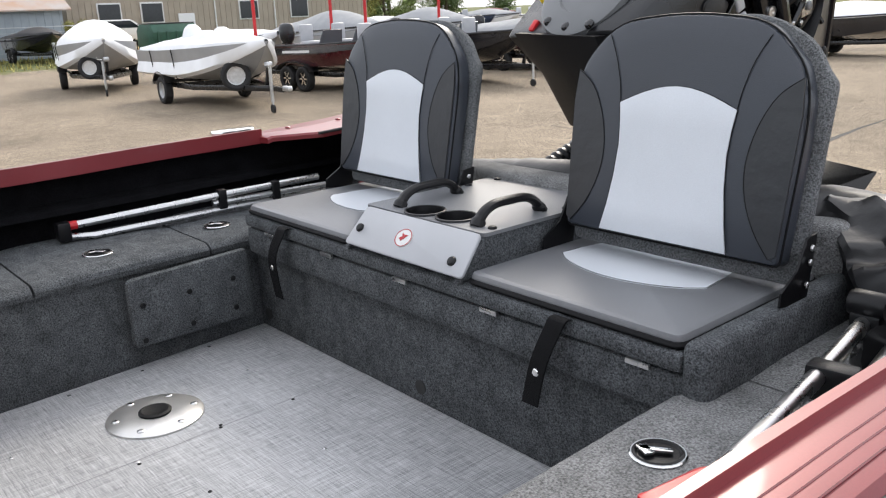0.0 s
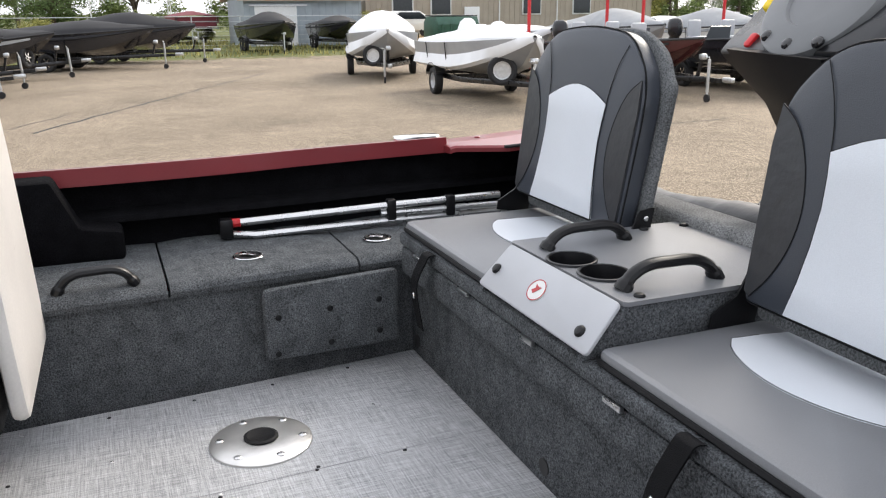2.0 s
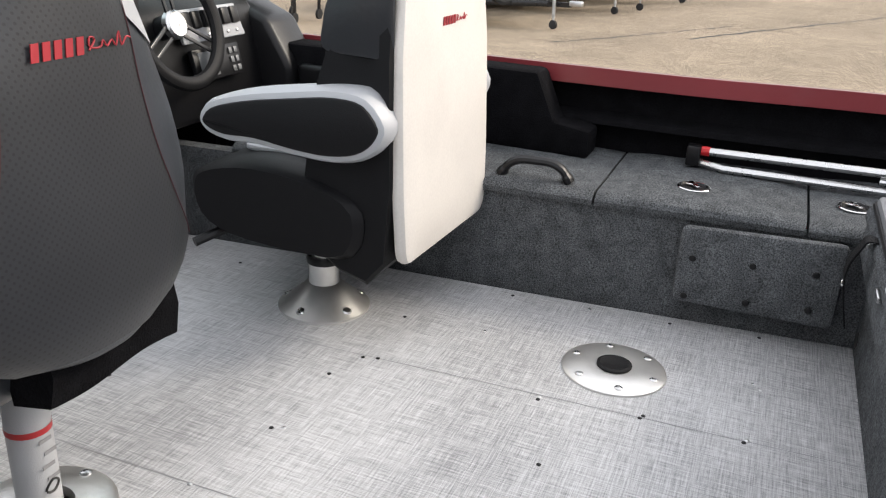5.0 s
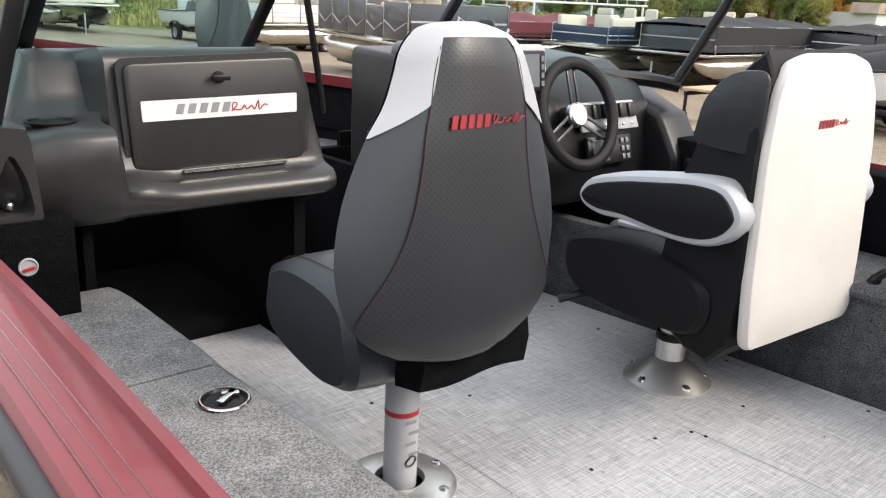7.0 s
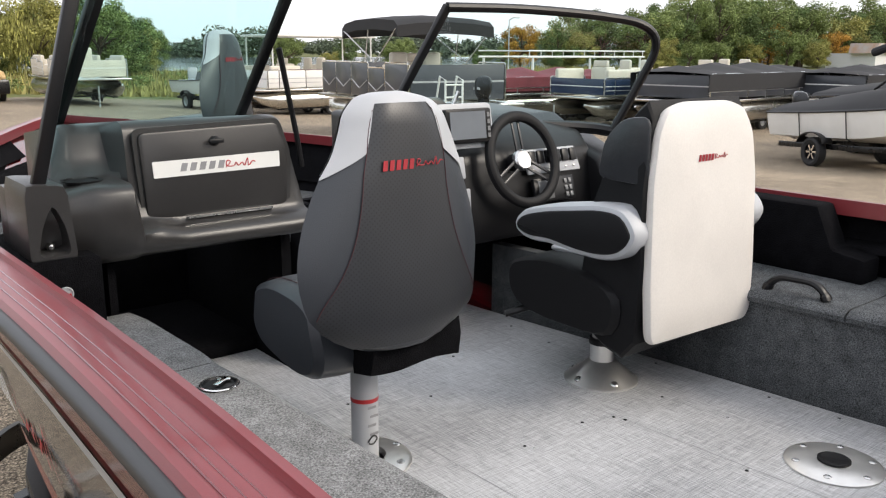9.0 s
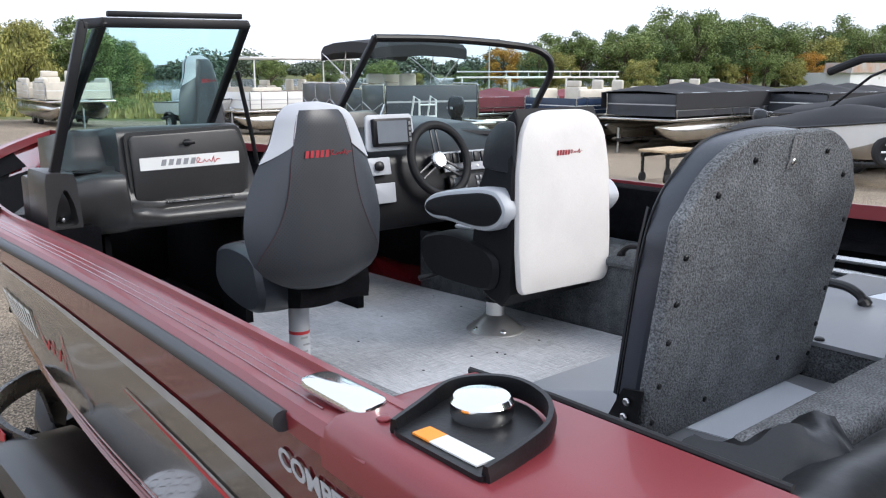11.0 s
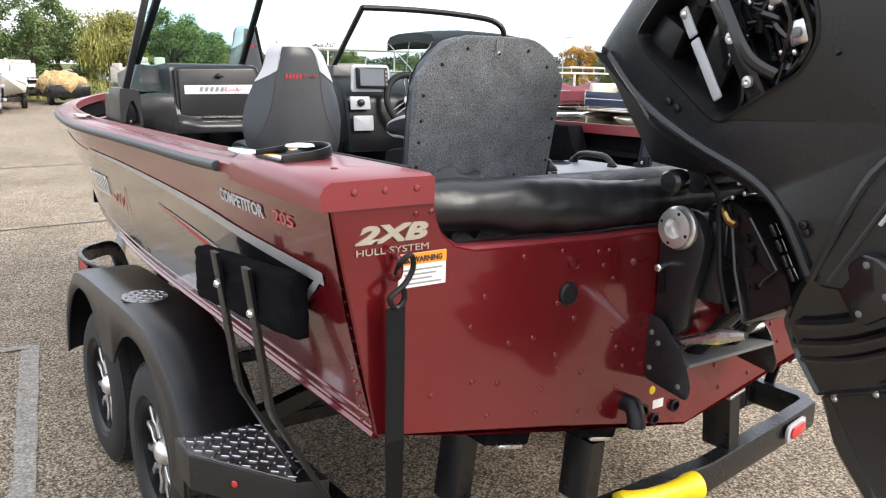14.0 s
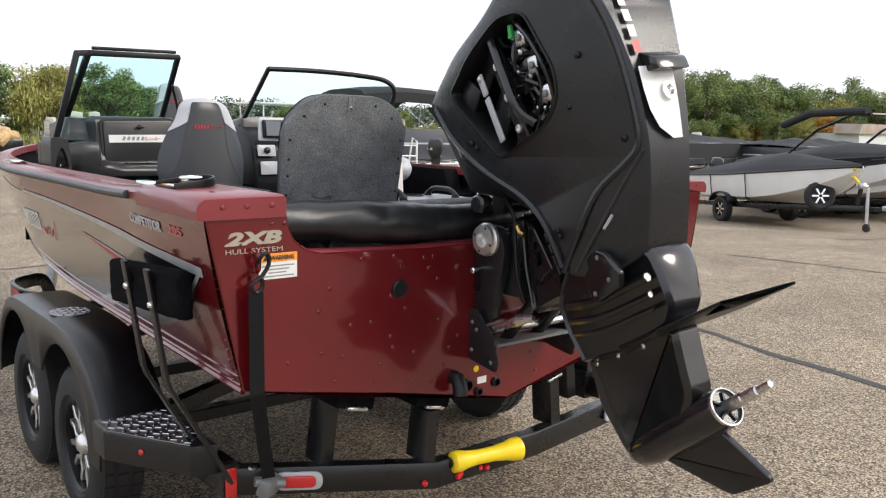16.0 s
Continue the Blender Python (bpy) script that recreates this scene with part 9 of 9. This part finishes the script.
        part("helm", moved(merged(box(0.2, 0.9, 3.7, 4.15, zf, zf + 0.85, 0.06), box(0.25, 0.85, 3.95, 4.1, zf + 0.85, zf + 1.05, 0.04)), M), seats, t, "cream helm stand")
    else:
        rings = []
        for i in range(15):
            y = 0.55 + (L - 0.7) * i / 14
            hgt = tall + 0.32 * (0.6 + 0.4 * math.cos(i * 1.35)) * (1 if 0 < i < 14 else 0.2)
            rings.append([M @ Vector((a * (beam / 2 + 0.02), y, zz)) for a, zz in ((-1, zf + tall * 0.35), (-1.01, zf + tall), (-0.6, zf + tall + (hgt - tall) * 0.55), (0, zf + hgt), (0.6, zf + tall + (hgt - tall) * 0.55), (1.01, zf + tall), (1, zf + tall * 0.35))])
        part("cover", loft(rings, closed=False), cover, t, "canvas cover", 60)
    if bimini:
        cn = part("bimini_top", moved(loft([[Vector((a * (beam / 2 - 0.05), y, 2.86 + c - 0.10 * a * a)) for a in (-1, -0.6, 0, 0.6, 1)] + [Vector((a * (beam / 2 - 0.05), y, 2.60 + c - 0.08 * a * a)) for a in (1, 0.6, 0, -0.6, -1)] for y, c in ((1.3, -0.09), (1.5, 0.03), (2.6, 0.10), (3.8, 0.10), (4.5, 0.03), (4.7, -0.09))]), M), canvas_black, t, "black canvas top", 50)
        for s in (-1, 1):
            for a, b in ((2.6, 1.4), (2.6, 4.6), (3.2, 3.0)):
                part("bow_tube", moved(tube([(s * (beam / 2 - 0.05), a, zf + tall), (s * (beam / 2 - 0.06), b, 2.62)], 0.016, 6), M), brushed, cn)
    if motor:
        small_motor(t, M, 1.25, motor, 0, -0.35)
    if ladder:
        part("ladder", moved(merged(*[tube([(x, -0.45, 0.85), (x, -0.45, 1.55), (x, -0.2, 1.62), (x, 0.0, 1.0)], 0.022, 6) for x in (-0.95, -0.55)], *[tube([(-0.95, -0.45, z), (-0.55, -0.45, z)], 0.02, 6) for z in (0.95, 1.2, 1.45)]), M), white_decal, t, "white boarding rails")
    return t


gold_trim = mat("panel_trim_silver", (0.45, 0.45, 0.46), 0.35, metal=0.5)
pontoon((10.6, 14.0), -12, 6.6, 2.55, panel_grey, gold_trim, "grey pontoon boat with a black canvas top and cream seats", True, None, cream, 0.9, ladder=True, tall=0.84)
pontoon((23.4, 21.0), 84, 6.2, 2.5, canvas_red, white_decal, "silver pontoon boat under a maroon canvas cover", False, canvas_red, cream, 0, tall=0.5)
pontoon((24.2, 17.8), 86, 6.0, 2.5, navy, white_decal, "blue and white pontoon boat with cream seats", False, None, cream, 0.9, tall=0.55)
pontoon((26.5, 15.4), 92, 7.6, 2.6, panel_grey, gold_trim, "tan pontoon boat under a peaked black canvas cover", False, canvas_black, cream, 0, tall=0.72)
pontoon((31.0, 18.5), 88, 6.6, 2.5, bow_white, gold_trim, "white pontoon boat with cream seats", False, None, cream, 0)
pontoon((31.0, 13.0), 88, 6.6, 2.5, panel_grey, white_decal, "grey pontoon boat under a black cover", False, canvas_black, cream, 0)
pontoon((8.8, 38.5), 176, 6.4, 2.45, cream, white_decal, "cream pontoon boat on a trailer at the lot's edge", False, None, cream, 0)
pontoon((2.2, 39.5), 176, 6.2, 2.45, bow_white, gold_trim, "white pontoon boat at the edge of the grass", False, None, cream, 0)
pontoon((5.6, 41.0), 90, 6.2, 2.45, bow_white, white_decal, "white pontoon boat seen side-on by the reeds", False, None, cream, 0)
lot_boat((2.6, 35.6), 176, 5.0, 2.0, 0.5, bow_white, WRAP, white_wrap, "small white wrapped boat by the reeds", 0, False, False, False, 0.5, "boats by the reeds")
lot_boat((15.8, 33.5), 178, 4.8, 2.0, 0.5, bow_white, None, None, "small white open boat with a console", 0, False, False, False, 0, "boats by the reeds", console=True)
lot_boat((12.3, 33.0), 182, 4.6, 1.9, 0.45, bow_white, None, None, "small cream open boat with seats", 0, False, False, False, 0, "boats by the reeds", console=True)
pontoon((58.5, -4.3), 92, 6.2, 2.5, canvas_red, gold_trim, "maroon pontoon boat on the grass", False, canvas_red, cream, 0)

# work cart
CT = Matrix.Translation((0, 0, G(12.9, 9.9)))
cart = thing("work_cart", (12.9, 9.9, G(12.9, 9.9)), "low work cart with a pale wooden top and small wheels", "cart")
part("cart_top", moved(box(12.5, 13.6, 9.5, 10.2, 0.62, 0.67, 0.01), CT), wood_pale, cart, "pale wooden top")
part("cart_frame", moved(merged(rect_tube([(12.55, 9.55, 0.55), (13.55, 9.55, 0.55)], 0.05, 0.08), rect_tube([(12.55, 10.15, 0.55), (13.55, 10.15, 0.55)], 0.05, 0.08), *[rect_tube([(x, y, 0.15), (x, y + 0.001, 0.58)], 0.05, 0.05) for x in (12.6, 13.5) for y in (9.55, 10.15)]), CT), powder, cart)
for x in (12.6, 13.5):
    for y in (9.55, 10.15):
        part("cart_wheel", lathe([(0.03, -0.03), (0.10, -0.025), (0.10, 0.025), (0.03, 0.03)], CT @ pose(x, y, 0.10, 90, 0, 0), 14), rubber, cart)

# boat lift frame behind the covered pontoon
lift = thing("boat_lift", (24, 26, -0.4), "white boat lift canopy frame standing behind the pontoons", "boat lift")
for x in (23.5, 30.5):
    for y in (25.0, 28.0):
        part("post", tube([(x, y, -0.4), (x, y, 1.75)], 0.05, 8), bow_white, lift)
for y in (25.0, 28.0):
    part("top_rail", tube([(23.2, y, 1.75), (30.8, y, 1.75)], 0.04, 8), bow_white, lift)
    part("top_rail", tube([(23.2, y, 2.0), (30.8, y, 2.0)], 0.03, 8), bow_white, lift)
for k in range(12):
    part("rung", tube([(23.3 + k * 0.67, 25, 1.75), (23.3 + k * 0.67, 25, 2.0)], 0.02, 6), bow_white, lift)
    part("rafter", tube([(23.3 + k * 0.67, 25, 2.0), (23.3 + k * 0.67, 28, 2.0)], 0.02, 6), bow_white, lift)
copy_thing(lift, pose(64.0, -3.5, 0, 0, 0, 90) @ Matrix.Diagonal((0.75, 0.7, 1.5, 1)))
sh_ = pontoon((18.2, 28.5), 92, 6.0, 2.4, bow_white, gold_trim, "white pontoon boat under a pale hard top", False, None, cream, 0)
part("hard_top", box(12.8, 17.4, 27.4, 29.6, 2.45, 2.53, 0.03), bow_white, sh_, "pale hard top")
for x in (13.0, 17.2):
    for y in (27.5, 29.5):
        part("top_post", tube([(x, y, 1.0), (x, y, 2.46)], 0.03, 8), bow_white, sh_)
# trailer heaped with straw-coloured brush
bt = thing("brush_trailer", (5.5, 37.6, 0), "dark trailer heaped with straw-coloured brush", "trailer")
part("bed", box(4.7, 6.3, 36.0, 39.4, 0.30, 0.85, 0.08), powder, bt)
hp = bmesh.new()
bmesh.ops.create_icosphere(hp, subdivisions=4, radius=1, matrix=Matrix.Translation((5.5, 37.7, 0.85)) @ Matrix.Diagonal((0.95, 1.8, 0.55, 1)))
for v in hp.verts:
    v.co += Vector((0, 0, 1)) * 0.25 * noise.noise(v.co * 3) + Vector((1, 1, 1)) * 0.06 * noise.noise(v.co * 12)
part("straw_mound", hp, straw, bt, "heap of dry brush", 0)
for x in (4.85, 6.15):
    plain_wheel(bt, pose(x, 36.8, G(x, 36.8) + 0.28, 0, 0, 0), 0.28, 0.2, False)

# ---- buildings ----


shed = thing("grey_shed", (48, -8.7, 0), "blue-grey shed with a rusty metal roof", "shed", kind="")
part("wall", merged(box(48, 48.15, -13.5, -6.6, 0, 2.6), box(48.15, 54, -6.75, -6.6, 0, 2.6), box(48.15, 54, -13.5, -13.35, 0, 2.6), box(53.85, 54, -13.35, -6.75, 0, 2.6)), grey_wall, shed, "blue-grey ribbed wall")
for k in range(17):
    part("wall_rib", box(47.97, 48.0, -13.4 + k * 0.4, -13.33 + k * 0.4, 0.05, 2.55), grey_wall, shed)
for a, b in ((47.6, 51.0), (54.4, 51.0)):
    part("roof_slope", loft([[Vector((a, y, 2.5)), Vector((b, y, 4.2)), Vector((b, y, 4.28)), Vector((a, y, 2.58))] for y in (-13.9, -6.2)]), metal_roof, shed, "rusty metal roof")
dr = part("shed_door", box(47.93, 47.99, -9.6, -7.2, 0.02, 2.2), door_white, shed, "pale sliding door")
part("door_rail", box(47.88, 47.97, -10.2, -6.9, 2.22, 2.3), steel, shed)
bld = thing("tan_building", (58, -26, 0), "tan sided building with dark windows and a white door", "building")
part("wall", merged(box(52, 52.2, -37, -15, 0, 5.0), box(52.2, 64, -15.2, -15, 0, 5.0), box(52.2, 64, -37, -36.8, 0, 5.0), box(63.8, 64, -36.8, -15.2, 0, 5.0)), tan_wall, bld, "tan siding")
for k in range(55):
    part("siding_rib", box(51.965, 52.0, -36.95 + k * 0.4, -36.9 + k * 0.4, 0.1, 4.95), tan_wall, bld)
part("roof", prism([(51.5, 5.0), (64.5, 5.0), (58, 7.2)], frame_m((0, -14.6, 0), (1, 0, 0), (0, 0, 1)), 22.8), metal_roof, bld, "metal gable roof")
for y in (-17.5, -20.2, -27, -31):
    w_ = part("window_frame", box(51.9, 51.96, y - 0.75, y + 0.75, 1.6, 2.9, 0.02), door_white, bld)
    part("window_pane", box(51.87, 51.9, y - 0.66, y + 0.66, 1.69, 2.81), dark_glass, w_, "dark window pane")
d_ = part("door", box(51.88, 51.96, -23.0, -21.9, 0.02, 2.15, 0.01), door_white, bld, "white door")
part("door_knob", dot((51.88, -22.85, 1.0), (-1, 0, 0), 0.04, 0.05), steel, d_)
for y in (-24.5, -29.0):
    part("downpipe", tube([(51.9, y, 0.1), (51.9, y, 4.9)], 0.05, 8), door_white, bld)
dump = thing("dumpster", (42, -17.2, 0), "dark green steel dumpster", "dumpster")
dgreen = mat("dumpster_green", (0.03, 0.09, 0.06), 0.5, vary=0.2, scale=3)
part("bin", prism([(0, 0.0), (2.0, 0.0), (2.0, 1.3), (1.6, 1.6), (0.1, 1.6), (-0.15, 1.2)], frame_m((41.2, -15.6, 0), (1, 0, 0), (0, 0, 1)), 2.4, 0.03), dgreen, dump, "green steel bin")
for k in range(5):
    part("bin_rib", box(41.0, 41.06, -17.9 + 0.5 * k, -17.82 + 0.5 * k, 0.2, 1.25), dgreen, dump)
part("lid", box(41.3, 43.0, -18.0, -15.6, 1.61, 1.66, 0.01), plastic_dark, dump, "black lid")
car = thing("parked_car", (45.5, -15.2, 0), "white sedan parked behind the dumpster", "car")
cp = [(-2.3, 0.35), (2.3, 0.35), (2.35, 0.75), (1.5, 0.95), (0.9, 1.0), (0.2, 1.45), (-1.1, 1.45), (-1.8, 1.0), (-2.3, 0.95)]
part("body", prism(rounded(cp, 0.12, 3), frame_m((45.5, -15.2, 0.45), (0, 1, 0), (0, 0, 1)), 1.75, 0.08), bow_white, car, "white body")
part("side_window", prism([(0.75, 1.0), (0.15, 1.38), (-1.05, 1.38), (-1.55, 1.0)], frame_m((45.495, -15.2, 0.45), (0, 1, 0), (0, 0, 1)), -0.01), dark_glass, car)
for y in (-1.4, 1.4):
    plain_wheel(car, pose(45.6, -15.2 + y, 0.77, 0, 0, 180), 0.32, 0.2, True)
ramp = tagged(part("gravel_bank", box(43.6, 49.5, -19, -13.6, -0.05, 0.45, 0.2), straw), "low sandy bank beside the shed", "bank", kind="structure")

# chain-link fence: posts, rails and wires
fen = thing("wire_fence", (40.5, 2, 0), "grey wire fence along the grass edge", "fence")
for k in range(12):
    y = -14 + 2.6 * k
    part("post", tube([(47.0, y, G(47, y)), (47.0, y, 1.7)], 0.03, 8), steel, fen)
part("rail", tube([(47.0, -14, 1.68), (47.0, 14.6, 1.68)], 0.022, 6), steel, fen)
for k in range(6):
    part("wire", tube([(47.0, -14, 0.15 + 0.25 * k), (47.0, 14.6, 0.15 + 0.25 * k)], 0.006, 4), steel, fen)

fs = thing("far_shed", (150, 62, -0.4), "pale far shed with a rusty metal roof", "shed")
part("wall", box(139, 158, 62, 70, -0.4, 2.0), door_white, fs)
part("roof", prism([(138, 2.0), (138.5, 3.6), (159, 3.6), (159, 2.0)], frame_m((0, 66, 0), (1, 0, 0), (0, 0, 1)), 4.5), metal_roof, fs, "rusty metal roof")

# lamp post and thin poles
lp = thing("lamp_post", (48, 52, -0.4), "thin grey lamp post beyond the lot", "lamp post")
part("pole", tube([(48, 52, -0.4), (48, 52, 4.6)], 0.05, 8, [0.07, 0.04]), steel, lp)
part("lamp_head", tube([(48, 52, 4.55), (48.3, 51.8, 4.75), (48.8, 51.6, 4.75)], 0.05, 8), steel, lp)

# ---- trees, reeds, far woods ----


def leaf_cloud(bm, centre, rad, n, size, rnd, droop=0.0):
    """Small leaf blades filling a ragged clump, denser near its skin."""
    for _ in range(n):
        d = Vector((rnd.gauss(0, 1), rnd.gauss(0, 1), rnd.gauss(0, 1))).normalized()
        r = rad * (0.12 + 0.86 * rnd.random() ** 0.55)
        p = Vector(centre) + Vector((d.x * r, d.y * r, d.z * r * 0.8 - droop * rnd.random()))
        u = Vector((rnd.gauss(0, 1), rnd.gauss(0, 1), rnd.gauss(0, 0.6))).normalized() * size * rnd.uniform(0.6, 1.3)
        w = u.cross(d + Vector((0.01, 0.2, 0.1))).normalized() * size * rnd.uniform(0.35, 0.7)
        if droop:
            u = Vector((u.x * 0.3, u.y * 0.3, -abs(u.z) - size * 1.2))
        a, b, c = bm.verts.new(p - u * 0.5), bm.verts.new(p + w * 0.5), bm.verts.new(p + u * 0.5)
        e = bm.verts.new(p - w * 0.5 + d * size * 0.2)
        bm.faces.new((a, b, c, e))


def tree(loc, h, spread, material, seed, label, kind="round"):
    rnd = random.Random(seed)
    t = thing("tree", (loc[0], loc[1], 0), label, "tree", "trees beyond the lot")
    X = Vector((loc[0], loc[1], 0))
    th = h * (0.35 if kind != "poplar" else 0.25)
    trunk = [tube([X, X + Vector((0.05 * h * rnd.uniform(-1, 1), 0, th * 0.6)), X + Vector((0.03 * h, 0.02 * h, th)), X + Vector((0.02 * h, 0, h * 0.75))], 0.1, 8, [h * 0.035, h * 0.027, h * 0.02, h * 0.006])]
    tips = []
    for k in range(9):
        a = 2.4 * k + rnd.uniform(-0.3, 0.3)
        f = rnd.uniform(0.45, 1.0)
        z0 = th * rnd.uniform(0.7, 1.2)
        tip = X + Vector((math.cos(a) * spread * f, math.sin(a) * spread * f, h * rnd.uniform(0.4, 0.85)))
        trunk.append(tube([X + Vector((0, 0, z0)), (X + Vector((0, 0, z0))) * 0.5 + tip * 0.5 + Vector((0, 0, 0.03 * h)), tip], 0.05, 5, [h * 0.014, h * 0.009, h * 0.003]))
        tips.append(tip)
    part("trunk", merged(*trunk), bark, t, "bark-brown trunk and limbs")
    bm = bmesh.new()
    n = 30
    for k in range(n):
        if k < len(tips):
            c, r = tips[k], spread * rnd.uniform(0.28, 0.42)
        else:
            a, q = rnd.uniform(0, 6.28), rnd.random() ** 0.6
            zf_ = rnd.uniform(0.14, 0.93)
            q *= spread * (math.sin(math.pi * min(1, zf_ * 0.85 + 0.12)) ** 0.6)
            c, r = X + Vector((math.cos(a) * q, math.sin(a) * q, h * zf_)), spread * rnd.uniform(0.22, 0.40)
        leaf_cloud(bm, c, r, 300, 0.088 * h ** 0.5, rnd, 0.35 * h if kind == "willow" and k % 2 else 0.0)
    part("crown", bm, material, t, "leafy crown", 0)
    return t


protos = [tree((8.5, 62), 6.8, 2.6, leaf_dark, 1, "tall dark green tree with an open crown"),
          tree((13.5, 61), 5.4, 2.7, leaf_yellow, 2, "weeping willow with yellow-green hanging branches", "willow"),
          tree((18.5, 64), 5.8, 2.6, leaf_green, 3, "round green tree beside the reeds"),
          tree((79, 82), 5.6, 2.3, leaf_autumn, 4, "small tree turning autumn orange"),
          tree((110, 82), 10.0, 4.0, leaf_green, 5, "tall green tree in a dense row"),
          tree((97, 84), 8.4, 3.4, leaf_dark, 6, "dark green tree in a dense row"),
          tree((88, 80), 5.2, 2.6, leaf_yellow, 7, "low yellow-green tree in a dense row")]
rnd = random.Random(21)


def plant(i, x, y, k):
    o = copy_thing(protos[i], pose(x, y, G(x, y), 0, 0, rnd.uniform(0, 360)) @ Matrix.Diagonal((k, k, k * rnd.uniform(0.92, 1.1), 1)))
    return o


# left group, from the willow to the lake
for x, y, i, k in ((4, 64, 0, 1.0), (0, 62, 2, 1.1), (-4, 66, 0, 1.15), (-9, 64, 4, 0.75), (11, 67, 2, 1.05), (15.5, 68, 0, 0.9), (21, 70, 2, 0.95), (24, 74, 0, 0.85), (26.5, 80, 6, 0.95), (29, 86, 2, 0.95), (33, 96, 0, 0.85), (38, 106, 2, 0.9),
                   (-14, 68, 5, 0.85), (-20, 66, 2, 1.2), (6, 70, 5, 0.85), (17, 74, 6, 1.1), (22, 84, 5, 0.75), (30, 100, 5, 0.8)):
    plant(i, x, y, k)
# middle distance, low
for x in range(44, 84, 4):
    plant((2, 6, 5, 2)[x // 4 % 4], x + rnd.uniform(-1, 1), 84 + rnd.uniform(-3, 5), rnd.uniform(0.42, 0.7) * (0.75 if x // 4 % 4 == 2 else 1))
# right row, rising
for k in range(44):
    x = 83 + k * 2.4 + rnd.uniform(-1.2, 1.2)
    i = rnd.choice((4, 5, 4, 6, 5, 2, 4))
    big = lerp_table([(83, 0.6), (95, 0.9), (110, 1.1), (130, 1.25), (190, 1.3)], x)
    plant(i, x, 80 + rnd.uniform(-5, 7) - max(0, x - 120) * 0.25, big * rnd.uniform(0.85, 1.15) * (1.4 if i in (2, 6) else 1))
plant(3, 131, 76, 1.25)
plant(3, 141, 70, 1.1)
for k in range(14):
    plant(rnd.choice((6, 2, 6)), 92 + k * 6.5, 71 + rnd.uniform(-3, 3) - max(0, k - 5) * 1.0, rnd.uniform(0.6, 0.95))
# behind the buildings and the row of boats, on the starboard side
for x, y, i, k in ((150, 30, 4, 1.1), (140, 45, 5, 1.2), (150, 12, 4, 1.2), (120, 20, 5, 1.0), (72, -2, 2, 1.2), (70, -10, 4, 0.8), (70, 4, 5, 0.75), (73, 9, 4, 0.7), (71, 14, 2, 1.15), (75, 18, 5, 0.8), (72, 23, 6, 1.3), (77, 28, 4, 0.75), (80, 12, 4, 0.95), (76, -44, 4, 0.9), (79, -50, 5, 1.0), (75, -56, 2, 1.4), (82, -62, 4, 0.95), (78, -68, 5, 1.0), (86, -75, 4, 1.0), (70, -48, 6, 1.2), (84, -84, 5, 1.1), (74, -92, 4, 1.0), (82, 22, 5, 1.0), (79, 3, 2, 1.3), (46, 4, 6, 0.35), (48.6, -13.9, 6, 0.42)):
    plant(i, x, y, k)

# far woods round the lake
fw = bmesh.new()
rnd = random.Random(8)
for k in range(190):
    a = radians(8 + 100 * k / 190)
    R = 420 + 40 * math.sin(k * 0.21) + rnd.uniform(-14, 14)
    hgt = rnd.uniform(7, 12) * (1 + 0.25 * math.sin(k * 0.37))
    for _ in range(3):
        leaf_cloud(fw, (R * math.cos(a) + rnd.uniform(-7, 7), R * math.sin(a) + rnd.uniform(-7, 7), hgt * rnd.uniform(0.25, 0.75)), hgt * 0.5, 170, 1.9, rnd)
tagged(part("far_woods", fw, leaf_far, None, "", 0), "distant woods on the far lake shore", "woods", kind="stuff")

# reeds and rough grass between the lot and the lake
rd = bmesh.new()
for k in range(15000):
    y = 43 + 44 * rnd.random() ** 1.6
    x = rnd.uniform(-25, 30 + (y - 40) * 2.0)
    hh = rnd.uniform(0.35, 0.9) * (0.55 if y < 47 else 1.0)
    a = rnd.uniform(0, 3.14)
    dx, dy = 0.10 * math.cos(a), 0.10 * math.sin(a)
    ln = rnd.uniform(-0.2, 0.2)
    rd.faces.new((rd.verts.new((x - dx, y - dy, G(x, y) - 0.02)), rd.verts.new((x + dx, y + dy, G(x, y) - 0.02)), rd.verts.new((x + ln, y + ln, hh + G(x, y)))))
for k in range(7000):
    x, y = rnd.uniform(36, 60), rnd.uniform(-12, 40)
    hh = rnd.uniform(0.06, 0.3)
    a = rnd.uniform(0, 3.14)
    dx, dy = 0.05 * math.cos(a), 0.05 * math.sin(a)
    rd.faces.new((rd.verts.new((x - dx, y - dy, G(x, y) - 0.02)), rd.verts.new((x + dx, y + dy, G(x, y) - 0.02)), rd.verts.new((x + rnd.uniform(-0.1, 0.1), y, hh + G(x, y)))))
tagged(part("reeds", rd, reed, None, "", 0), "yellow-green reeds and rough grass by the lake", "reeds", kind="stuff")
bs = bmesh.new()
for k in range(60):
    leaf_cloud(bs, (rnd.uniform(-3, 20), rnd.uniform(42, 46), rnd.uniform(0.2, 0.7)), rnd.uniform(0.4, 0.8), 70, 0.16, rnd)
tagged(part("shrubs", bs, leaf_green, None, "", 0), "green shrubs along the lot's edge", "shrubs", kind="stuff")
